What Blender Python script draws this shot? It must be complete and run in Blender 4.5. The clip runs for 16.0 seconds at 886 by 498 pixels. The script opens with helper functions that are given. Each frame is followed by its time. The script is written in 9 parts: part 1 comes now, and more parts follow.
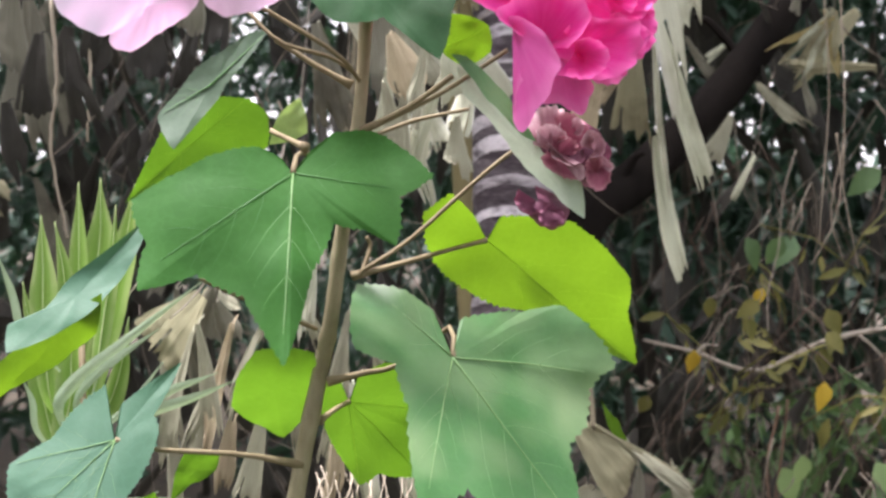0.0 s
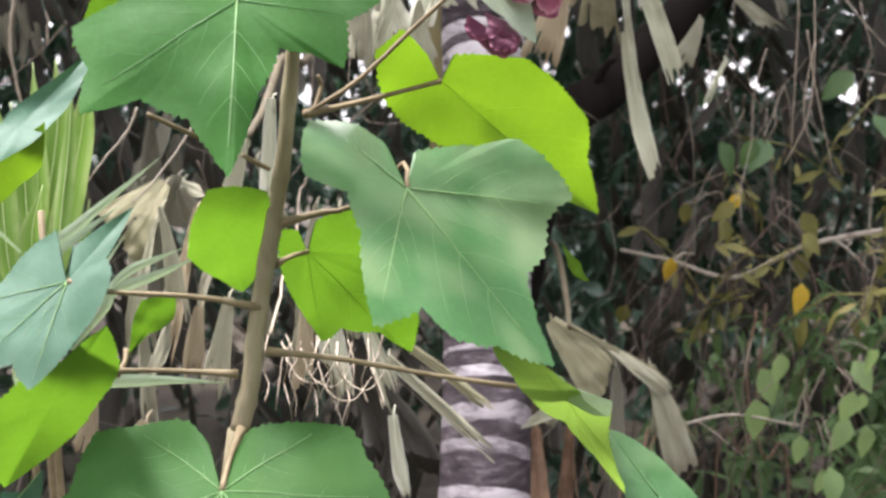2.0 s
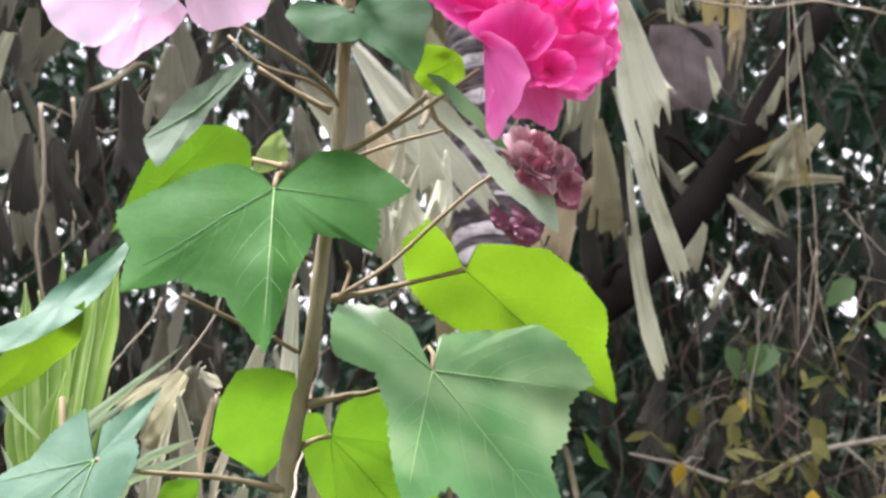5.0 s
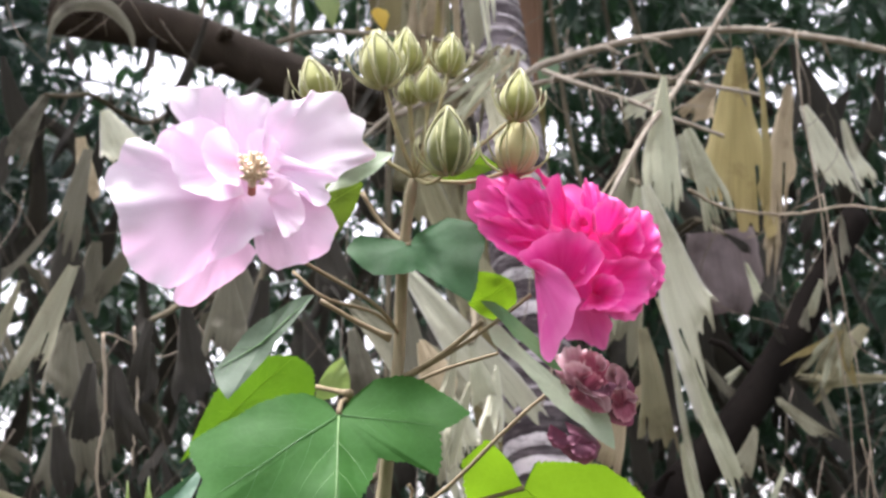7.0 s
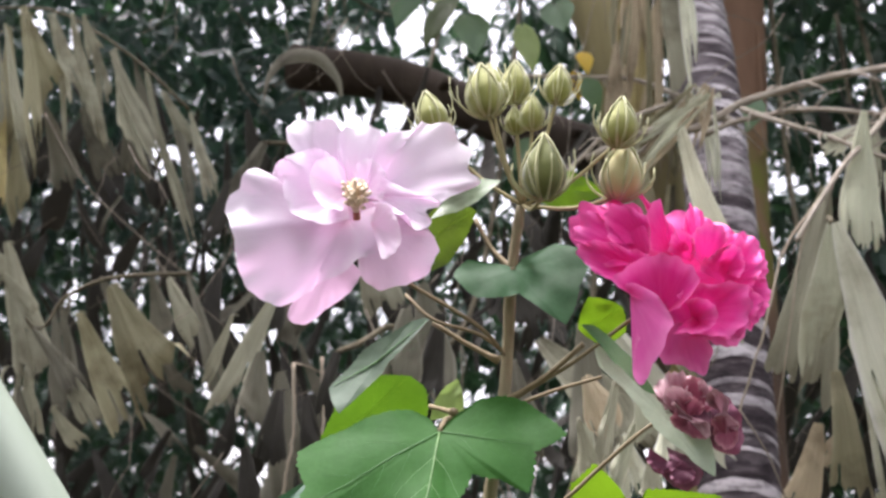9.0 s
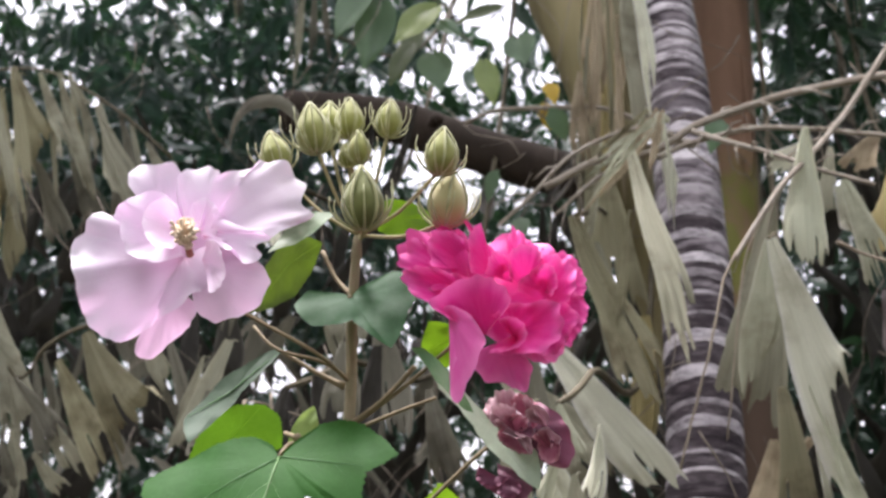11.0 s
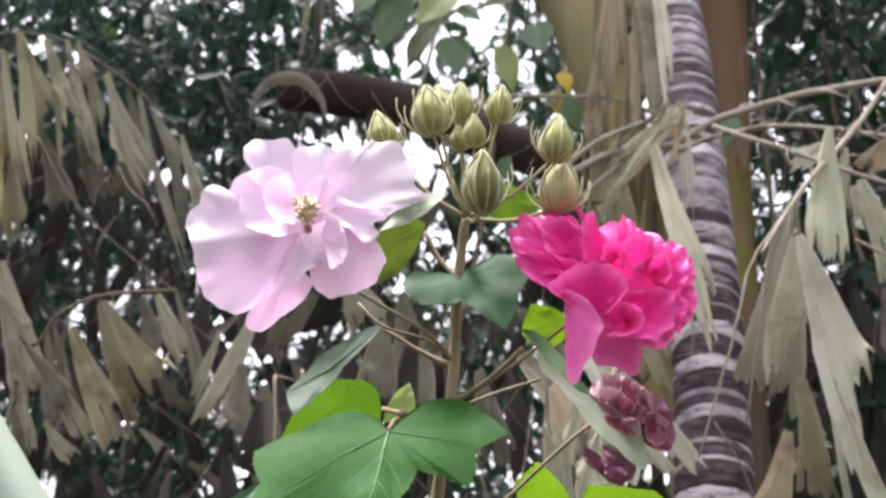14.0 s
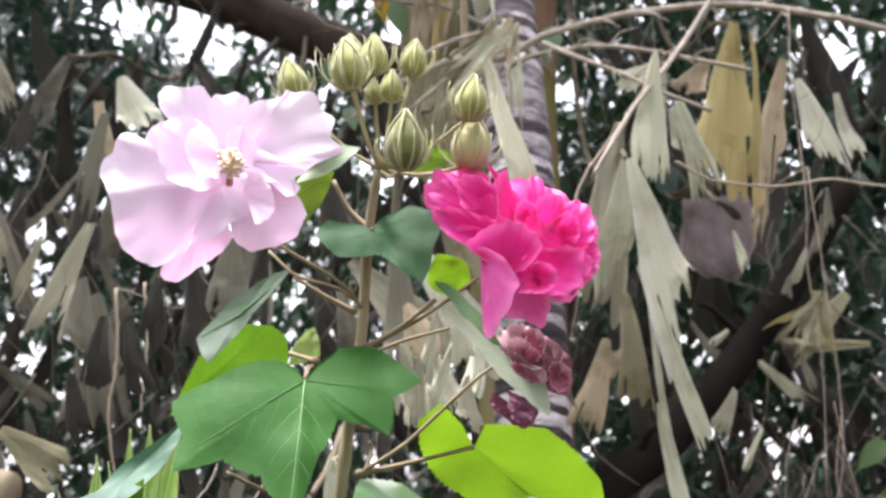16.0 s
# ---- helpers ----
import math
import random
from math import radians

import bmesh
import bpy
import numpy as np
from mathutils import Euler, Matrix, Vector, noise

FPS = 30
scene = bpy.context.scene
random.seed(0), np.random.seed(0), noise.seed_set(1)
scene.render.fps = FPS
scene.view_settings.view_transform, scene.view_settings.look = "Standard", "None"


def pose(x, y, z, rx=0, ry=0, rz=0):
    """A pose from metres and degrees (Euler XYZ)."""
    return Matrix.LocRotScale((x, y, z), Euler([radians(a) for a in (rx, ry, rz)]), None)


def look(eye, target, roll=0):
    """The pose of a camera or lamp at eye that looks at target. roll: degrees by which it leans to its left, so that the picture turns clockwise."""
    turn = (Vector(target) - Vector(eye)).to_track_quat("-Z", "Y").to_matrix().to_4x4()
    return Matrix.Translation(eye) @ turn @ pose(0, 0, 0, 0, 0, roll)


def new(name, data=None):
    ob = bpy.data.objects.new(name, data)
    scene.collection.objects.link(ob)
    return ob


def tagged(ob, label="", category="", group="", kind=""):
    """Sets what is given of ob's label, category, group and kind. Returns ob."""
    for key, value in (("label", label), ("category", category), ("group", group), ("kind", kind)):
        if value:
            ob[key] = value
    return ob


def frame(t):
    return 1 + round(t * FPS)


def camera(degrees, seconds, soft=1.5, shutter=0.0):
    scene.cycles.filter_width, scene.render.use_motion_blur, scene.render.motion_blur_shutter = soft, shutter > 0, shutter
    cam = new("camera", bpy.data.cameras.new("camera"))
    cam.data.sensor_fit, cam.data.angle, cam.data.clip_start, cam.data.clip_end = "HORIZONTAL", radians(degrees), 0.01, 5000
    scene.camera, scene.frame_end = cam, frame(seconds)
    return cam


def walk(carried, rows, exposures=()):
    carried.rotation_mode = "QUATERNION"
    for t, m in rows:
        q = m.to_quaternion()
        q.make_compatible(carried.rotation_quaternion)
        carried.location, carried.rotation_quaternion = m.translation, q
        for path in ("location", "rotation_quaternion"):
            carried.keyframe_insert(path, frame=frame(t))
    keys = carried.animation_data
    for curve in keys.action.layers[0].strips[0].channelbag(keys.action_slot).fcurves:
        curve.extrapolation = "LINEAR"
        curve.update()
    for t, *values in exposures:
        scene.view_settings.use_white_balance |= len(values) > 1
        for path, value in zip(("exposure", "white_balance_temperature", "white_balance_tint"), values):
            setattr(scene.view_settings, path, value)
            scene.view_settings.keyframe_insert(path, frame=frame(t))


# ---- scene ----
cam = camera(40.0, 16.0, soft=2.7)
cam.data.dof.use_dof, cam.data.dof.focus_distance, cam.data.dof.aperture_fstop = True, 0.68, 17.5
PATH = [
    (0, (-0.0572, 0.0469, 1.6024), (0.1437, 2.0315, 1.4568), 0.74),
    (0.5, (-0.0513, 0.0499, 1.5866), (0.1547, 2.0336, 1.4356), 0.30),
    (1, (-0.0388, 0.0487, 1.5629), (0.1703, 2.0310, 1.3992), -0.68),
    (1.5, (-0.0456, 0.0387, 1.5506), (0.1807, 2.0168, 1.3604), -0.47),
    (2, (-0.0390, 0.0466, 1.5305), (0.1802, 2.0246, 1.3325), -0.89),
    (2.5, (-0.0438, 0.0424, 1.5229), (0.1796, 2.0159, 1.2881), -0.47),
    (3, (-0.0425, 0.0458, 1.5125), (0.1834, 2.0172, 1.2622), -0.30),
    (3.5, (-0.0455, 0.0481, 1.5015), (0.1880, 2.0164, 1.2348), -0.28),
    (4, (-0.0479, 0.0403, 1.5030), (0.1913, 2.0057, 1.2203), -0.14),
    (4.5, (-0.0490, 0.0319, 1.5135), (0.1843, 2.0162, 1.4233), 0.02),
    (5, (-0.0551, 0.0322, 1.5158), (0.1706, 2.0138, 1.6655), -0.24),
    (5.2, (-0.0561, 0.0292, 1.5160), (0.1685, 2.0026, 1.7517), -0.54),
    (7.3, (-0.0668, 0.0033, 1.5210), (0.0898, 1.9328, 2.0234), -1.99),
    (7.5, (-0.0641, 0.0041, 1.5203), (0.0788, 1.9303, 2.0392), -1.81),
    (8, (-0.0480, -0.0157, 1.5071), (-0.1782, 1.9046, 2.0509), 0.56),
    (8.2, (-0.0370, -0.0142, 1.5032), (-0.2157, 1.9000, 2.0544), 1.02),
    (10.3, (0.1270, -0.0110, 1.4974), (-0.2140, 1.8701, 2.0848), 0.56),
    (10.5, (0.1394, -0.0116, 1.4944), (-0.2123, 1.8645, 2.0916), 0.14),
    (11, (0.1582, -0.0152, 1.4895), (-0.2047, 1.8506, 2.1115), 0.06),
    (11.5, (0.1662, -0.0121, 1.4840), (-0.2077, 1.8420, 2.1340), 0.05),
    (12, (0.1590, -0.0163, 1.4768), (-0.2205, 1.8293, 2.1474), 0.28),
    (12.5, (0.1395, -0.0223, 1.4668), (-0.2470, 1.8159, 2.1535), 0.52),
    (13, (0.1209, -0.0348, 1.4659), (-0.2808, 1.8033, 2.1441), 1.27),
    (13.5, (0.0942, -0.0472, 1.4742), (-0.3045, 1.7946, 2.1441), 1.98),
    (14, (0.0637, -0.0464, 1.4834), (-0.2139, 1.8423, 2.0799), 1.42),
    (14.5, (0.0501, -0.0568, 1.4912), (-0.0354, 1.8778, 1.9909), -0.46),
    (15, (0.0215, -0.0595, 1.4990), (0.0149, 1.8928, 1.9329), -0.13),
    (15.5, (-0.0090, -0.0708, 1.5108), (0.0419, 1.8881, 1.9112), -0.23),
    (16, (-0.0271, -0.0839, 1.5257), (0.0803, 1.8736, 1.9215), -0.31),
]
walk(cam, [(t, look(eye, target, roll)) for t, eye, target, roll in PATH], exposures=[(0.0, 1.7, 6500, 19), (3.5, 1.9, 6500, 19), (4.5, 1.93, 6500, 18), (5.2, 1.86, 6500, 18), (8.0, 1.55, 6500, 19), (10.5, 1.33, 6500, 19), (13.5, 1.4, 6500, 19), (14.5, 1.67, 6500, 19), (16.0, 1.78, 6500, 19)])

# ---------------------------------------------------------------- daylight under a bright overcast sky
world = bpy.data.worlds.new("sky")
scene.world = world
world.use_nodes = True
sky = world.node_tree.nodes.new("ShaderNodeTexSky")
sky.sky_type, sky.sun_disc = "NISHITA", False
sky.sun_elevation, sky.sun_rotation = radians(73), radians(287)
sky.air_density, sky.dust_density, sky.ozone_density = 1.0, 6.0, 1.0
back = world.node_tree.nodes["Background"]
back.inputs["Strength"].default_value = 0.135
cloud = world.node_tree.nodes.new("ShaderNodeMix")
cloud.data_type = "RGBA"
cloud.inputs[0].default_value = 0.6
cloud.inputs[7].default_value = (9.0, 9.05, 9.35, 1)
world.node_tree.links.new(sky.outputs["Color"], cloud.inputs[6])
world.node_tree.links.new(cloud.outputs[2], back.inputs["Color"])
sun = new("sun", bpy.data.lights.new("sun", "SUN"))
sun.data.energy, sun.data.angle, sun.data.color = 3.6, radians(14), (1.0, 0.99, 1.0)
sun.matrix_basis = look((-1.3, 1.0, 6.0), (0, 0.6, 1.6))


# ---------------------------------------------------------------- materials
def mat(name):
    m = bpy.data.materials.new(name)
    m.use_nodes = True
    nt = m.node_tree
    nt.nodes.clear()
    return m, nt


def node(nt, kind, **kw):
    n = nt.nodes.new(kind)
    for k, val in kw.items():
        n.inputs[k.replace("_", " ")].default_value = val
    return n


def ramp(nt, fac, stops):
    r = nt.nodes.new("ShaderNodeValToRGB")
    els = r.color_ramp.elements
    while len(els) < len(stops):
        els.new(0.5)
    for e, (p, c) in zip(els, stops):
        e.position, e.color = p, (*c, 1)
    nt.links.new(fac, r.inputs["Fac"])
    return r.outputs["Color"]


def mixc(nt, fac, a, b, kind="MIX"):
    m = nt.nodes.new("ShaderNodeMix")
    m.data_type, m.blend_type = "RGBA", kind
    for sock, val in (("Factor", fac), ("A", a), ("B", b)):
        i = next(s for s in m.inputs if s.name == sock and (s.type == ("VALUE" if sock == "Factor" else "RGBA")))
        if isinstance(val, bpy.types.NodeSocket):
            nt.links.new(val, i)
        else:
            i.default_value = val if sock == "Factor" else (*val, 1)
    return next(o for o in m.outputs if o.type == "RGBA")


def noise_fac(nt, scale, detail=4.0, coord="Object", stretch=None, rough=0.6):
    tc = nt.nodes.new("ShaderNodeTexCoord")
    src = tc.outputs[coord]
    if stretch:
        mp = nt.nodes.new("ShaderNodeMapping")
        mp.inputs["Scale"].default_value = stretch
        nt.links.new(src, mp.inputs["Vector"])
        src = mp.outputs["Vector"]
    n = node(nt, "ShaderNodeTexNoise", Scale=scale, Detail=detail, Roughness=rough)
    nt.links.new(src, n.inputs["Vector"])
    return n.outputs["Fac"]


def finish(nt, color, rough=0.6, trans=0.0, thin=None, bump=None, bump_d=0.002, spec=0.4, sheen=0.0):
    """A principled surface, with light let through where the thing is thin."""
    p = node(nt, "ShaderNodeBsdfPrincipled", Roughness=rough)
    p.inputs["Specular IOR Level"].default_value = spec
    p.inputs["Sheen Weight"].default_value = sheen
    nt.links.new(color, p.inputs["Base Color"])
    if bump is not None:
        b = node(nt, "ShaderNodeBump", Strength=0.6, Distance=bump_d)
        nt.links.new(bump, b.inputs["Height"])
        nt.links.new(b.outputs["Normal"], p.inputs["Normal"])
    out = nt.nodes.new("ShaderNodeOutputMaterial")
    sh = p.outputs["BSDF"]
    if trans:
        t = nt.nodes.new("ShaderNodeBsdfTranslucent")
        nt.links.new(thin or color, t.inputs["Color"])
        mx = node(nt, "ShaderNodeMixShader", Fac=trans)
        nt.links.new(sh, mx.inputs[1])
        nt.links.new(t.outputs["BSDF"], mx.inputs[2])
        sh = mx.outputs["Shader"]
    nt.links.new(sh, out.inputs["Surface"])


def leaf_mat(name, dark, light, glow, rough=0.5, trans=0.35, scale=22.0, spec=0.4, net_bump=False, painted_sheen=None):
    """A living leaf: mottled green, finely quilted, with light coming through it."""
    m, nt = mat(name)
    big, fine = noise_fac(nt, scale), noise_fac(nt, scale * 9, 6.0)
    c = ramp(nt, big, [(0.3, dark), (0.7, light)])
    c = mixc(nt, 0.12, c, ramp(nt, fine, [(0.35, dark), (0.65, light)]))
    tc = nt.nodes.new("ShaderNodeTexCoord")
    bent = nt.nodes.new("ShaderNodeMix")
    bent.data_type, bent.inputs[0].default_value = "VECTOR", 0.012
    nz = node(nt, "ShaderNodeTexNoise", Scale=60.0, Detail=2.0)
    nt.links.new(tc.outputs["Object"], nz.inputs["Vector"])
    nt.links.new(tc.outputs["Object"], bent.inputs[4])
    nt.links.new(nz.outputs["Color"], bent.inputs[5])
    net = node(nt, "ShaderNodeTexVoronoi", Scale=170.0)
    net.feature = "DISTANCE_TO_EDGE"
    nt.links.new(bent.outputs[1], net.inputs["Vector"])
    lines = ramp(nt, net.outputs["Distance"], [(0.0, (0.11, 0.11, 0.11)), (0.10, (0, 0, 0))])
    c = mixc(nt, lines, c, tuple(min(1.0, 1.5 * k + 0.02) for k in light))
    # Pale noise patches in the colour stand for sky sheen on the blade.
    if painted_sheen:
        c = mixc(nt, ramp(nt, noise_fac(nt, 13.0, 2.0), [(0.42, (0, 0, 0)), (0.66, (0.75, 0.75, 0.75))]), c, painted_sheen)
    g = nt.nodes.new("ShaderNodeRGB")
    g.outputs[0].default_value = (*glow, 1)
    finish(nt, c, rough, trans, mixc(nt, 0.35, g.outputs[0], c), net.outputs["Distance"] if net_bump else fine, 0.0005, spec)
    return m


def dry_mat(name, pale, dark, spot, rough=0.75, trans=0.2, streak=30.0):
    """A withered palm leaflet: ribs and streaks along its length, paler edges, blotches, browned foot."""
    m, nt = mat(name)
    along = noise_fac(nt, streak, 5.0, "UV", (1.0, 0.05, 1.0))
    fine = noise_fac(nt, streak * 3.6, 3.0, "UV", (1.0, 0.02, 1.0))
    blot = noise_fac(nt, 11.0, 6.0)
    c = ramp(nt, along, [(0.28, tuple(0.6 * a + 0.4 * b for a, b in zip(dark, pale))), (0.46, tuple((a + 3 * b) / 4 for a, b in zip(dark, pale))), (0.6, pale)])
    c = mixc(nt, 0.13, c, ramp(nt, fine, [(0.36, tuple(0.75 * k for k in dark)), (0.64, tuple(min(0.85, 1.15 * k) for k in pale))]))
    sep = nt.nodes.new("ShaderNodeSeparateXYZ")
    nt.links.new(nt.nodes.new("ShaderNodeTexCoord").outputs["UV"], sep.inputs["Vector"])
    edge = ramp(nt, sep.outputs["X"], [(0.0, (0.8, 0.8, 0.8)), (0.06, (0.25, 0.25, 0.25)), (0.13, (0, 0, 0)), (0.9, (0, 0, 0)), (0.96, (0.25, 0.25, 0.25)), (1.0, (0.7, 0.7, 0.7))])
    c = mixc(nt, edge, c, tuple(min(0.8, 1.25 * k + 0.05) for k in pale))
    foot = ramp(nt, sep.outputs["Y"], [(0.72, (0, 0, 0)), (1.0, (0.45, 0.45, 0.45))])
    c = mixc(nt, foot, c, spot)
    c = mixc(nt, ramp(nt, blot, [(0.54, (0, 0, 0)), (0.70, (0.8, 0.8, 0.8))]), c, spot)
    oi = nt.nodes.new("ShaderNodeObjectInfo")
    c = mixc(nt, 1.0, c, ramp(nt, oi.outputs["Random"], [(0.0, (0.78, 0.77, 0.74)), (1.0, (1.12, 1.12, 1.08))]), "MULTIPLY")
    geo = nt.nodes.new("ShaderNodeNewGeometry")
    c = mixc(nt, 1.0, c, ramp(nt, geo.outputs["Random Per Island"], [(0.0, (0.85, 0.84, 0.82)), (1.0, (1.1, 1.1, 1.08))]), "MULTIPLY")
    finish(nt, c, rough, trans, c, fine, 0.0012, 0.4)
    return m


def plain_mat(name, a, b, rough=0.7, scale=30.0, stretch=None, bump=0.002, trans=0.0, spec=0.4, sheen=0.0):
    m, nt = mat(name)
    f = noise_fac(nt, scale, 6.0, "Object", stretch)
    f2 = noise_fac(nt, scale * 0.15, 3.0)
    c = mixc(nt, 0.35, ramp(nt, f, [(0.3, a), (0.7, b)]), ramp(nt, f2, [(0.35, a), (0.65, b)]))
    finish(nt, c, rough, trans, None, f, bump, spec, sheen)
    return m


def petal_mat(name, base, rim, eye, trans=0.4, glow=None):
    """Petal tissue: the claw of the petal differs from its rim, and fine lengthwise lines cross it."""
    m, nt = mat(name)
    tc = nt.nodes.new("ShaderNodeTexCoord")
    sep = nt.nodes.new("ShaderNodeSeparateXYZ")
    nt.links.new(tc.outputs["UV"], sep.inputs["Vector"])
    along = ramp(nt, sep.outputs["Y"], [(0.0, eye), (0.12, tuple(0.35 * a + 0.65 * b for a, b in zip(eye, base))), (0.3, base), (0.75, base), (1.0, rim)])
    lines = noise_fac(nt, 26.0, 4.0, "UV", (1.0, 0.08, 1.0))
    c = mixc(nt, 0.25, along, ramp(nt, lines, [(0.35, base), (0.65, rim)]))
    g = None
    if glow:
        g = nt.nodes.new("ShaderNodeRGB").outputs[0]
        g.default_value = (*glow, 1)
    finish(nt, c, 0.55, trans, g or c, lines, 0.0004, 0.3, 0.15)
    return m


# ---------------------------------------------------------------- mesh helpers
def mesh_ob(name, verts, faces, material, parent=None, label="", uvs=None, smooth=True):
    me = bpy.data.meshes.new(name)
    me.from_pydata([tuple(v) for v in verts], [], faces)
    if uvs is not None:
        layer = me.uv_layers.new(name="uv")
        flat = np.array([uvs[i] for f in faces for i in f], dtype=np.float32).ravel()
        layer.data.foreach_set("uv", flat)
    me.materials.append(material)
    if smooth:
        me.polygons.foreach_set("use_smooth", [True] * len(me.polygons))
    me.update()
    ob = new(name, me)
    if parent:
        ob.parent = parent
        ob.matrix_parent_inverse = Matrix.Identity(4)
        # Parts are given in world places; the thing's own frame is taken out here.
        ob.matrix_basis = parent_world(parent).inverted()
    if label:
        ob["label"] = label
    return ob


def parent_world(ob):
    m = ob.matrix_basis.copy()
    while ob.parent:
        ob = ob.parent
        m = ob.matrix_basis @ m
    return m


def thing(name, place, label, category, group="", kind=""):
    e = new(name)
    e.empty_display_size = 0.02
    e.matrix_basis = Matrix.Translation(place)
    return tagged(e, label, category, group, kind)


def spline(points, n):
    """n points along a smooth line through the given ones (Catmull-Rom)."""
    p = [Vector(q) for q in points]
    p = [2 * p[0] - p[1], *p, 2 * p[-1] - p[-2]]
    out, segs = [], len(p) - 3
    for k in range(n):
        u = k / (n - 1) * segs
        i = min(int(u), segs - 1)
        f = u - i
        a, b, c, d = p[i : i + 4]
        out.append(0.5 * (2 * b + (c - a) * f + (2 * a - 5 * b + 4 * c - d) * f**2 + (3 * b - a - 3 * c + d) * f**3))
    return out


def tube(points, radii, sides=8, wob=0.0, seed=0):
    """Rings along points: verts, faces, uvs. radii: one per point, or start and end."""
    n = len(points)
    if len(radii) == 2 and n != 2:
        radii = [radii[0] + (radii[1] - radii[0]) * i / (n - 1) for i in range(n)]
    rnd = random.Random(seed)
    verts, faces, uvs = [], [], []
    side = None
    dist = 0.0
    for i, p in enumerate(points):
        d = (points[min(i + 1, n - 1)] - points[max(i - 1, 0)]).normalized()
        if side is None:
            side = d.cross(Vector((0.3, 1, 0.2))).normalized()
        side = (side - d * side.dot(d)).normalized()
        up = d.cross(side)
        if i:
            dist += (p - points[i - 1]).length
        for k in range(sides):
            a = 2 * math.pi * k / sides
            r = radii[i] * (1 + wob * rnd.uniform(-1, 1))
            verts.append(p + (side * math.cos(a) + up * math.sin(a)) * r)
            uvs.append((k / sides, dist))
    for i in range(n - 1):
        for k in range(sides):
            a, b = i * sides + k, i * sides + (k + 1) % sides
            faces.append((a, b, b + sides, a + sides))
    faces.append(tuple(range(sides - 1, -1, -1)))
    faces.append(tuple(range((n - 1) * sides, n * sides)))
    return verts, faces, uvs


class Bag:
    """Collects pieces of mesh for one object."""

    def __init__(self):
        self.v, self.f, self.uv = [], [], []

    def add(self, verts, faces, uvs=None):
        o = len(self.v)
        self.v += list(verts)
        self.f += [tuple(i + o for i in f) for f in faces]
        self.uv += list(uvs) if uvs else [(0.0, 0.0)] * len(verts)
        return self

    def put(self, name, material, parent=None, label="", smooth=True):
        return mesh_ob(name, self.v, self.f, material, parent, label, self.uv, smooth)


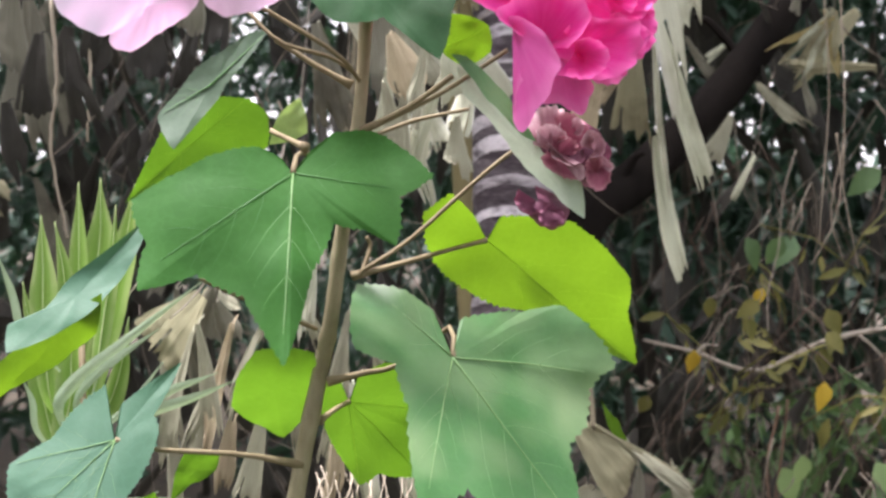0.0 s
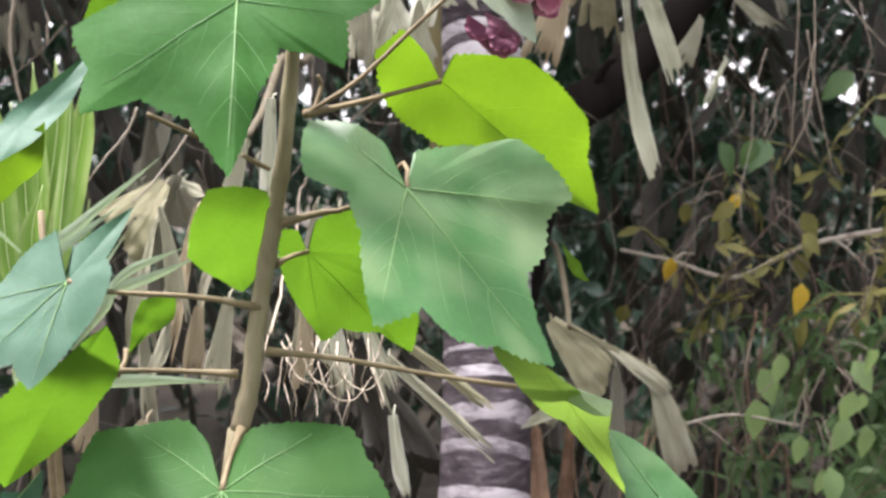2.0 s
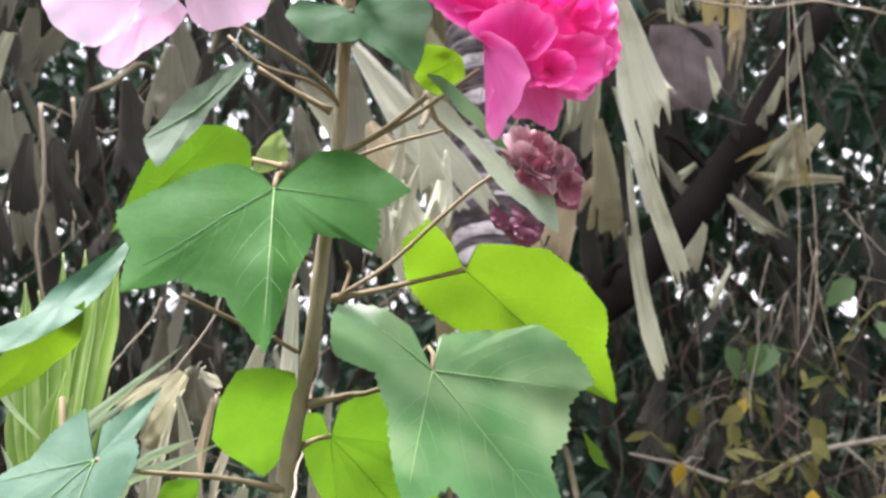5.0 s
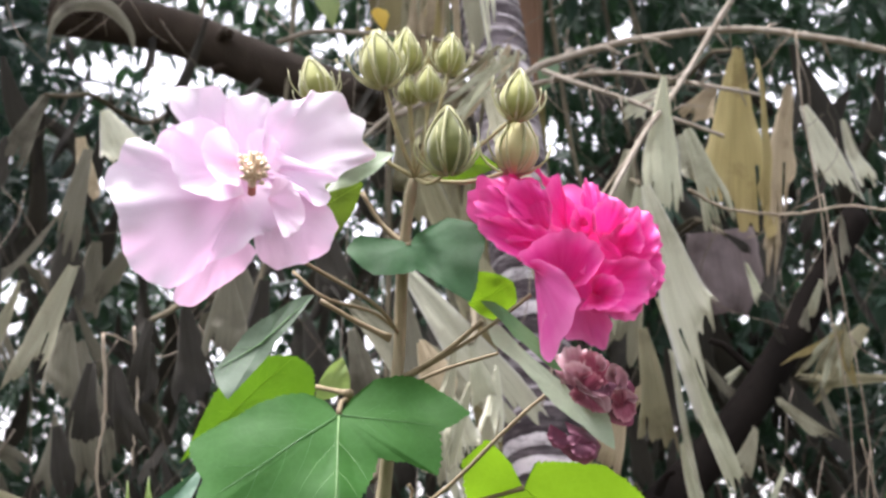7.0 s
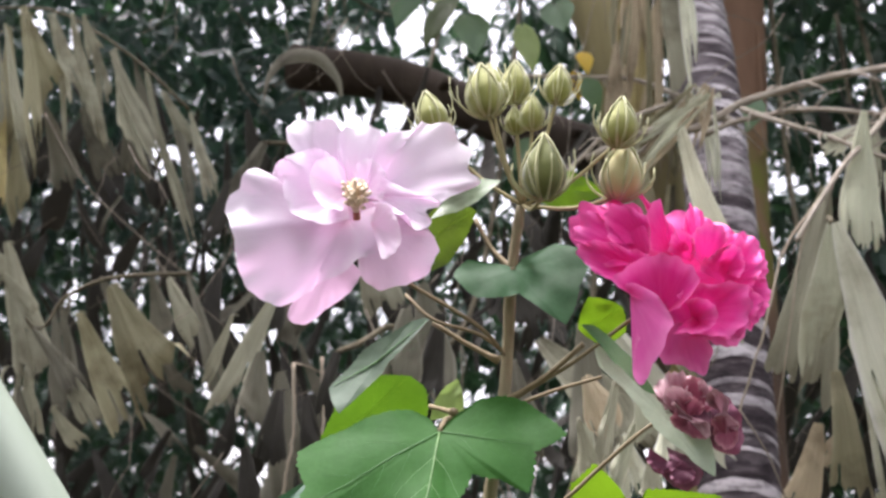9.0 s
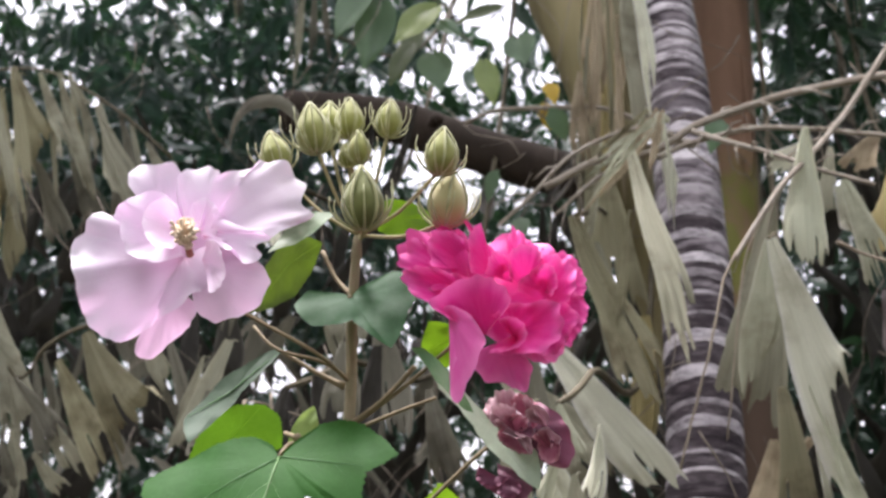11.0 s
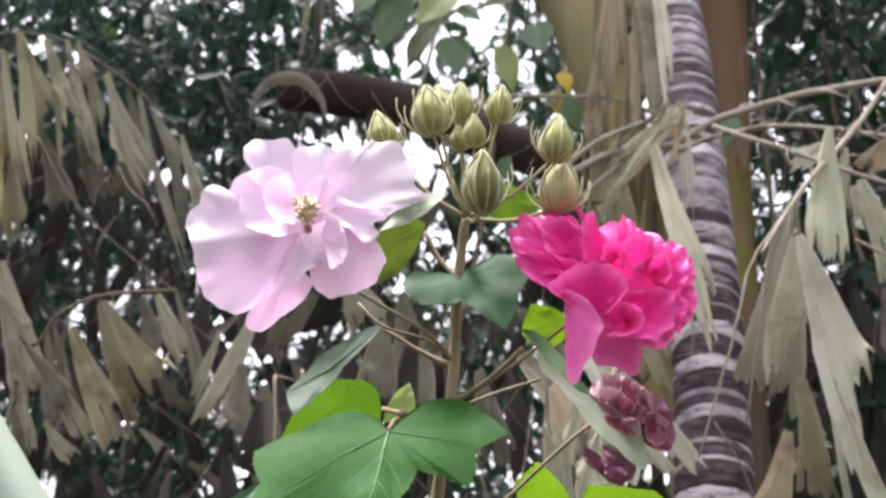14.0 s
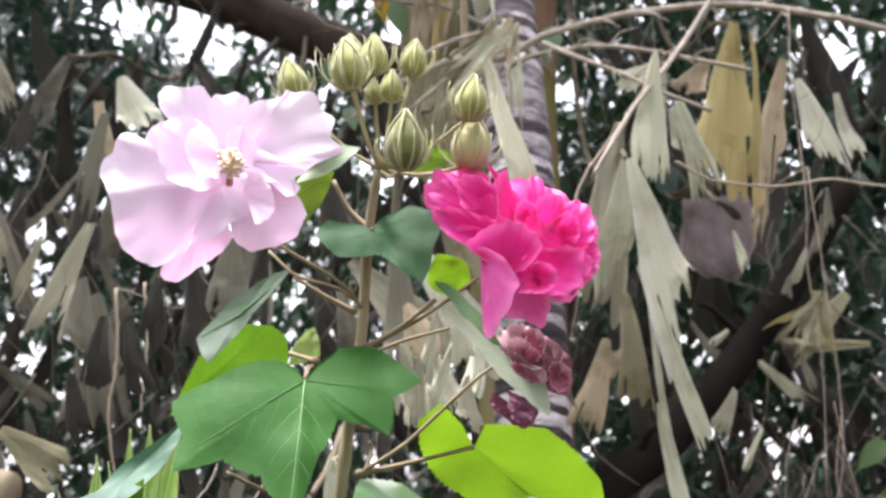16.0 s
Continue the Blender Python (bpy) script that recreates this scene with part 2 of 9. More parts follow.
# ---------------------------------------------------------------- hibiscus parts
class Blade:
    """The surface of a lobed leaf round its junction: lobes are (angle, length, lift towards -y), in order round the leaf from one
    basal lobe to the other; sinus: how far in the edge comes between two lobes."""

    def __init__(self, at, lobes, sinus, quilt=0.012, serr=0.036, seed=0, base=0.12, ribs=9, wave=0.16, rays=(), crease=()):
        self.wave, self.crease = wave, crease
        self.at, self.lobes, self.quilt = Vector(at), lobes, quilt
        rnd = random.Random(seed)
        self.seed = seed
        longest = max(l for _, l, _ in lobes)
        self.main = []
        for o in sorted(lobes, key=lambda q: -q[1]):
            if o[1] > 0.5 * longest and all(abs((o[0] - q[0] + 180) % 360 - 180) > 30 for q in self.main):
                self.main.append(o)
        self.ribs = ribs
        if base >= 1:
            tip = self.main[0]
            self.main = [tip, min(lobes, key=lambda o: math.cos(radians(o[0] - tip[0])))]
        pts = []
        self.mean = sum(l for _, l, _ in lobes) / len(lobes)
        xy = [(l * math.cos(radians(a)), l * math.sin(radians(a)), h) for a, l, h in lobes]
        pts.append(xy[0] if base >= 1 else (xy[0][0] * base, xy[0][1] * base, 0.0))
        corners = [xy[0]]
        for i in range(len(xy) - 1):
            (a0, l0, h0), (a1, l1, h1) = lobes[i], lobes[i + 1]
            s = sinus[i] if i < len(sinus) and sinus[i] else None
            if s:
                a, l = radians((a0 + a1) / 2), s * (l0 + l1) / 2
                corners.append((l * math.cos(a), l * math.sin(a), s * (h0 + h1) / 2))
            corners.append(xy[i + 1])
        last = pts[0]
        line, teeth = [pts[0]], [(0.0, 0.0)]
        self.whole = base >= 1
        for c in corners + [xy[0] if self.whole else (xy[-1][0] * base, xy[-1][1] * base, 0.0)]:
            dx, dy = c[0] - last[0], c[1] - last[1]
            ln = math.hypot(dx, dy)
            if ln < 1e-6:
                continue
            k = max(3, int(ln / (self.mean * 0.036)))
            for j in range(1, k + 1):
                f = j / k
                bulge = 0.07 * math.sin(math.pi * f) * ln
                tooth = serr * self.mean * (0.9 if j % 2 else -0.3) * rnd.uniform(0.15, 1.0) if j < k else 0
                r = math.hypot(last[0] + dx * f, last[1] + dy * f) or 1e-6
                ux, uy = (last[0] + dx * f) / r, (last[1] + dy * f) / r
                line.append((last[0] + dx * f + ux * bulge, last[1] + dy * f + uy * bulge, last[2] + (c[2] - last[2]) * f))
                teeth.append((ux * tooth, uy * tooth))
            last = c
        self.line, self.teeth = line, teeth
        if rays:
            self.main = []
            for a in rays:
                x, y, _ = min(line, key=lambda q: abs((math.degrees(math.atan2(q[1], q[0])) - a + 180) % 360 - 180))
                self.main.append((a, 0.93 * math.hypot(x, y), 0.0))
        # The blade lies near one slanting plane; only what is left of the tips' lift bends its rim.
        q = np.array(corners)
        self.slope = np.linalg.lstsq(q[:, :2], q[:, 2], rcond=None)[0] if len(q) > 2 else np.zeros(2)
        lev = np.array([l - x * self.slope[0] - y * self.slope[1] for x, y, l in line])
        for _ in range(14):
            lev[1:-1] = (lev[:-2] + 2 * lev[1:-1] + lev[2:]) / 4
        self.rest = lev

    def height(self, x, y, s):
        ang = math.degrees(math.atan2(y, x))
        r = math.hypot(x, y)
        near = min(abs((ang - a + 180) % 360 - 180) for a, _, _ in self.main)
        q = self.quilt * r * (1 - math.cos(math.pi * min(1.0, near / 26.0)))
        wav = noise.noise(Vector((x, y, self.seed * 3.7)) * (1.5 / self.mean)) * self.wave * self.mean * min(1.0, r / (0.6 * self.mean))
        fine = noise.noise(Vector((x, y, self.seed * 1.3)) * (6.0 / self.mean)) * 0.008 * self.mean * min(1.0, r / (0.4 * self.mean))
        bend = 0.0
        for a, k in self.crease:
            d = x * math.cos(radians(a)) + y * math.sin(radians(a))
            bend += k * (math.sqrt(d * d + 1e-4 * 0.6) + d - 0.0077) * 0.5
        return x * self.slope[0] + y * self.slope[1] + q + wav + fine + bend

    def world(self, x, y, h):
        return Vector((self.at.x + x, self.at.y - h, self.at.z + y))

    def rim(self, a):
        k = min(range(len(self.line)), key=lambda i: abs((math.degrees(math.atan2(self.line[i][1], self.line[i][0])) - a + 180) % 360 - 180))
        return self.rest[k]

    def mesh(self):
        rings = (0.08, 0.18, 0.3, 0.42, 0.54, 0.66, 0.78, 0.88, 0.955, 1.0)
        v, f, uv = [self.world(0, 0, 0)], [], [(0.5, 0.5)]
        n = len(self.line)
        for s in rings:
            for (x, y, l), (tx, ty), rest in zip(self.line, self.teeth, self.rest):
                x, y = (x + tx, y + ty) if s == 1.0 else (x * s, y * s)
                v.append(self.world(x, y, self.height(x, y, s) + rest * s * s))
                uv.append((0.5 + x * 3, 0.5 + y * 3))
        for i in range(n - 1):
            f.append((0, 1 + i + 1, 1 + i))
            for k in range(len(rings) - 1):
                a, b = 1 + k * n + i, 1 + (k + 1) * n + i
                f.append((a, a + 1, b + 1, b))
        return v, f, uv

    def veins(self, width, ribs):
        bag = Bag()
        for a, l, h in ribs:
            ca, sa = math.cos(radians(a)), math.sin(radians(a))
            line = [self.world(l * s * ca, l * s * sa, self.height(l * s * ca, l * s * sa, s) + self.rim(a) * s * s + 0.0006) for s in (0.0, 0.15, 0.3, 0.45, 0.6, 0.75, 0.86, 0.93)]
            bag.add(*tube(line, (width, width * 0.25), 5))
            for s0 in (0.2, 0.4, 0.62):
                for side in (-1, 1):
                    ln = l * (0.52 - 0.42 * s0)
                    pts = []
                    for k in range(5):
                        d = ln * k / 4
                        bend = radians(a + side * (46 - 12 * k / 4))
                        x, y = l * s0 * ca + d * math.cos(bend), l * s0 * sa + d * math.sin(bend)
                        s = s0 + 0.6 * d / l
                        pts.append(self.world(x, y, self.height(x, y, s) + self.rim(a) * s * s + 0.0004))
                    bag.add(*tube(pts, (width * 0.22, width * 0.06), 4))
        return bag


def hibiscus_leaf(plant, material, vein, at, lobes, sinus=(), stalk=(), label="", quilt=0.012, serr=0.036, seed=0, base=0.12, ribs=9, width=0.0005, stalk_r=0.0014, wave=0.16, rays=(), crease=(), soft_veins=False):
    """A leaf of the shrub: blade, raised veins and, where it shows, its stalk."""
    blade = Blade(at, lobes, sinus, quilt, serr, seed, base, ribs, wave, rays, crease)
    v, f, uv = blade.mesh()
    leaf = mesh_ob("leaf", v, f, material, plant, label, uv)
    if vein:
        ribs = blade.main[: blade.ribs]
        if vein == M["vein"]:
            blade.veins(width, ribs[:1]).put("midrib", vein, leaf)
            ribs = ribs[1:]
            if soft_veins:
                vein = M["vein_dim"]
        if ribs:
            blade.veins(width * (0.7 if soft_veins else 1.0), ribs).put("venation", vein, leaf)
    if stalk:
        pts = spline([*stalk], 9)
        Bag().add(*tube(pts, [stalk_r * k for k in (2.1, 1.45, 1.2, 1.12, 1.06, 1.0, 1.0, 1.05, 1.2)], 8, 0.06, seed)).put("leaf_stalk", M["stalk"], leaf)
    return leaf


def axis_frame(at, axis, roll=0.0):
    z = Vector(axis).normalized()
    x = (Vector((1, 0, 0)) - z * z.x).normalized()
    y = z.cross(x)
    q = Matrix((x, y, z)).transposed().to_4x4()
    return Matrix.Translation(at) @ q @ Matrix.Rotation(radians(roll), 4, "Z")


def bud(plant, at, axis, size, seed, tint, bracts=True, stalk=()):
    """A closed flower bud: pointed ovoid, five sepals with raised seams, and curled outer bracts."""
    m = axis_frame(at, axis, seed * 31.0)
    rows, cols = 14, 30
    v, f, uv = [], [], []
    for i in range(rows + 1):
        u = i / rows
        r = size * 0.385 * (math.sin(math.pi * min(1.0, u * 0.94 + 0.06)) ** 0.75) * (1.06 - 0.5 * u) + 0.0006
        r *= 1 - 0.25 * max(0, u - 0.8) / 0.2
        for k in range(cols):
            a = 2 * math.pi * k / cols
            seam = 1 + 0.07 * abs(math.cos(2.5 * a)) ** 3 * math.sin(math.pi * u) + 0.012 * noise.noise(Vector((a, u * 4, seed)))
            v.append(m @ Vector((r * seam * math.cos(a), r * seam * math.sin(a), size * u)))
            uv.append((k / cols, u))
    for i in range(rows):
        for k in range(cols):
            a, b = i * cols + k, i * cols + (k + 1) % cols
            f.append((a, b, b + cols, a + cols))
    f.append(tuple(range(cols - 1, -1, -1)))
    ob = mesh_ob("bud", v, f, tint, plant, "", uv)
    for s in range(5):
        a = radians(72 * s + 36)
        pts = []
        for k in range(7):
            u = k / 6
            r = size * 0.395 * (math.sin(math.pi * min(1.0, u * 0.94 + 0.06)) ** 0.75) * (1.06 - 0.5 * u) + 0.0008
            pts.append(m @ Vector((r * math.cos(a), r * math.sin(a), size * u * 1.06)))
        Bag().add(*tube(pts, [size * w for w in (0.018, 0.028, 0.032, 0.03, 0.027, 0.022, 0.014)], 6)).put("sepal", M["sepal"], ob)
    if bracts:
        rnd = random.Random(seed)
        for s in range(9):
            a = 2 * math.pi * s / 9 + rnd.uniform(-0.2, 0.2)
            ln, curl = size * rnd.uniform(0.5, 0.9), rnd.uniform(0.4, 1.1)
            pts = []
            for k in range(6):
                u = k / 5
                r = size * (0.10 + 0.42 * math.sin(u * 1.9) * (0.75 + 0.5 * curl))
                pts.append(m @ Vector((r * math.cos(a), r * math.sin(a), -0.02 * size + ln * u**1.3)))
            Bag().add(*tube(pts, (size * 0.030, size * 0.010), 5)).put("bract", M["sepal"], ob)
    if stalk:
        Bag().add(*tube(spline(stalk, 9), (0.0012, 0.0011), 8, 0.05, seed)).put("bud_stalk", M["bud_stalk"], ob)
    return ob


# ---------------------------------------------------------------- palm parts
def leaflet_mesh(top, end, w0, w1, seed, face=0.0, pleats=7, ragged=0.25, sag=0.04, skew=0.0, curl=0.3, nu=16, nv=18, point=None):
    """A withered fishtail palm leaflet that hangs from top to end: narrow at the top, widening to a foot that is cut aslant, toothed
    and torn, ribbed lengthwise. face: turn about its own length, in degrees."""
    rnd = random.Random(seed)
    top, end = Vector(top), Vector(end)
    d = end - top
    ln = d.length
    d.normalize()
    side = d.cross(Vector((0, 1, 0)))
    side = (side if side.length > 0.05 else d.cross(Vector((1, 0, 0)))).normalized()
    out = side.cross(d)
    side, out = side * math.cos(radians(face)) + out * math.sin(radians(face)), out * math.cos(radians(face)) - side * math.sin(radians(face))
    lobe, teeth = 0.5, []
    for j in range(nv + 1):
        if j % 3 == 0 or rnd.random() < 0.2:
            lobe = rnd.random()
        teeth.append(0.85 * lobe + 0.25 * rnd.random())
    slits = {rnd.randrange(2, nv - 1): rnd.uniform(0.45, 0.85) for _ in range(1)} if ragged > 0.12 and nv > 8 else {}
    if point is None:
        point = (0.02, 0.1, 0.25, 0.6)[(seed * 7 + 3) % 4]
    ph, ph2, ph3 = rnd.uniform(0, 6), rnd.uniform(0, 6), rnd.uniform(0, 6)
    slant = skew if skew else rnd.uniform(-0.5, 0.5)
    fold, roll = rnd.uniform(-0.22, 0.22), rnd.choice((-1, 0, 1)) * rnd.uniform(0.3, 0.9)
    v, f, uv = [], [], []
    for i in range(nu + 1):
        u = i / nu
        w = 0.5 * (w0 + (w1 - w0) * min(1.0, u / 0.9) ** 0.9)
        w *= 1 - point * max(0.0, (u - 0.55) / 0.45) ** 1.3
        for j in range(nv + 1):
            t = -1 + 2 * j / nv
            reach = 1 - ragged * max(0.0, u - 0.45) / 0.55 * teeth[j] + slant * t * u * u * 0.3
            rib = 0.022 * w * (1 - abs(((t * pleats + ph) % 2) - 1) * 2)
            arc = curl * w * t * t * (0.4 + 0.6 * math.sin(u * 2.5 + ph2)) + fold * w * abs(t)
            arc += roll * w * max(0.0, t * math.copysign(1, math.sin(ph3)) - 0.6) * u
            sway = sag * ln * math.sin(u * math.pi) * math.sin(ph2)
            wob = 0.02 * ln * noise.noise(Vector((t * 1.3, u * 3, seed * 1.7))) + 0.10 * w * noise.noise(Vector((t * 2.5, u * 5, seed * 0.7)))
            edge = 1 + 0.05 * noise.noise(Vector((u * 11, t, seed * 0.9))) * abs(t)
            v.append(top + d * (ln * u * reach) + side * (w * t * edge + 0.02 * ln * noise.noise(Vector((u * 2, seed * 3.1, 0.5)))) + out * (rib + arc + sway + wob))
            uv.append((j / nv, u))
    for i in range(nu):
        for j in range(nv):
            if j in slits and i / nu > slits[j]:
                continue
            a = i * (nv + 1) + j
            f.append((a, a + 1, a + nv + 2, a + nv + 1))
    return v, f, uv


def strand(points, radius, n=24, wob=0.004, seed=0, sides=5):
    rnd = random.Random(seed)
    pts = [p + Vector((rnd.uniform(-wob, wob), rnd.uniform(-wob, wob), rnd.uniform(-wob, wob))) for p in spline(points, n)]
    return tube(pts, (radius, radius * 0.6), sides, 0.12, seed)


def leaf_card(at, d, n, ln, w, fold=0.25, curl=0.15, heart=False):
    """A small simple leaf of eight faces, folded along its midrib: at its foot, along d, facing n."""
    d = d.normalized()
    s = d.cross(n).normalized()
    n = s.cross(d)
    prof = ((0.0, 0.12), (0.22, 0.9), (0.45, 1.0), (0.72, 0.62), (1.0, 0.03)) if heart else ((0.0, 0.08), (0.25, 0.75), (0.5, 1.0), (0.78, 0.6), (1.0, 0.03))
    v, f, uv = [], [], []
    for u, k in prof:
        c = at + d * (ln * u) - n * (curl * ln * u * u)
        h = w * 0.5 * k
        for t in (-1, 0, 1):
            v.append(c + s * (h * t) + n * (abs(t) * fold * h))
            uv.append((0.5 + 0.5 * t, u))
    for i in range(len(prof) - 1):
        for j in range(2):
            a = i * 3 + j
            f.append((a, a + 1, a + 4, a + 3))
    return v, f, uv


def strap_leaf(pts, w, seed=0, fold=0.25, n=14):
    """A lance-shaped leaf along a curve, widest before its middle, drawn out to a point."""
    line = spline(pts, n)
    v, f, uv = [], [], []
    for i, p in enumerate(line):
        u = i / (n - 1)
        d = (line[min(i + 1, n - 1)] - line[max(i - 1, 0)]).normalized()
        s = d.cross(Vector((0.35 * math.sin(seed * 2.1), 1, 0.1))).normalized()
        o = s.cross(d)
        h = 0.6 * w * (0.08 + 0.92 * math.sin(math.pi * min(1, 0.9 * u**1.25 + 0.06)) ** 1.1) * (1 - u**6) + 0.0003
        for t in (-1, -0.5, 0, 0.5, 1):
            v.append(p + s * (h * t * (1 + 0.04 * math.sin(u * 23 + seed + t))) + o * (fold * h * abs(t) + 0.05 * h * math.sin(u * 17 + seed) * abs(t)))
            uv.append((0.5 + 0.5 * t, u))
    for i in range(n - 1):
        for j in range(4):
            a = i * 5 + j
            f.append((a, a + 1, a + 6, a + 5))
    return v, f, uv


def sheet_petal(at, rim, ruffle=0.05, waves=3.0, bulge=0.12, seed=0, back=0.0, rough=0.008, frill=0.5, crimp=0.045):
    """A soft broad petal fanned out from its claw: rim points are (angle, length, lift towards -y), joined by a smooth edge; the
    edge is ruffled, the middle swells."""
    rnd = random.Random(seed)
    p1, p2, p3 = (rnd.uniform(0, 6.3) for _ in range(3))
    at = Vector(at)
    n = 64
    line = spline([(l * math.cos(radians(a)), l * math.sin(radians(a)), h) for a, l, h in rim], n)
    size = sum(l for _, l, _ in rim) / len(rim)
    rings = (0.06, 0.18, 0.32, 0.46, 0.6, 0.72, 0.82, 0.9, 0.96, 1.0)
    v, f, uv = [Vector((at.x, at.y + back, at.z))], [], [(0.5, 0.0)]
    arc = 0.0
    arcs = [0.0]
    for i in range(1, n):
        arc += (line[i] - line[i - 1]).length
        arcs.append(arc)
    for s in rings:
        for i, q in enumerate(line):
            w = arcs[i] / arc
            rim_w = math.sin(w * waves * 4.2 + p1) * 0.75 + math.sin(w * waves * 11.0 + p2) * frill * s**6 + 0.7 * noise.noise(Vector((w * 5, s * 1.5, seed * 0.7)))
            h = q.z * s**1.2 + ruffle * size * s**3.6 * (rim_w + 0.3 * noise.noise(Vector((w * 16, s * 2, seed * 1.9)))) + bulge * size * math.sin(math.pi * s**0.8) * (0.6 + 0.4 * math.sin(w * 5 + p3))
            h += 0.05 * size * s * noise.noise(Vector((q.x * s, q.y * s, seed * 0.37)) * (1.6 / size)) + crimp * size * s * (noise.noise(Vector((q.x * s, q.y * s, seed * 0.13)) * (3.4 / size)) + 0.5 * noise.noise(Vector((q.x * s, q.y * s, seed * 0.29)) * (7.5 / size)))
            k = s * (1 + s**4 * (rough * math.sin(w * waves * 18 + p3) + 0.055 * noise.noise(Vector((w * 16, seed * 2.3, 0.0)))))
            v.append(Vector((at.x + q.x * k, at.y + back * (1 - s) - h, at.z + q.y * k)))
            uv.append((w, s))
    for i in range(n - 1):
        f.append((0, 2 + i, 1 + i))
        for k in range(len(rings) - 1):
            a, b = 1 + k * n + i, 1 + (k + 1) * n + i
            f.append((a, a + 1, b + 1, b))
    return v, f, uv


def rim_petal(flower, tint, at, rim, **kw):
    v, f, uv = sheet_petal(at, rim, **kw)
    return mesh_ob("petal", v, f, tint, flower, "", uv)


def edged_mat(name, dark, light, margin, glow):
    """A strap leaf with pale margins and fine lengthwise lines."""
    m, nt = mat(name)
    sep = nt.nodes.new("ShaderNodeSeparateXYZ")
    nt.links.new(nt.nodes.new("ShaderNodeTexCoord").outputs["UV"], sep.inputs["Vector"])
    lines = noise_fac(nt, 24.0, 4.0, "UV", (1.0, 0.03, 1.0))
    c = ramp(nt, lines, [(0.35, dark), (0.65, light)])
    edge = ramp(nt, sep.outputs["X"], [(0.0, (1, 1, 1)), (0.14, (0.8, 0.8, 0.8)), (0.3, (0, 0, 0)), (0.74, (0, 0, 0)), (0.9, (0.8, 0.8, 0.8)), (1.0, (1, 1, 1))])
    patchy = mixc(nt, 1.0, edge, ramp(nt, noise_fac(nt, 25.0, 3.0), [(0.4, (0.25, 0.25, 0.25)), (0.6, (1, 1, 1))]), "MULTIPLY")
    c = mixc(nt, patchy, c, margin)
    g = nt.nodes.new("ShaderNodeRGB")
    g.outputs[0].default_value = (*glow, 1)
    finish(nt, c, 0.5, 0.35, mixc(nt, 0.5, g.outputs[0], c), lines, 0.0006, 0.35)
    return m


M = {}
M["mature"] = leaf_mat("mature_leaf", (0.022, 0.092, 0.016), (0.041, 0.136, 0.027), (0.12, 0.34, 0.035), 0.62, 0.22, 14, 0.12)
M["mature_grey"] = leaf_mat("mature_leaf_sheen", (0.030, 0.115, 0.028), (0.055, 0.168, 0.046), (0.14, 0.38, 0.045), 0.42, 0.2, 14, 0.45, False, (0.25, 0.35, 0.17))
M["mature_blue"] = leaf_mat("mature_leaf_bluish", (0.034, 0.105, 0.058), (0.060, 0.150, 0.092), (0.12, 0.32, 0.085), 0.55, 0.2, 14, 0.3)
M["mature_dull"] = leaf_mat("mature_leaf_dull", (0.055, 0.10, 0.062), (0.095, 0.145, 0.095), (0.13, 0.26, 0.09), 0.6, 0.2, 14, 0.25)
M["mature_deep"] = leaf_mat("mature_leaf_deep", (0.020, 0.075, 0.026), (0.036, 0.11, 0.04), (0.08, 0.24, 0.04), 0.6, 0.2, 14, 0.2)
M["pale_grey"] = leaf_mat("pale_grey_leaf", (0.38, 0.47, 0.34), (0.48, 0.56, 0.43), (0.55, 0.68, 0.42), 0.5, 0.45)
M["young"] = leaf_mat("young_leaf", (0.080, 0.185, 0.009), (0.122, 0.25, 0.016), (0.205, 0.385, 0.010), 0.5, 0.44)
M["young_green"] = leaf_mat("young_leaf_green", (0.062, 0.165, 0.010), (0.098, 0.225, 0.018), (0.155, 0.345, 0.014), 0.5, 0.42)
M["mature_low"] = leaf_mat("mature_leaf_low", (0.018, 0.075, 0.013), (0.036, 0.118, 0.022), (0.11, 0.30, 0.03), 0.6, 0.22, 14, 0.15, False, (0.06, 0.15, 0.04))
M["young2"] = leaf_mat("young_leaf_dull", (0.075, 0.14, 0.012), (0.12, 0.20, 0.025), (0.17, 0.28, 0.02), 0.5, 0.4)
M["pale"] = leaf_mat("pale_leaf", (0.22, 0.34, 0.10), (0.34, 0.46, 0.16), (0.42, 0.6, 0.15), 0.6, 0.4)
M["pale_green"] = leaf_mat("pale_green_leaf", (0.17, 0.26, 0.14), (0.26, 0.35, 0.22), (0.35, 0.5, 0.25), 0.5, 0.3)
M["young_pale"] = leaf_mat("young_leaf_pale", (0.17, 0.32, 0.05), (0.25, 0.42, 0.09), (0.34, 0.56, 0.06), 0.5, 0.4)
M["vein"] = plain_mat("leaf_vein", (0.18, 0.34, 0.12), (0.28, 0.46, 0.20), 0.5, 60, None, 0.0003, 0.2)
M["vein_dim"] = plain_mat("leaf_vein_dim", (0.07, 0.20, 0.055), (0.14, 0.30, 0.11), 0.5, 60, None, 0.0003, 0.2)
M["vein_y"] = plain_mat("leaf_vein_yellow", (0.22, 0.42, 0.05), (0.34, 0.54, 0.10), 0.5, 60, None, 0.0003, 0.7)
M["stem"] = plain_mat("stem_bark", (0.21, 0.175, 0.10), (0.38, 0.335, 0.21), 0.8, 130, (1, 1, 0.35), 0.0012)
M["stalk"] = plain_mat("leaf_stalk", (0.15, 0.115, 0.06), (0.27, 0.22, 0.125), 0.7, 120, None, 0.0006)
M["bud_stalk"] = plain_mat("bud_stalk", (0.30, 0.26, 0.13), (0.44, 0.40, 0.22), 0.8, 120, None, 0.0006)
M["sepal"] = plain_mat("sepal", (0.36, 0.38, 0.17), (0.56, 0.56, 0.32), 0.8, 160, None, 0.0006, 0.15, 0.3, 0.4)
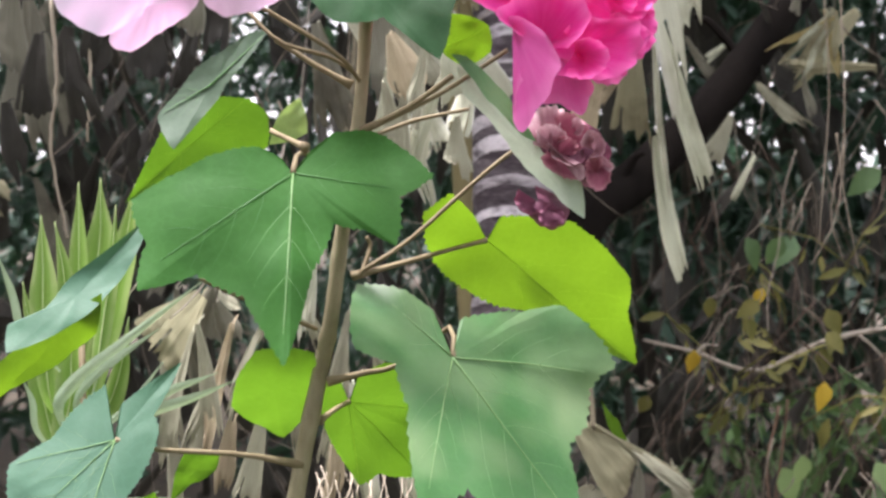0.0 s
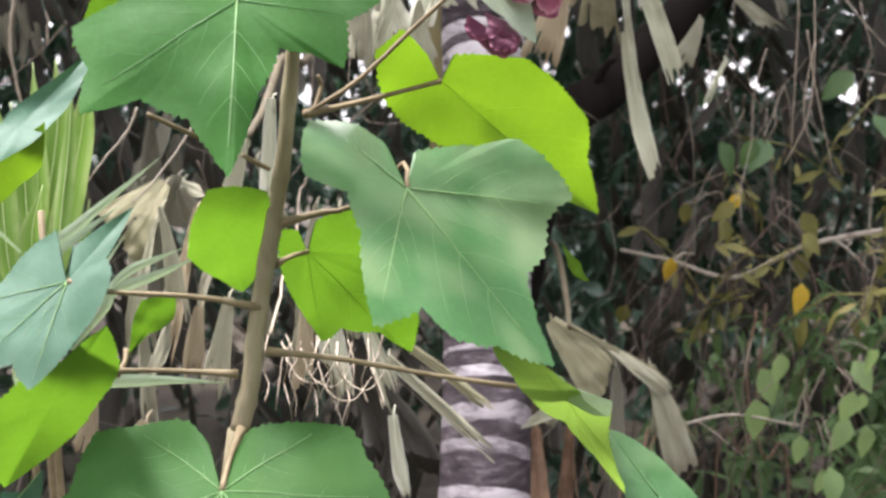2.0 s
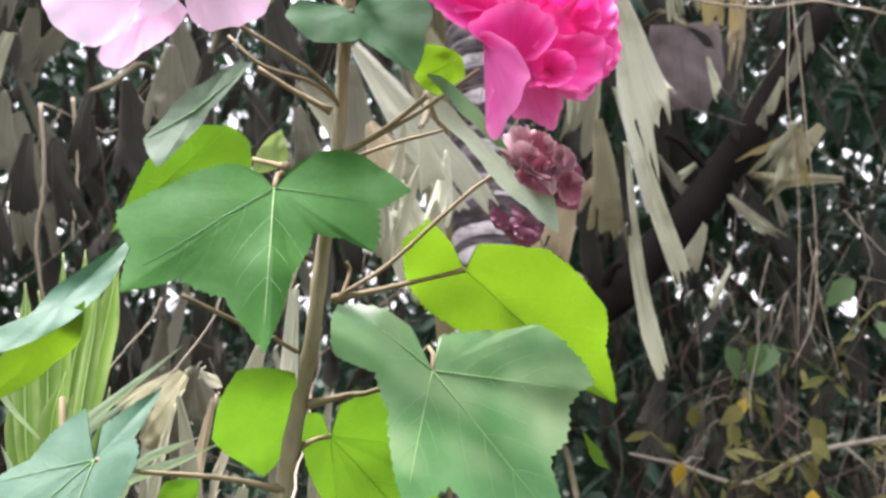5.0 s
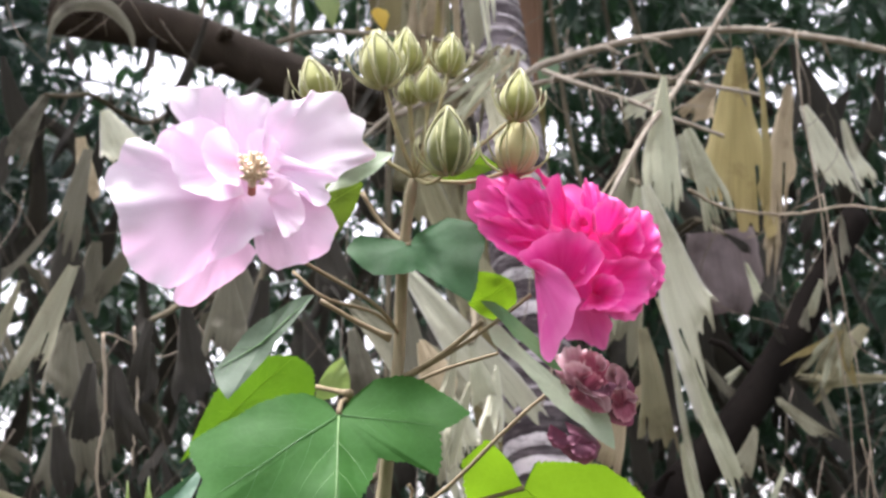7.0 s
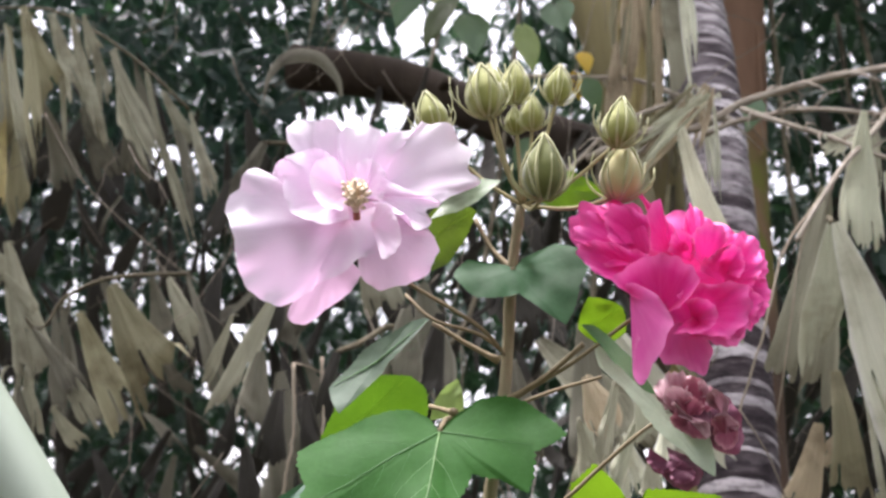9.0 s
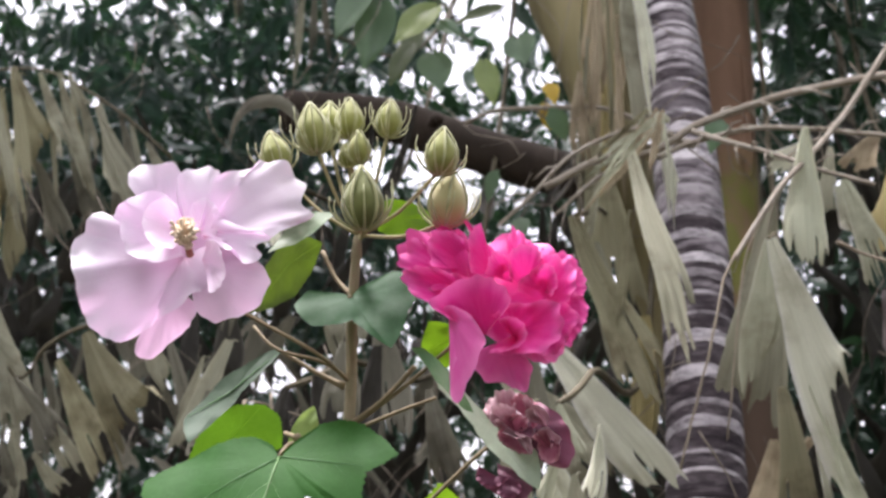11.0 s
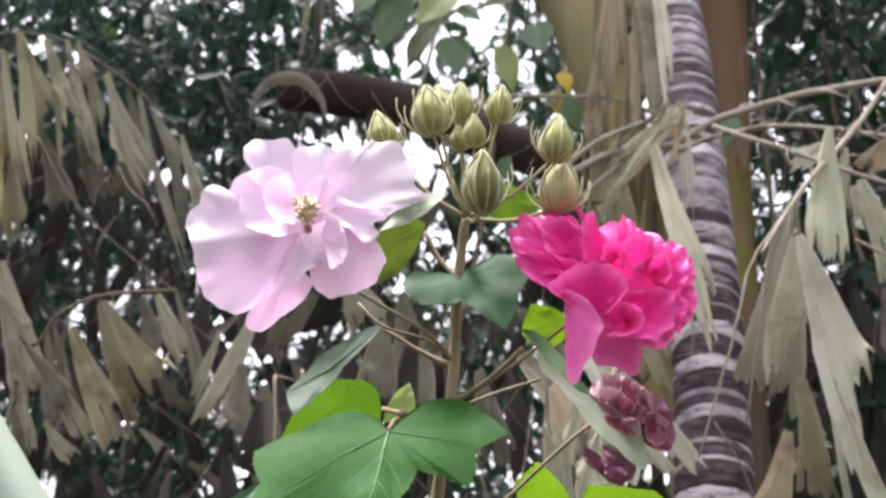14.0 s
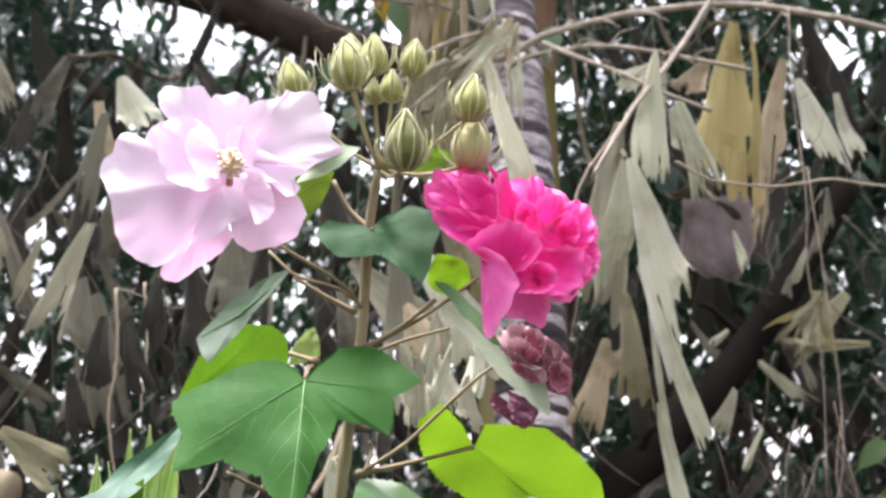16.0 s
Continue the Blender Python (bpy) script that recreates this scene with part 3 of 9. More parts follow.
M["bud"] = plain_mat("bud_green", (0.21, 0.235, 0.055), (0.38, 0.395, 0.14), 0.8, 90, None, 0.0008, 0.15, 0.3, 0.4)
M["bud_dark"] = plain_mat("bud_dark_green", (0.10, 0.12, 0.03), (0.21, 0.23, 0.07), 0.8, 90, None, 0.0008, 0.1, 0.3, 0.4)
M["bud_pink"] = plain_mat("bud_blush", (0.34, 0.37, 0.12), (0.60, 0.50, 0.29), 0.8, 26, None, 0.0008, 0.2, 0.3, 0.4)
M["pink"] = petal_mat("pale_pink_petal", (0.89, 0.745, 0.885), (0.93, 0.88, 0.94), (0.84, 0.50, 0.60), 0.38, (0.82, 0.52, 0.77))
# Darker copy of the pink petal, with the shade among the petals in it.
M["pink_shade"] = petal_mat("pink_petal_shaded", (0.87, 0.69, 0.84), (0.91, 0.80, 0.90), (0.78, 0.42, 0.54), 0.34, (0.81, 0.48, 0.72))
M["deep_pale"] = petal_mat("deep_pink_petal_underside", (0.82, 0.11, 0.42), (0.88, 0.24, 0.54), (0.60, 0.03, 0.2), 0.25)
M["deep"] = petal_mat("deep_pink_petal", (0.80, 0.026, 0.31), (0.90, 0.17, 0.50), (0.45, 0.01, 0.10), 0.22)
M["anther"] = plain_mat("anther", (0.80, 0.62, 0.40), (0.92, 0.80, 0.66), 0.7, 200)
M["eye"] = plain_mat("flower_throat", (0.42, 0.11, 0.10), (0.60, 0.24, 0.17), 0.6, 90)
M["wither"] = petal_mat("withered_petal", (0.30, 0.07, 0.12), (0.52, 0.24, 0.28), (0.12, 0.02, 0.04), 0.2)
M["bark_dark"] = plain_mat("dark_bark", (0.0248, 0.0176, 0.0121), (0.0605, 0.0440, 0.0303), 0.9, 26, (1, 1, 0.3), 0.006)
M["olive_stalk"] = plain_mat("palm_stalk", (0.15, 0.125, 0.055), (0.34, 0.29, 0.14), 0.7, 16, (1, 1, 0.06), 0.003)
M["twig"] = plain_mat("dry_twig", (0.24, 0.20, 0.15), (0.46, 0.42, 0.35), 0.85, 70, None, 0.002)
M["root"] = plain_mat("pale_root", (0.28, 0.23, 0.165), (0.46, 0.40, 0.31), 0.85, 90, None, 0.001)
M["root_brown"] = plain_mat("brown_root", (0.10, 0.06, 0.04), (0.22, 0.14, 0.09), 0.85, 60, (1, 1, 0.3), 0.002)
M["pole"] = plain_mat("painted_pole", (0.24, 0.30, 0.23), (0.34, 0.40, 0.32), 0.45, 14, (1, 1, 0.2), 0.0008)
M["pole_pale"] = plain_mat("pale_bamboo", (0.58, 0.66, 0.62), (0.74, 0.80, 0.77), 0.4, 14, (0.2, 1, 1), 0.0006)
M["dry_grey"] = dry_mat("dry_grey_leaflet", (0.43, 0.43, 0.325), (0.21, 0.205, 0.15), (0.15, 0.135, 0.09))
M["dry_green"] = dry_mat("dry_grey_green_leaflet", (0.60, 0.63, 0.48), (0.36, 0.39, 0.28), (0.26, 0.25, 0.17))
M["dry_olive"] = dry_mat("dry_olive_leaflet", (0.36, 0.345, 0.225), (0.17, 0.16, 0.09), (0.11, 0.09, 0.045))
# Dimmed copy of the grey leaflets, with the shade over them in its colour.
M["dry_dim"] = dry_mat("dry_grey_leaflet_dimmed", (0.20, 0.195, 0.15), (0.085, 0.08, 0.06), (0.05, 0.044, 0.03))
M["dry_tan"] = dry_mat("dry_tan_leaflet", (0.52, 0.44, 0.31), (0.26, 0.20, 0.12), (0.13, 0.09, 0.05))
M["dry_yellow"] = dry_mat("dry_yellow_leaflet", (0.50, 0.43, 0.20), (0.30, 0.245, 0.095), (0.2, 0.14, 0.06))
M["dry_red"] = dry_mat("dry_red_brown_sheath", (0.46, 0.30, 0.21), (0.24, 0.14, 0.09), (0.12, 0.065, 0.04))
# Shaded copy of the dry leaflets: deep shade is put into the colour.
M["dry_shaded"] = dry_mat("dry_leaflet_shaded", (0.046, 0.043, 0.034), (0.020, 0.018, 0.015), (0.012, 0.011, 0.009))
M["dry_silver"] = dry_mat("dry_silver_leaflet", (0.72, 0.74, 0.60), (0.44, 0.465, 0.35), (0.36, 0.35, 0.25))
M["crown"] = leaf_mat("tree_leaf", (0.016, 0.042, 0.028), (0.044, 0.094, 0.060), (0.06, 0.15, 0.05), 0.45, 0.2, 6, 0.35)
M["vine_green"] = leaf_mat("vine_leaf_green", (0.085, 0.155, 0.085), (0.14, 0.225, 0.125), (0.22, 0.38, 0.14), 0.42, 0.3, 9, 0.5)
M["vine_lime"] = leaf_mat("vine_leaf_lime", (0.17, 0.24, 0.06), (0.25, 0.33, 0.10), (0.34, 0.48, 0.10), 0.45, 0.4, 9, 0.5)
M["vine_olive"] = leaf_mat("vine_leaf_olive", (0.05, 0.075, 0.03), (0.095, 0.125, 0.05), (0.15, 0.22, 0.05), 0.5, 0.3, 9)
M["crown_blue"] = leaf_mat("near_tree_leaf", (0.022, 0.055, 0.046), (0.060, 0.115, 0.095), (0.07, 0.17, 0.09), 0.42, 0.2, 6, 0.5)
M["shrub_low"] = leaf_mat("shrub_leaf", (0.045, 0.095, 0.035), (0.13, 0.225, 0.085), (0.16, 0.30, 0.07), 0.5, 0.35, 9)
M["vine_mid"] = leaf_mat("shaded_vine_leaf", (0.06, 0.12, 0.05), (0.12, 0.20, 0.085), (0.18, 0.32, 0.08), 0.5, 0.35, 9)
M["yellow_leaf"] = leaf_mat("yellow_leaf", (0.5, 0.32, 0.02), (0.62, 0.44, 0.05), (0.7, 0.5, 0.05), 0.55, 0.3, 20)
M["strap"] = edged_mat("strap_leaf", (0.13, 0.27, 0.045), (0.24, 0.40, 0.09), (0.46, 0.56, 0.25), (0.35, 0.6, 0.1))
M["strap_rib"] = plain_mat("strap_leaf_rib", (0.42, 0.55, 0.22), (0.55, 0.66, 0.34), 0.5, 60)
M["strap_pale"] = leaf_mat("strap_leaf_pale", (0.26, 0.38, 0.22), (0.46, 0.58, 0.40), (0.4, 0.55, 0.25), 0.5, 0.3, 14)
M["ground"] = plain_mat("leaf_litter", (0.02, 0.016, 0.01), (0.07, 0.055, 0.035), 0.95, 12, None, 0.02)


def bark_height(nt, stops):
    """A value that follows the height over the ground, in metres up to 4."""
    sep = nt.nodes.new("ShaderNodeSeparateXYZ")
    nt.links.new(nt.nodes.new("ShaderNodeTexCoord").outputs["Object"], sep.inputs["Vector"])
    up = nt.nodes.new("ShaderNodeMath")
    up.operation = "MULTIPLY"
    up.inputs[1].default_value = 0.25
    nt.links.new(sep.outputs["Z"], up.inputs[0])
    return ramp(nt, up.outputs[0], [(z / 4, (k, k, k)) for z, k in stops])


def ring_mat():
    """Palm bark: dark violet-brown skin, streaked crosswise, with a coat of pale wax in patches, thickest at one
    height.
    """
    m, nt = mat("palm_bark")
    grain = noise_fac(nt, 26, 7.0, "Object", (1, 1, 4.0), 0.7)
    patch = noise_fac(nt, 8, 5.0, "Object", (1, 1, 3.4), 0.65)
    skin = ramp(nt, grain, [(0.34, (0.014, 0.010, 0.012)), (0.54, (0.055, 0.043, 0.048)), (0.70, (0.16, 0.135, 0.142))])
    high = bark_height(nt, [(1.35, 0.08), (1.9, 0.2), (2.02, 0.7), (2.2, 0.75), (2.3, 0.25), (2.9, 0.4)])
    worn = mixc(nt, 1.0, ramp(nt, patch, [(0.46, (0, 0, 0)), (0.60, (1, 1, 1))]), high, "MULTIPLY")
    pale = ramp(nt, grain, [(0.34, (0.24, 0.205, 0.225)), (0.6, (0.56, 0.51, 0.53))])
    c = mixc(nt, worn, skin, pale)
    finish(nt, c, 0.9, 0.0, None, grain, 0.006, 0.3)
    return m


def scar_mat():
    """The pale waxy band over a leaf scar: blotched, rubbed off in places, no two alike."""
    m, nt = mat("leaf_scar_bark")
    grain = noise_fac(nt, 24, 6.0, "Object", (1, 1, 2.6), 0.7)
    rand = nt.nodes.new("ShaderNodeObjectInfo").outputs["Random"]
    tone = ramp(nt, rand, [(0.0, (0.30, 0.30, 0.30)), (0.5, (0.62, 0.62, 0.62)), (1.0, (1, 1, 1))])
    wax = mixc(nt, 1.0, tone, bark_height(nt, [(1.35, 0.6), (1.9, 0.85), (2.02, 1.0), (2.2, 1.0), (2.3, 0.8), (2.9, 0.95)]), "MULTIPLY")
    blot = mixc(nt, 1.0, wax, ramp(nt, grain, [(0.34, (0.1, 0.1, 0.1)), (0.54, (1, 1, 1))]), "MULTIPLY")
    c = mixc(nt, blot, ramp(nt, grain, [(0.3, (0.03, 0.022, 0.026)), (0.7, (0.15, 0.12, 0.13))]), (0.78, 0.74, 0.755))
    finish(nt, c, 0.9, 0.0, None, grain, 0.005, 0.3)
    return m


def moss_bark_mat():
    """Smooth orange-brown bark with a yellow-green growth of algae round one stretch and darker brown bark under it."""
    m, nt = mat("smooth_brown_bark")
    grain = noise_fac(nt, 9, 6.0, "Object", (1, 1, 0.2))
    edge = noise_fac(nt, 14, 4.0, "Object", (1, 1, 0.5))
    bark = ramp(nt, grain, [(0.3, (0.20, 0.115, 0.07)), (0.7, (0.31, 0.185, 0.115))])
    moss = mixc(nt, 1.0, bark_height(nt, [(2.0, 0.0), (2.12, 1.0), (2.34, 1.0), (2.42, 0.0)]), ramp(nt, edge, [(0.40, (0.1, 0.1, 0.1)), (0.54, (1, 1, 1))]), "MULTIPLY")
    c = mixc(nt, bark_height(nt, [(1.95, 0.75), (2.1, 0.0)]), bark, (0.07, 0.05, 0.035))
    c = mixc(nt, moss, c, (0.20, 0.20, 0.045))
    finish(nt, c, 0.8, 0.0, None, grain, 0.002)
    return m


M["ring"] = ring_mat()
M["bark_orange"] = moss_bark_mat()
# Near-black because the shade over the leaning limb is put into its bark.
M["bark_shaded"] = plain_mat("shaded_bark", (0.006, 0.005, 0.0045), (0.016, 0.013, 0.011), 0.95, 26, (1, 1, 0.3), 0.006, 0.0, 0.08)
M["scar"] = scar_mat()
M["rachis"] = plain_mat("frond_rib", (0.06, 0.05, 0.03), (0.14, 0.12, 0.07), 0.75, 40, None, 0.002)
M["wither_pale"] = petal_mat("withered_petal_pale", (0.36, 0.17, 0.21), (0.60, 0.42, 0.44), (0.20, 0.05, 0.09), 0.25)
M["wither_dark"] = petal_mat("withered_petal_dark", (0.12, 0.03, 0.06), (0.24, 0.07, 0.12), (0.06, 0.015, 0.03), 0.15)
M["dry_purple"] = dry_mat("dry_purple_sheath", (0.26, 0.215, 0.23), (0.15, 0.12, 0.125), (0.09, 0.07, 0.07))
M["fibre"] = plain_mat("dry_fibre", (0.12, 0.095, 0.07), (0.27, 0.235, 0.185), 0.85, 70, None, 0.001)
M["fibre_dark"] = plain_mat("dark_fibre", (0.05, 0.035, 0.025), (0.13, 0.09, 0.065), 0.9, 70, None, 0.001)
M["vine_dull"] = leaf_mat("dull_vine_leaf", (0.08, 0.10, 0.03), (0.24, 0.21, 0.06), (0.3, 0.3, 0.06), 0.6, 0.3, 9)
M["vine_pale"] = leaf_mat("pale_vine_leaf", (0.17, 0.28, 0.10), (0.30, 0.43, 0.19), (0.36, 0.52, 0.16), 0.5, 0.4, 9)


OPENINGS = (
    (-0.605, 0.64, 0.026, 0.026, 0.97), (-0.54, 0.63, 0.034, 0.016, 0.97), (-0.475, 0.642, 0.034, 0.022, 0.97), (-0.16, 0.59, 0.022, 0.022, 0.95),
    (-0.092, 0.580, 0.030, 0.036, 0.95), (-0.112, 0.528, 0.010, 0.014, 0.95), (0.405, 0.392, 0.030, 0.035, 0.97), (-0.18, 0.43, 0.018, 0.014, 0.9), (-0.18, 0.50, 0.02, 0.02, 0.9),
    (-0.163, 0.40, 0.022, 0.02, 0.9), (-0.22, 0.41, 0.02, 0.02, 0.9), (-0.31, 0.123, 0.014, 0.018, 0.9), (-0.316, 0.23, 0.012, 0.02, 0.9),
    (-0.40, 0.195, 0.008, 0.012, 0.8), (0.33, 0.038, 0.008, 0.010, 0.9), (0.45, 0.031, 0.010, 0.012, 0.9), (-0.383, 0.392, 0.03, 0.018, 0.8),
)


def open_sky(c, rnd, size=0.0):
    """Whether a clump would close one of the gaps between the trees (across and up, as slopes from the path)."""
    if c.y < 2.0:
        return False
    u, w = c.x / c.y, (c.z - 1.5) / c.y
    m = 0.35 * size / c.y
    return any(((u - a) / (ra + m)) ** 2 + ((w - b) / (rb + m)) ** 2 < 1 and rnd.random() < k for a, b, ra, rb, k in OPENINGS)


SPECKS = [(rs.uniform(-0.56, -0.28), rs.uniform(0.08, 0.36), rs.uniform(0.004, 0.011)) for rs in [random.Random(77)] for _ in range(26)]
SPECKS = [q for q in SPECKS if q[0] > -0.49 or q[1] < 0.25]
SPECKS += [(rs.uniform(-0.3, 0.1), rs.uniform(0.38, 0.62), rs.uniform(0.004, 0.010)) for rs in [random.Random(78)] for _ in range(12)]
SPECKS += [(rs.uniform(0.2, 0.6), rs.uniform(0.025, 0.14), rs.uniform(0.003, 0.007)) for rs in [random.Random(79)] for _ in range(13)]


def speck(p, ln):
    """Whether a leaf would close one of the pinholes of sky between the far leaves."""
    if p.y < 2.6:
        return False
    u, w = p.x / p.y, (p.z - 1.5) / p.y
    if any((u - a) ** 2 + (w - b) ** 2 < (r + 0.14 * ln / p.y) ** 2 for a, b, r in SPECKS):
        return True
    ragged = 0.56 + 0.8 * noise.noise(Vector((u * 40, w * 40, 2.0)))
    return any(((u - a) / ra) ** 2 + ((w - b) / rb) ** 2 < ragged for a, b, ra, rb, _ in OPENINGS)


def thing_part(name, parent, at, label):
    """A part that itself has parts: an empty under its thing."""
    e = new(name)
    e.empty_display_size = 0.01
    e.parent = parent
    e.matrix_basis = parent_world(parent).inverted() @ Matrix.Translation(at)
    e["label"] = label
    return e


def ringed_trunk(points, r_top, r_foot):
    """A palm trunk with the scar of every fallen leaf as a rough pale band of its own."""
    n = 150
    line = spline(points, n)
    dist = [0.0]
    for i in range(1, n):
        dist.append(dist[-1] + (line[i] - line[i - 1]).length)
    total = dist[-1]
    rnd = random.Random(8)
    palm = thing("palm", line[-1], "slender leaning palm with a dark trunk ringed by pale leaf scars", "palm")

    def at(s):
        k = min(max(int(np.searchsorted(dist, s)) - 1, 0), n - 2)
        f = (s - dist[k]) / (dist[k + 1] - dist[k])
        d = (line[min(k + 2, n - 1)] - line[max(k - 1, 0)]).normalized()
        return line[k].lerp(line[k + 1], f), d

    def ring(s, r, sides, tilt=0.0):
        p, d = at(min(max(s, 0.0), total))
        x = d.cross(Vector((0, 1, 0))).normalized()
        y = x.cross(d)
        out = []
        for q in range(sides):
            a = 2 * math.pi * q / sides
            k = 1 + 0.03 * noise.noise(Vector((math.cos(a), math.sin(a), s * 6))) + 0.012 * noise.noise(Vector((math.cos(a) * 4, math.sin(a) * 4, s * 40)))
            out.append(p + (x * math.cos(a) + y * math.sin(a)) * r * k + d * tilt * math.sin(a + s * 9))
        return out

    def radius(s):
        return r_top + (r_foot - r_top) * s / total

    sides = 30
    bag, v, f, uv = Bag(), [], [], []
    steps = 260
    for i in range(steps + 1):
        s = total * i / steps
        v += ring(s, radius(s), sides)
        uv += [(q / sides, s) for q in range(sides)]
    for i in range(steps):
        for q in range(sides):
            a, b = i * sides + q, i * sides + (q + 1) % sides
            f.append((a, b, b + sides, a + sides))
    mesh_ob("trunk", v, f, M["ring"], palm, "", uv)
    s = 0.02
    while s < total - 0.35:
        wide, tilt = rnd.choice((0.004, 0.006, 0.008, 0.011, 0.014)) * (0.75 + 0.4 * s / total), rnd.uniform(-0.004, 0.004)
        v, f, uv = [], [], []
        prof = ((-1.0, 0.994), (-0.7, 1.004), (0.1, 1.005), (0.75, 1.009), (1.0, 0.992))
        for u, k in prof:
            for q, p in enumerate(ring(s + u * wide, radius(s) * k, sides, tilt)):
                _, d = at(s)
                v.append(p + d * wide * (0.35 * noise.noise(Vector((2.2 * math.cos(q * 0.2094), 2.2 * math.sin(q * 0.2094), s * 50 + u))) + 0.16 * noise.noise(Vector((7 * math.cos(q * 0.2094), 7 * math.sin(q * 0.2094), s * 50 + 3 * u)))))
                uv.append((q / sides, u))
        for i in range(len(prof) - 1):
            for q in range(sides):
                a, b = i * sides + q, i * sides + (q + 1) % sides
                f.append((a, b, b + sides, a + sides))
        mesh_ob("leaf_scar", v, f, M["scar"], palm, "", uv)
        s += wide + rnd.uniform(0.5, 1.4) * (0.027 + 0.010 * s / total)


def woody(name, label, category, points, r0, r1, material, sides, wob):
    """A trunk, limb, stalk or pole along a curve, a little uneven."""
    line = spline(points, 46)
    base = thing(name, line[-1], label, category)
    line = [p + Vector((noise.noise(p * 4), noise.noise(p * 4 + Vector((5, 0, 0))), 0)) * (r0 * wob * 4) for p in line]
    v, f, uv = tube(line, (r0, r1), sides * 2, wob * 0.4, 5)
    if name.endswith("limb"):
        rnd = random.Random(len(label))
        for i in (6, 15, 22, 31, 39):
            d = Vector((rnd.uniform(-1, 1), rnd.uniform(-1, 0.2), rnd.uniform(-0.4, 1))).normalized()
            ln = rnd.uniform(0.03, 0.09)
            pts = [line[i], line[i] + d * (r0 * 0.9), line[i] + d * (r0 + ln * 0.6) + Vector((0, 0, 0.01)), line[i] + d * (r0 + ln)]
            Bag().add(*tube(spline(pts, 8), (r0 * 0.35, r0 * 0.16), 8, 0.15, i)).put("broken_twig", material, base)
    if name in ("palm", "tree"):
        rnd = random.Random(len(label) + 3)
        for i in range(5, 40, 7):
            a, b = line[i], line[i + 5]
            r = r0 + (r1 - r0) * (i + 5) / 45
            d = Vector((rnd.uniform(-0.75, 0.75), -1, 0)).normalized()
            pv, pf_, puv = leaflet_mesh(a + d * (r + 0.001), b + d * (r + 0.003), 0.008, r * rnd.uniform(0.4, 0.8), i, rnd.uniform(-12, 12), 2, 0.3, 0.0, 0.0, -0.2, 10, 6)
            mesh_ob("dry_sheath" if name == "palm" else "bark_strip", pv, pf_, M["dry_olive"] if name == "palm" else material, base, "", puv)
    return mesh_ob("pole_shaft" if name == "pole" else "trunk" if name == "tree" else "stalk" if name == "palm" else "limb", v, f, material, base, "", uv)


def dry_branch(points, r0, r1, thorns, seed, label, material):
    rnd = random.Random(seed)
    line = spline(points, 40)
    base = thing("dry_branch", line[0], label, "branch")
    line = [p + Vector((0, 0, 0.004 * noise.noise(p * 9 + Vector((seed, 0, 0))))) for p in line]
    Bag().add(*tube(line, (r0, r1), 9, 0.12, seed)).put("branch", material, base)
    for k in range(thorns):
        i = rnd.randrange(3, 38)
        p, d = line[i], (line[i + 1] - line[i]).normalized()
        q = d.cross(Vector((rnd.uniform(-1, 1), rnd.uniform(-1, 1), rnd.uniform(-1, 1)))).normalized()
        ln = rnd.uniform(0.008, 0.05)
        pts = [p, p + q * ln * 0.5 + d * ln * 0.3, p + q * ln + d * ln * 0.8 - Vector((0, 0, ln * 0.3))]
        Bag().add(*tube(pts, (r1 * 0.7, r1 * 0.25), 5)).put("twig", material, base)


def root_bunch(label, foot):
    e = thing("hanging_roots", (0, 0, 0), label, "roots")
    e["foot"] = 1 if foot else 0
    return e


def cord(bunch, points, r, seed, material):
    """One hanging root; the first of a bunch runs on to what holds it, or down to the ground."""
    pts = [Vector(p) for p in points]
    if not any(c.name.startswith("root") for c in bunch.children):
        bunch.matrix_basis = Matrix.Translation(pts[0])
        if bunch["foot"]:
            pts.append(Vector((pts[-1].x, pts[-1].y + 0.03, -0.02)))
        else:
            up = [pts[0], pts[0] + Vector((0.02, 0.45, 0.06)), pts[0] + Vector((0.05, 1.0, 0.35)), Vector((pts[0].x + 0.15, pts[0].y + 1.5, 3.8))]
            Bag().add(*strand(up, 0.0011, 24, 0.002, seed)).put("root", material, bunch)
    elif bunch["foot"]:
        pts.append(Vector((pts[-1].x + 0.02, pts[-1].y + 0.03, -0.02)))
    line = strand(pts, r, 26, r * 0.4, seed)
    Bag().add(*line).put("root", material, bunch)


def palm_frond(label, rachis, thick=0.006):
    e = thing("palm_frond", rachis[0], label, "palm frond", "withered palm fronds")
    Bag().add(*tube(spline(rachis, 36), (0.5 * thick, thick), 9, 0.08, 3)).put("rachis", M["rachis"], e)
    e["seed"] = 0
    return e


def leaflet(frond, top, end, w0, w1, seed, material, label="", face=0.0, **kw):
    v, f, uv = leaflet_mesh(top, end, w0, w1, seed, face, **kw)
    o = len(v)
    t = Vector(top)
    sv, sf, suv = tube([t - Vector((0, 0, 0.008)), t + Vector((0.001, 0.006, 0.002)), t + Vector((0.003, 0.020, 0.004))], (0.001, 0.0006), 5)
    v, f, uv = v + sv, f + [tuple(i + o for i in q) for q in sf], uv + suv
    return mesh_ob("leaflet", v, f, material, frond, label, uv)


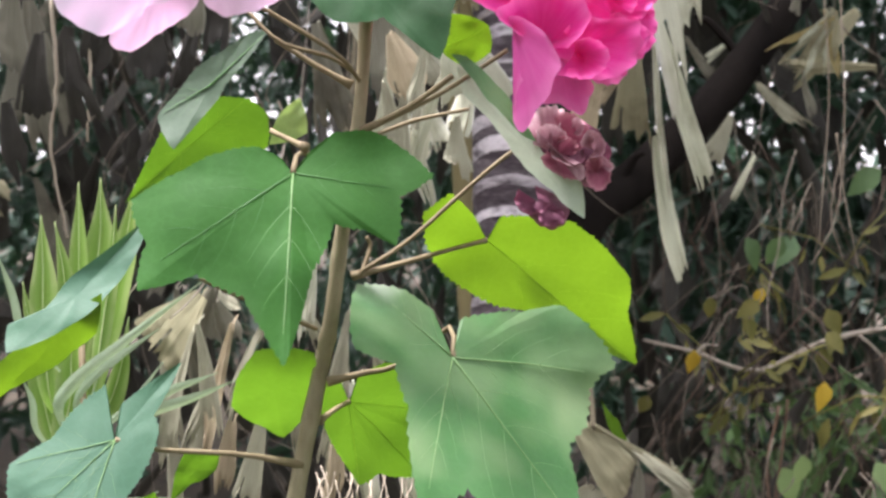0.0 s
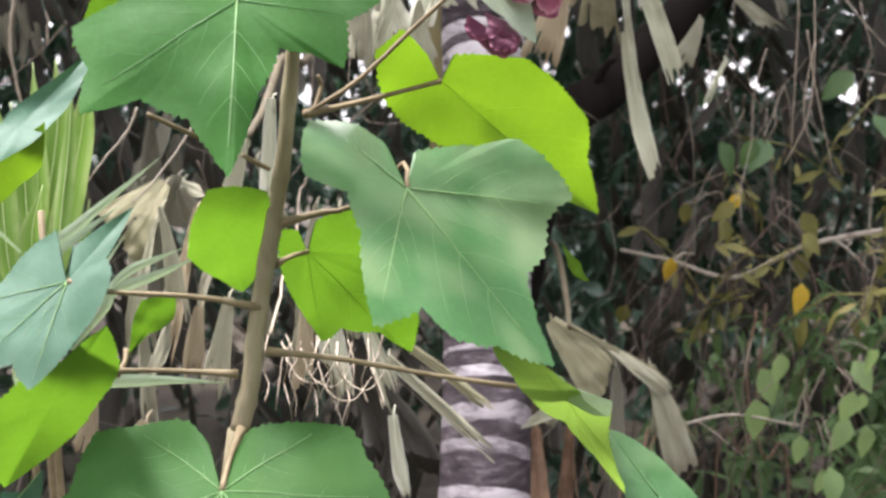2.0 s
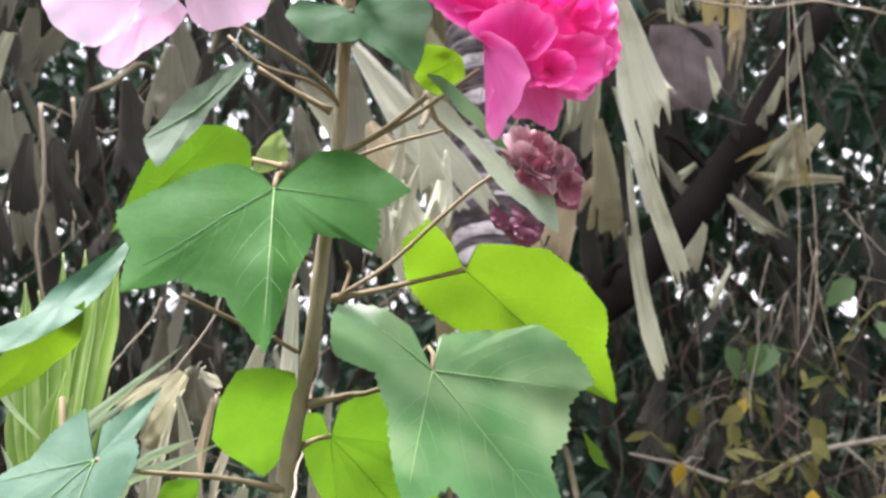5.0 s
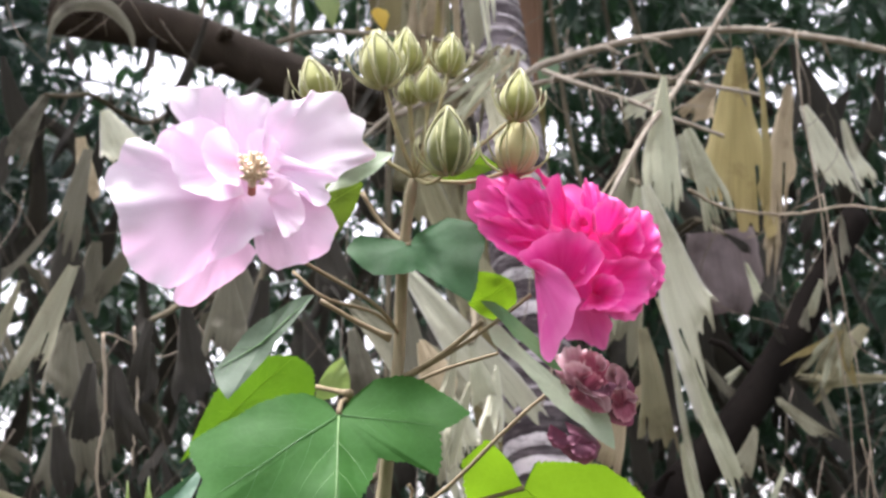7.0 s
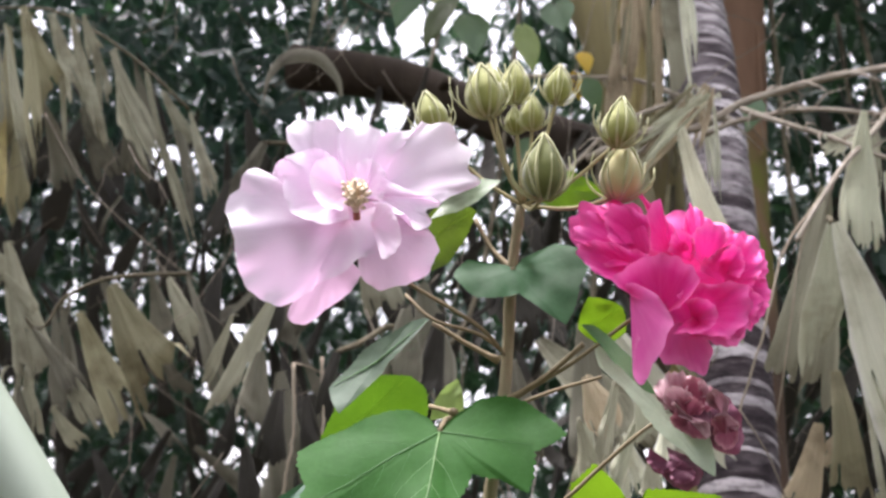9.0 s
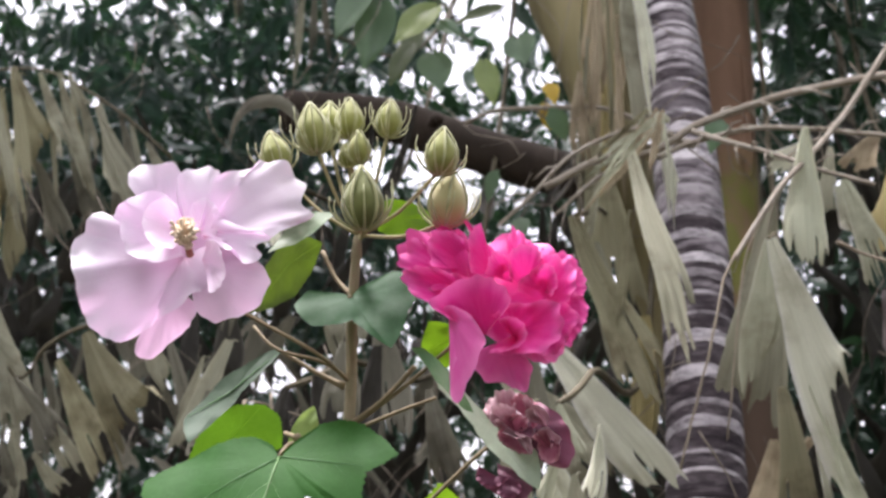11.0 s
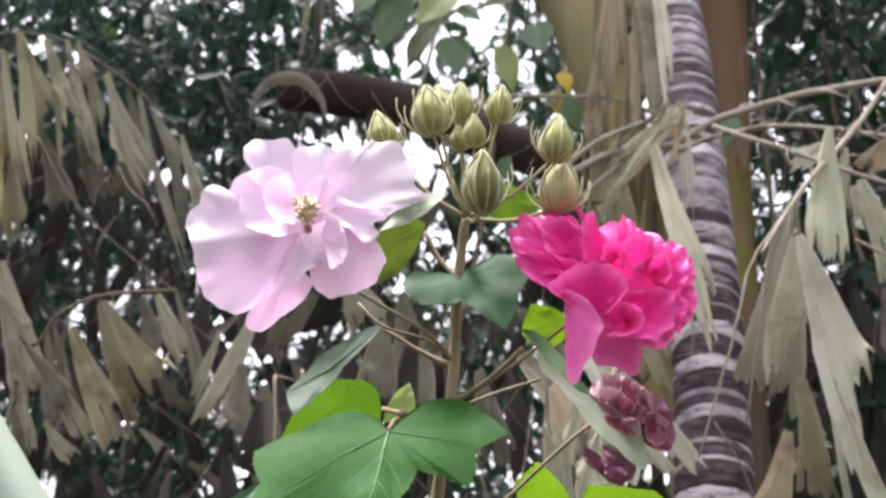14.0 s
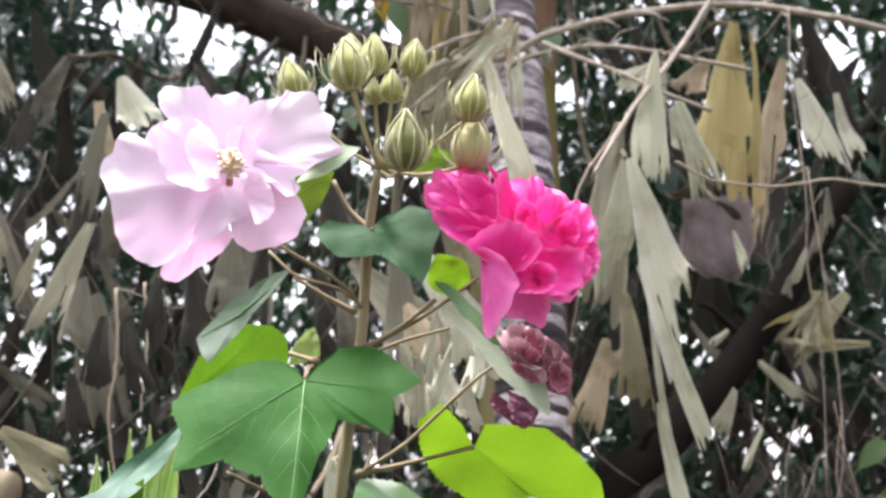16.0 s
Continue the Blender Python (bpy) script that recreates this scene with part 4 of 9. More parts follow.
def hang_leaves(name, spots, size, material, label, seed, climbs):
    """Living leaves on a thin trailing stem, each on a short stalk."""
    rnd = random.Random(int(seed * 10) + len(spots))
    top = Vector(spots[0]) + Vector((0, 0.02, size * 1.2))
    base = thing(name, top, label, "vine")
    mid = sum((Vector(s) for s in spots), Vector()) / len(spots)
    end = Vector((mid.x + 0.15, mid.y + 0.6, -0.02 if climbs else 3.9))
    Bag().add(*strand([Vector(spots[0]), mid + Vector((0, 0.05, 0)), mid.lerp(end, 0.4) + Vector((0.03, 0.05, 0)), end], 0.0012, 30, 0.003, len(spots))).put("vine_stem", M["fibre"], base)
    for s in spots:
        at = Vector(s) + Vector((0, rnd.uniform(-0.08, 0.08), 0))
        d = Vector((rnd.uniform(-0.6, 0.6), rnd.uniform(-0.4, 0.3), rnd.uniform(-1.2, -0.3)))
        nrm = Vector((rnd.uniform(-0.4, 0.4), -1, rnd.uniform(0.0, 0.9)))
        ln = size * rnd.uniform(0.8, 1.25)
        v, f, uv = leaf_card(at, d, nrm, ln, ln * 0.62, 0.2, 0.25, True)
        mesh_ob("leaf", v, f, material, base, "", uv)
        up = at.lerp(mid, 0.35) + Vector((0, 0.02, 0.03))
        Bag().add(*tube([at, (at + up) / 2 + Vector((0.006, 0, 0)), up], (0.0006, 0.0008), 5)).put("leaf_stalk", M["fibre"], base)


def broad_leaf(foot, tip, width, seed):
    """A heart-shaped leaf, folded a little along its midrib and waved at the rim."""
    foot, tip = Vector(foot), Vector(tip)
    d = tip - foot
    ln = d.length
    d.normalize()
    s = d.cross(Vector((0.3 * math.sin(seed * 1.7), -1, 0.45))).normalized()
    n = s.cross(d)
    rows, cols = 12, 8
    v, f, uv = [], [], []
    for i in range(rows + 1):
        u = i / rows
        h = 0.64 * width * (0.10 + 0.95 * math.sin(math.pi * u ** 0.72) ** 0.85) * (1 - 0.55 * u ** 5) + 0.0004
        for j in range(cols + 1):
            t = -1 + 2 * j / cols
            dip = -0.10 * ln * u * u + 0.16 * h * abs(t) + 0.05 * ln * noise.noise(Vector((u * 2.4, t * 1.6, seed * 3.1)))
            back = 0.10 * ln * abs(t) ** 2 * (1 - u) ** 4
            v.append(foot + d * (ln * u - back) + s * (h * t) + n * dip)
            uv.append((j / cols, u))
    for i in range(rows):
        for j in range(cols):
            a = i * (cols + 1) + j
            f.append((a, a + 1, a + cols + 2, a + cols + 1))
    return v, f, uv


def trailing_vine(label, leaves, top):
    """A thin stem from overhead with broad leaves on short stalks: (foot, tip, width, material) each."""
    base = thing("vine", Vector(leaves[0][0]), label, "vine")
    feet = sorted((Vector(q[0]) for q in leaves), key=lambda p: -p.z)
    line = [Vector(top)] + [p + Vector((0.012, 0.03, 0.015)) for p in feet[::3]]
    Bag().add(*strand(line, 0.0015, 40, 0.002, 4)).put("vine_stem", M["fibre"], base)
    for k, (foot, tip, width, key) in enumerate(leaves):
        v, f, uv = broad_leaf(foot, tip, width, k)
        mesh_ob("leaf", v, f, M[key], base, "", uv)
        p = Vector(foot)
        near = min(line[1:], key=lambda q: (q - p).length)
        Bag().add(*tube([p, p.lerp(near, 0.4) + Vector((0, 0.004, 0.006)), near], (0.0007, 0.0009), 5)).put("leaf_stalk", M["fibre"], base)


def strap_plant(name, blades, widths, material, label, rib=None):
    """Lance-shaped leaves that spring one above another from a thin upright stem."""
    feet = sorted((Vector(p[0]) for p in blades), key=lambda q: q.z)
    mid = sum(feet, Vector()) / len(feet)
    foot = Vector((mid.x - 0.03, mid.y + 0.06, -0.02))
    base = thing(name, foot, label, "plant")
    top = Vector((mid.x, mid.y + 0.012, feet[-1].z))
    Bag().add(*tube(spline([foot, foot.lerp(top, 0.5) + Vector((0.02, 0.01, 0)), top], 14), (0.005, 0.0025), 8, 0.05, 3)).put("stem", M["stalk"], base)
    for k, (pts, width) in enumerate(zip(blades, widths)):
        p0 = Vector(pts[0])
        joint = Vector((0.6 * mid.x + 0.4 * p0.x, mid.y + 0.012, p0.z - 0.03))
        v, f, uv = strap_leaf([joint, *(Vector(p) for p in pts)], width, k, 0.3, 26)
        leaf = mesh_ob("leaf", v, f, material, base, "", uv)
        if rib:
            line = [v[i * 5 + 2] + Vector((0, -0.0005, 0)) for i in range(26)]
            Bag().add(*tube(line, (0.0007, 0.0003), 5)).put("midrib", rib, leaf)


def leaf_cloud(name, count, box, size, material, label, category, seed, droop=0.5, clump=14, keep=None):
    """Foliage nobody could count: twigs with leaves round clump centres within a box (x0, x1, y0, y1, z0, z1)."""
    rnd = random.Random(seed)
    bag = Bag()
    x0, x1, y0, y1, z0, z1 = box
    for _ in range(count // clump):
        c = Vector((rnd.uniform(x0, x1), rnd.uniform(y0, y1), rnd.uniform(z0, z1)))
        if keep and not keep(c, rnd):
            continue
        if open_sky(c, rnd, size):
            continue
        spread = size * rnd.uniform(1.0, 2.2)
        d0 = Vector((rnd.uniform(-1, 1), rnd.uniform(-1, 1), rnd.uniform(-1, 0.4))).normalized()
        a, b = c - d0 * spread * 1.2, c + d0 * spread * 1.2
        bag.add(*tube([a, c + Vector((0, 0, 0.02)), b], (size * 0.05, size * 0.02), 4))
        for k in range(clump):
            at = a + (b - a) * (k / clump)
            d = (d0 * 0.6 + Vector((rnd.uniform(-1, 1), rnd.uniform(-1, 1), rnd.uniform(-1 - droop, 0.7)))).normalized()
            nrm = Vector((rnd.uniform(-1, 1), rnd.uniform(-1, 0.4), rnd.uniform(0.1, 1.2)))
            ln = size * rnd.uniform(0.6, 1.3)
            if speck(at + d * ln * 0.5, ln):
                continue
            bag.add(*leaf_card(at, d, nrm, ln, ln * rnd.uniform(0.26, 0.42)))
    ob = bag.put(name, material)
    tagged(ob, label, category, "", "stuff")
    return ob


def dead_leaf_cloud(name, count, box, length, material, label, seed):
    """A tangle of dead palm leaflets in the shade behind."""
    rnd = random.Random(seed)
    bag = Bag()
    x0, x1, y0, y1, z0, z1 = box
    for k in range(count):
        top = Vector((rnd.uniform(x0, x1), rnd.uniform(y0, y1), rnd.uniform(z0, z1)))
        ln = length * rnd.uniform(0.5, 1.3)
        d = Vector((rnd.gauss(0, 0.45), rnd.gauss(0, 0.3), -1)).normalized()
        bag.add(*leaflet_mesh(top, top + d * ln, 0.01, ln * rnd.uniform(0.12, 0.42), seed * 1000 + k, rnd.uniform(-60, 60), 3, 0.4, 0.06, rnd.uniform(-0.5, 0.5), 0.5, 6, 5))
    ob = bag.put(name, material)
    tagged(ob, label, "palm leaves", "", "stuff")
    return ob


def fibre_tangle(name, count, box, label, material, seed):
    """Fine dry fibres and twigs that hang and cross everywhere."""
    rnd = random.Random(seed)
    bag = Bag()
    x0, x1, y0, y1, z0, z1 = box
    for k in range(count):
        p = Vector((rnd.uniform(x0, x1), rnd.uniform(y0, y1), rnd.uniform(z0, z1)))
        ln = rnd.uniform(0.06, 0.3)
        d = Vector((rnd.gauss(0, 0.6), rnd.gauss(0, 0.3), -1)).normalized()
        pts = [p]
        for _ in range(4):
            d = (d + Vector((rnd.gauss(0, 0.35), rnd.gauss(0, 0.2), rnd.gauss(0, 0.2)))).normalized()
            pts.append(pts[-1] + d * ln / 4)
        bag.add(*tube(spline(pts, 9), (rnd.uniform(0.0005, 0.0014), 0.0004), 4))
    tagged(bag.put(name, material), label, "fibres", "", "stuff")


# ---------------------------------------------------------------- ground and background growth
gv, gf = [], []
N = 60
for i in range(N + 1):
    for j in range(N + 1):
        x, y = (i / N * 2 - 1), (j / N * 2 - 1)
        x, y = math.copysign(abs(x) ** 3, x) * 400, math.copysign(abs(y) ** 3, y) * 400
        gv.append((x, y, 0.03 * noise.noise(Vector((x, y, 0)) * 1.3) + (0.4 * noise.noise(Vector((x, y, 3)) * 0.05) if abs(x) + abs(y) > 12 else 0)))
for i in range(N):
    for j in range(N):
        a = i * (N + 1) + j
        gf.append((a, a + N + 1, a + N + 2, a + 1))
ground = mesh_ob("ground", gv, gf, M["ground"])
tagged(ground, "dark soil strewn with dead leaves", "ground", "", "structure")

leaf_cloud("far_foliage", 15300, (-3.2, 2.6, 3.4, 5.4, 1.2, 4.6), 0.091, M["crown"], "dense dark green tree foliage against a bright sky", "foliage", 11)
leaf_cloud("far_foliage", 8500, (-3.4, 3.4, 5.4, 8.0, 0.0, 3.2), 0.154, M["crown"], "dense dark green tree foliage", "foliage", 12)
leaf_cloud("far_foliage", 5440, (0.5, 2.8, 2.6, 4.2, 0.2, 2.2), 0.084, M["crown"], "dark shaded shrubs", "foliage", 13)
leaf_cloud("far_foliage", 3740, (0.62, 1.5, 1.6, 2.4, 0.3, 1.22), 0.046, M["shrub_low"], "low green shrub growth in shade", "foliage", 14)
# The dark leaf colour here stands for the shade between the palms.
dead_leaf_cloud("dead_leaves", 884, (-1.6, 2.0, 2.1, 3.2, 0.9, 2.6), 0.224, M["dry_shaded"], "tangle of dead palm leaves, coloured dark for the shade", 21)
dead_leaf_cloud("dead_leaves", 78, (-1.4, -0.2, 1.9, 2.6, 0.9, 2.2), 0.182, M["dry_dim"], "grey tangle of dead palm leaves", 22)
# Added heap; its dark colour stands for the shade behind the low growth.
dead_leaf_cloud("dead_leaves", 442, (-1.6, 2.2, 2.0, 3.4, 0.3, 1.2), 0.238, M["dry_shaded"], "added heap of dead palm leaves, coloured dark for the shade", 23)
leaf_cloud("far_foliage", 15300, (-5.0, 2.6, 5.6, 8.4, 0.4, 3.8), 0.091, M["crown"], "dense dark green trees with pinholes of sky", "foliage", 24)
# Crowns overhead are added to shade the background; most lie out of view.
leaf_cloud("overhead_foliage", 3600, (-2.6, 2.6, 1.5, 2.5, 3.05, 3.7), 0.12, M["crown"], "added tree crown overhead that shades the growth below", "foliage", 19)
leaf_cloud("far_foliage", 4250, (-7, 7, 9.0, 11.0, 0.0, 1.7), 0.280, M["crown"], "dark hedge in the distance", "foliage", 20)
leaf_cloud("overhead_foliage", 17000, (-3.5, 3.5, 1.9, 6.0, 3.3, 5.2), 0.13, M["crown"], "added tree crown overhead that shades the growth below", "foliage", 15)
# Unseen trees, added to cut skylight from behind and from both sides.
leaf_cloud("tree_belt", 5000, (-5.5, 5.5, -6.5, -2.6, 0.2, 5.5), 0.34, M["crown"], "added unseen trees behind the path that block sky light", "foliage", 16)
leaf_cloud("tree_belt", 3000, (-5.5, -2.6, -2.6, 3.0, 0.2, 5.5), 0.34, M["crown"], "added unseen trees beside the path that block sky light", "foliage", 17)
leaf_cloud("tree_belt", 3000, (2.6, 5.5, -2.6, 3.0, 0.2, 5.5), 0.34, M["crown"], "added unseen trees beside the path that block sky light", "foliage", 18)
leaf_cloud("far_foliage", 15300, (-3.6, 0.6, 4.3, 6.3, 1.3, 4.4), 0.070, M["crown"], "dense dark green trees with pinholes of sky", "foliage", 25)
leaf_cloud("far_foliage", 16150, (0.5, 3.2, 3.2, 5.2, 0.8, 3.4), 0.077, M["crown"], "dense dark green trees with pinholes of sky", "foliage", 26)
dead_leaf_cloud("dead_leaves", 60, (0.4, 1.25, 1.6, 2.2, 0.75, 1.4), 0.085, M["dry_shaded"], "litter of dead leaves caught in low growth, coloured dark for shade", 34)
fibre_tangle("dry_fibres", 340, (0.42, 1.3, 1.5, 2.0, 0.85, 1.65), "thin brown twigs and roots hanging in shade", M["fibre_dark"], 32)
leaf_cloud("low_foliage", 170, (0.5, 1.0, 1.45, 1.8, 1.18, 1.5), 0.036, M["vine_dull"], "small olive and yellowing leaves in shade", "foliage", 33, 0.5, 7)
leaf_cloud("far_foliage", 13000, (-4.4, -0.9, 4.6, 7.6, 1.8, 4.1), 0.085, M["crown"], "dense dark green trees with pinholes of sky", "foliage", 27)
leaf_cloud("far_foliage", 4200, (-2.5, -0.6, 2.9, 3.9, 2.5, 3.75), 0.085, M["crown_blue"], "dense dark green crown of a nearer tree", "foliage", 28)
leaf_cloud("far_foliage", 3200, (0.42, 1.5, 2.35, 3.1, 2.0, 3.4), 0.075, M["crown"], "dark shaded foliage behind the dry branches", "foliage", 29)
fibre_tangle("dry_fibres", 560, (-1.1, 1.2, 1.4, 2.3, 1.0, 2.5), "fine dry fibres and twigs hanging among palms", M["fibre"], 31)


# ---------------------------------------------------------------- ringed palm trunk
TRUNK = [(0.075, 2.41, 3.55), (0.152, 2.12, 2.85), (0.184, 1.964, 2.5), (0.194, 1.833, 2.2), (0.195, 1.702, 1.9), (0.185, 1.57, 1.6), (0.166, 1.438, 1.3), (0.136, 1.306, 1.0), (0.10, 1.18, 0.55), (0.08, 1.13, -0.05)]
ringed_trunk(TRUNK, 0.053, 0.050)
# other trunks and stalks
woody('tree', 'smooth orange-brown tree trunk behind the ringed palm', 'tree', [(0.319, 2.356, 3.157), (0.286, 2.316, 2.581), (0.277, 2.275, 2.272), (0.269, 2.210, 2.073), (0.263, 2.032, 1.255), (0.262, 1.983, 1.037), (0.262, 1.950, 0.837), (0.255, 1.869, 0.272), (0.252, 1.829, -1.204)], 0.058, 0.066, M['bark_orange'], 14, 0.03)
woody('palm', 'curved olive green palm leaf stalk', 'palm', [(-0.106, 2.1, 2.977), (-0.029, 2.065, 2.709), (0.033, 2.03, 2.525), (0.08, 2.03, 2.317), (0.138, 2.065, 2.123), (0.183, 2.065, 1.919), (0.231, 2.03, 1.252), (0.239, 1.995, 1.068), (0.241, 1.96, 0.81), (0.245, 1.96, 0.1), (0.245, 1.96, -1.039)], 0.062, 0.045, M['olive_stalk'], 14, 0.03)
woody('palm', 'olive palm stalk hung with dry sheaths', 'palm', [(0.088, 1.96, 2.73), (0.07, 1.96, 2.543), (0.051, 1.96, 2.323), (0.037, 1.96, 2.116)], 0.03, 0.02, M['dry_olive'], 14, 0.03)
woody('fallen_limb', 'thick dark brown tree limb lying across', 'tree limb', [(-0.639, 2.31, 2.602), (-0.401, 2.31, 2.558), (-0.183, 2.275, 2.451), (0.082, 2.24, 2.341), (0.15, 2.26, 2.31)], 0.048, 0.045, M['bark_dark'], 14, 0.03)
woody('leaning_limb', 'leaning dark tree limb in the shade', 'tree limb', [(0.716, 1.75, 2.002), (0.603, 1.715, 1.841), (0.489, 1.68, 1.699), (0.368, 1.645, 1.584), (0.278, 1.61, 1.506), (0.208, 1.61, 1.226)], 0.022, 0.034, M['bark_shaded'], 14, 0.03)
woody("pole", "pale green round pole hanging down at a slant", "pole", [(-1.941, 1.188, 3.532), (-1.334, 1.037, 2.738), (-0.848, 0.968, 2.102), (-0.606, 0.951, 1.784), (-0.484, 0.946, 1.625), (-0.363, 0.945, 1.466)], 0.028, 0.028, M["pole"], 20, 0.0)
rail = thing("bamboo_rail", (-0.78, 1.60, 0.0), "pale bamboo pole lying level on a post among dead palm leaves", "pole")
Bag().add(*tube([Vector((-2.1, 1.68, 1.522)), Vector((-1.2, 1.60, 1.523)), Vector((-0.52, 1.55, 1.525))], (0.034, 0.034), 24)).put("crossbar", M["pole_pale"], rail)
Bag().add(*tube([Vector((-0.52, 1.55, 1.525)), Vector((-0.51, 1.549, 1.525)), Vector((-0.496, 1.548, 1.524))], [0.0345, 0.036, 0.033], 24, 0.06, 4)).put("split_end", M["dry_tan"], rail, "frayed brown end of the pole")
Bag().add(*tube([Vector((-0.95, 1.60, -0.02)), Vector((-0.95, 1.60, 0.8)), Vector((-0.95, 1.60, 1.5))], (0.03, 0.026), 14, 0.04, 5)).put("post", M["bark_dark"], rail)
# dry branches with thorny twigs
dry_branch([(-0.003, 1.54, 2.088), (0.076, 1.54, 2.123), (0.14, 1.54, 2.128), (0.205, 1.54, 2.163), (0.279, 1.54, 2.185), (0.361, 1.54, 2.204), (0.476, 1.54, 2.215), (0.583, 1.54, 2.206), (0.731, 1.54, 2.175), (0.894, 1.54, 2.126)], 0.0054, 0.0048, 16, 1, 'long dry grey-brown branch arching across', M['twig'])
dry_branch([(0.152, 1.505, 2.103), (0.2, 1.505, 2.124), (0.267, 1.484, 2.129), (0.334, 1.47, 2.119), (0.411, 1.47, 2.106), (0.481, 1.47, 2.091)], 0.004, 0.0026, 12, 2, 'dry forked grey-brown branch with thorns', M['twig'])
dry_branch([(0.2, 1.505, 2.141), (0.241, 1.47, 2.108), (0.294, 1.435, 2.072), (0.345, 1.4, 2.029), (0.403, 1.4, 2.007)], 0.004, 0.0024, 7, 3, 'thin dry grey-brown thorny branch', M['twig'])
dry_branch([(0.466, 1.47, 2.243), (0.423, 1.47, 2.184), (0.368, 1.435, 2.1), (0.3, 1.365, 2.009), (0.259, 1.33, 1.947), (0.231, 1.316, 1.9)], 0.0045, 0.0025, 9, 4, 'slanting dry grey-brown thorny branch', M['twig'])
dry_branch([(-0.173, 1.89, 2.352), (-0.108, 1.82, 2.338), (-0.007, 1.75, 2.302), (0.066, 1.715, 2.28), (0.126, 1.68, 2.24), (0.174, 1.645, 2.197)], 0.0036, 0.0042, 6, 5, 'thin dry branch leading to the trunk', M['twig'])
dry_branch([(0.197, 1.61, 2.171), (0.126, 1.575, 2.149), (0.056, 1.54, 2.086), (0.009, 1.54, 2.048)], 0.004, 0.0022, 6, 6, 'drooping dry brown twig by the trunk', M['twig'])
dry_branch([(0.204, 1.61, 2.162), (0.136, 1.575, 2.179), (0.042, 1.54, 2.137), (-0.022, 1.54, 2.075), (-0.069, 1.54, 2.037)], 0.004, 0.0022, 6, 7, 'drooping dry brown twig by the trunk', M['twig'])
dry_branch([(0.379, 1.645, 1.365), (0.442, 1.645, 1.349), (0.538, 1.645, 1.321), (0.656, 1.68, 1.359), (0.824, 1.715, 1.378)], 0.0022, 0.004, 5, 8, 'thin horizontal twig in the shade', M['twig'])
dry_branch([(0.414, 1.47, 1.163), (0.478, 1.47, 1.172), (0.559, 1.47, 1.158)], 0.002, 0.0014, 4, 9, 'thin brown twig in the shade', M['twig'])
# hanging cords, aerial roots and curled strips
bunch = root_bunch('thin pale dry roots hanging from the branches', False)
cord(bunch, [(0.538, 1.47, 2.182), (0.535, 1.47, 2.071), (0.545, 1.47, 1.928), (0.541, 1.47, 1.813), (0.552, 1.47, 1.693), (0.546, 1.47, 1.506)], 0.0011, 1, M['root'])
cord(bunch, [(0.352, 1.4, 1.942), (0.409, 1.435, 1.927), (0.51, 1.47, 1.928), (0.588, 1.47, 1.938), (0.711, 1.47, 1.918)], 0.0024, 2, M['root'])
cord(bunch, [(0.285, 1.365, 1.994), (0.247, 1.365, 1.921), (0.23, 1.365, 1.835), (0.212, 1.4, 1.714)], 0.0016, 3, M['root'])
bunch = root_bunch('pale string hanging past the ringed trunk', False)
cord(bunch, [(0.29, 1.365, 1.994), (0.226, 1.365, 1.908), (0.201, 1.365, 1.821), (0.157, 1.4, 1.681)], 0.0022, 4, M['root'])
bunch = root_bunch('tuft of pale hanging roots over dark shade', False)
cord(bunch, [(0.549, 1.47, 1.954), (0.563, 1.47, 1.796), (0.573, 1.47, 1.641), (0.567, 1.47, 1.543), (0.537, 1.47, 1.481)], 0.0011, 5, M['root'])
cord(bunch, [(0.569, 1.484, 1.642), (0.581, 1.484, 1.572), (0.604, 1.484, 1.474)], 0.0009, 6, M['root'])
cord(bunch, [(0.579, 1.484, 1.628), (0.566, 1.484, 1.544), (0.583, 1.484, 1.488)], 0.0009, 7, M['root'])
bunch = root_bunch('reddish brown hanging roots in shade', True)
cord(bunch, [(0.544, 1.575, 1.287), (0.531, 1.575, 1.197), (0.554, 1.575, 1.088), (0.592, 1.575, 1.009)], 0.0022, 8, M['root_brown'])
cord(bunch, [(0.561, 1.589, 1.292), (0.549, 1.589, 1.163), (0.532, 1.589, 1.093), (0.494, 1.589, 1.032)], 0.002, 9, M['root_brown'])
bunch = root_bunch('thin dry strands hanging among palm leaves', False)
cord(bunch, [(-0.315, 1.26, 1.751), (-0.311, 1.26, 1.67), (-0.317, 1.26, 1.61), (-0.302, 1.26, 1.523)], 0.0022, 10, M['root'])
cord(bunch, [(-0.284, 1.26, 1.757), (-0.279, 1.26, 1.687), (-0.282, 1.26, 1.616)], 0.002, 11, M['root'])
cord(bunch, [(-0.712, 1.4, 2.113), (-0.649, 1.4, 2.018), (-0.566, 1.4, 1.943), (-0.481, 1.4, 1.879)], 0.0011, 12, M['fibre'])
bunch = root_bunch('tangle of pale dry roots behind the stem', False)
cord(bunch, [(-0.068, 0.875, 1.392), (-0.069, 0.836, 1.388), (-0.071, 0.867, 1.369), (-0.068, 0.856, 1.361), (-0.07, 0.837, 1.355)], 0.0004857601730315666, 20, M['root'])
cord(bunch, [(-0.059, 0.875, 1.387), (-0.055, 0.841, 1.378), (-0.058, 0.864, 1.361), (-0.054, 0.837, 1.352), (-0.053, 0.854, 1.335)], 0.0004711160696963138, 21, M['root'])
cord(bunch, [(-0.056, 0.875, 1.392), (-0.051, 0.856, 1.38), (-0.054, 0.857, 1.366), (-0.05, 0.854, 1.352), (-0.051, 0.851, 1.34)], 0.00046452824244864343, 22, M['root'])
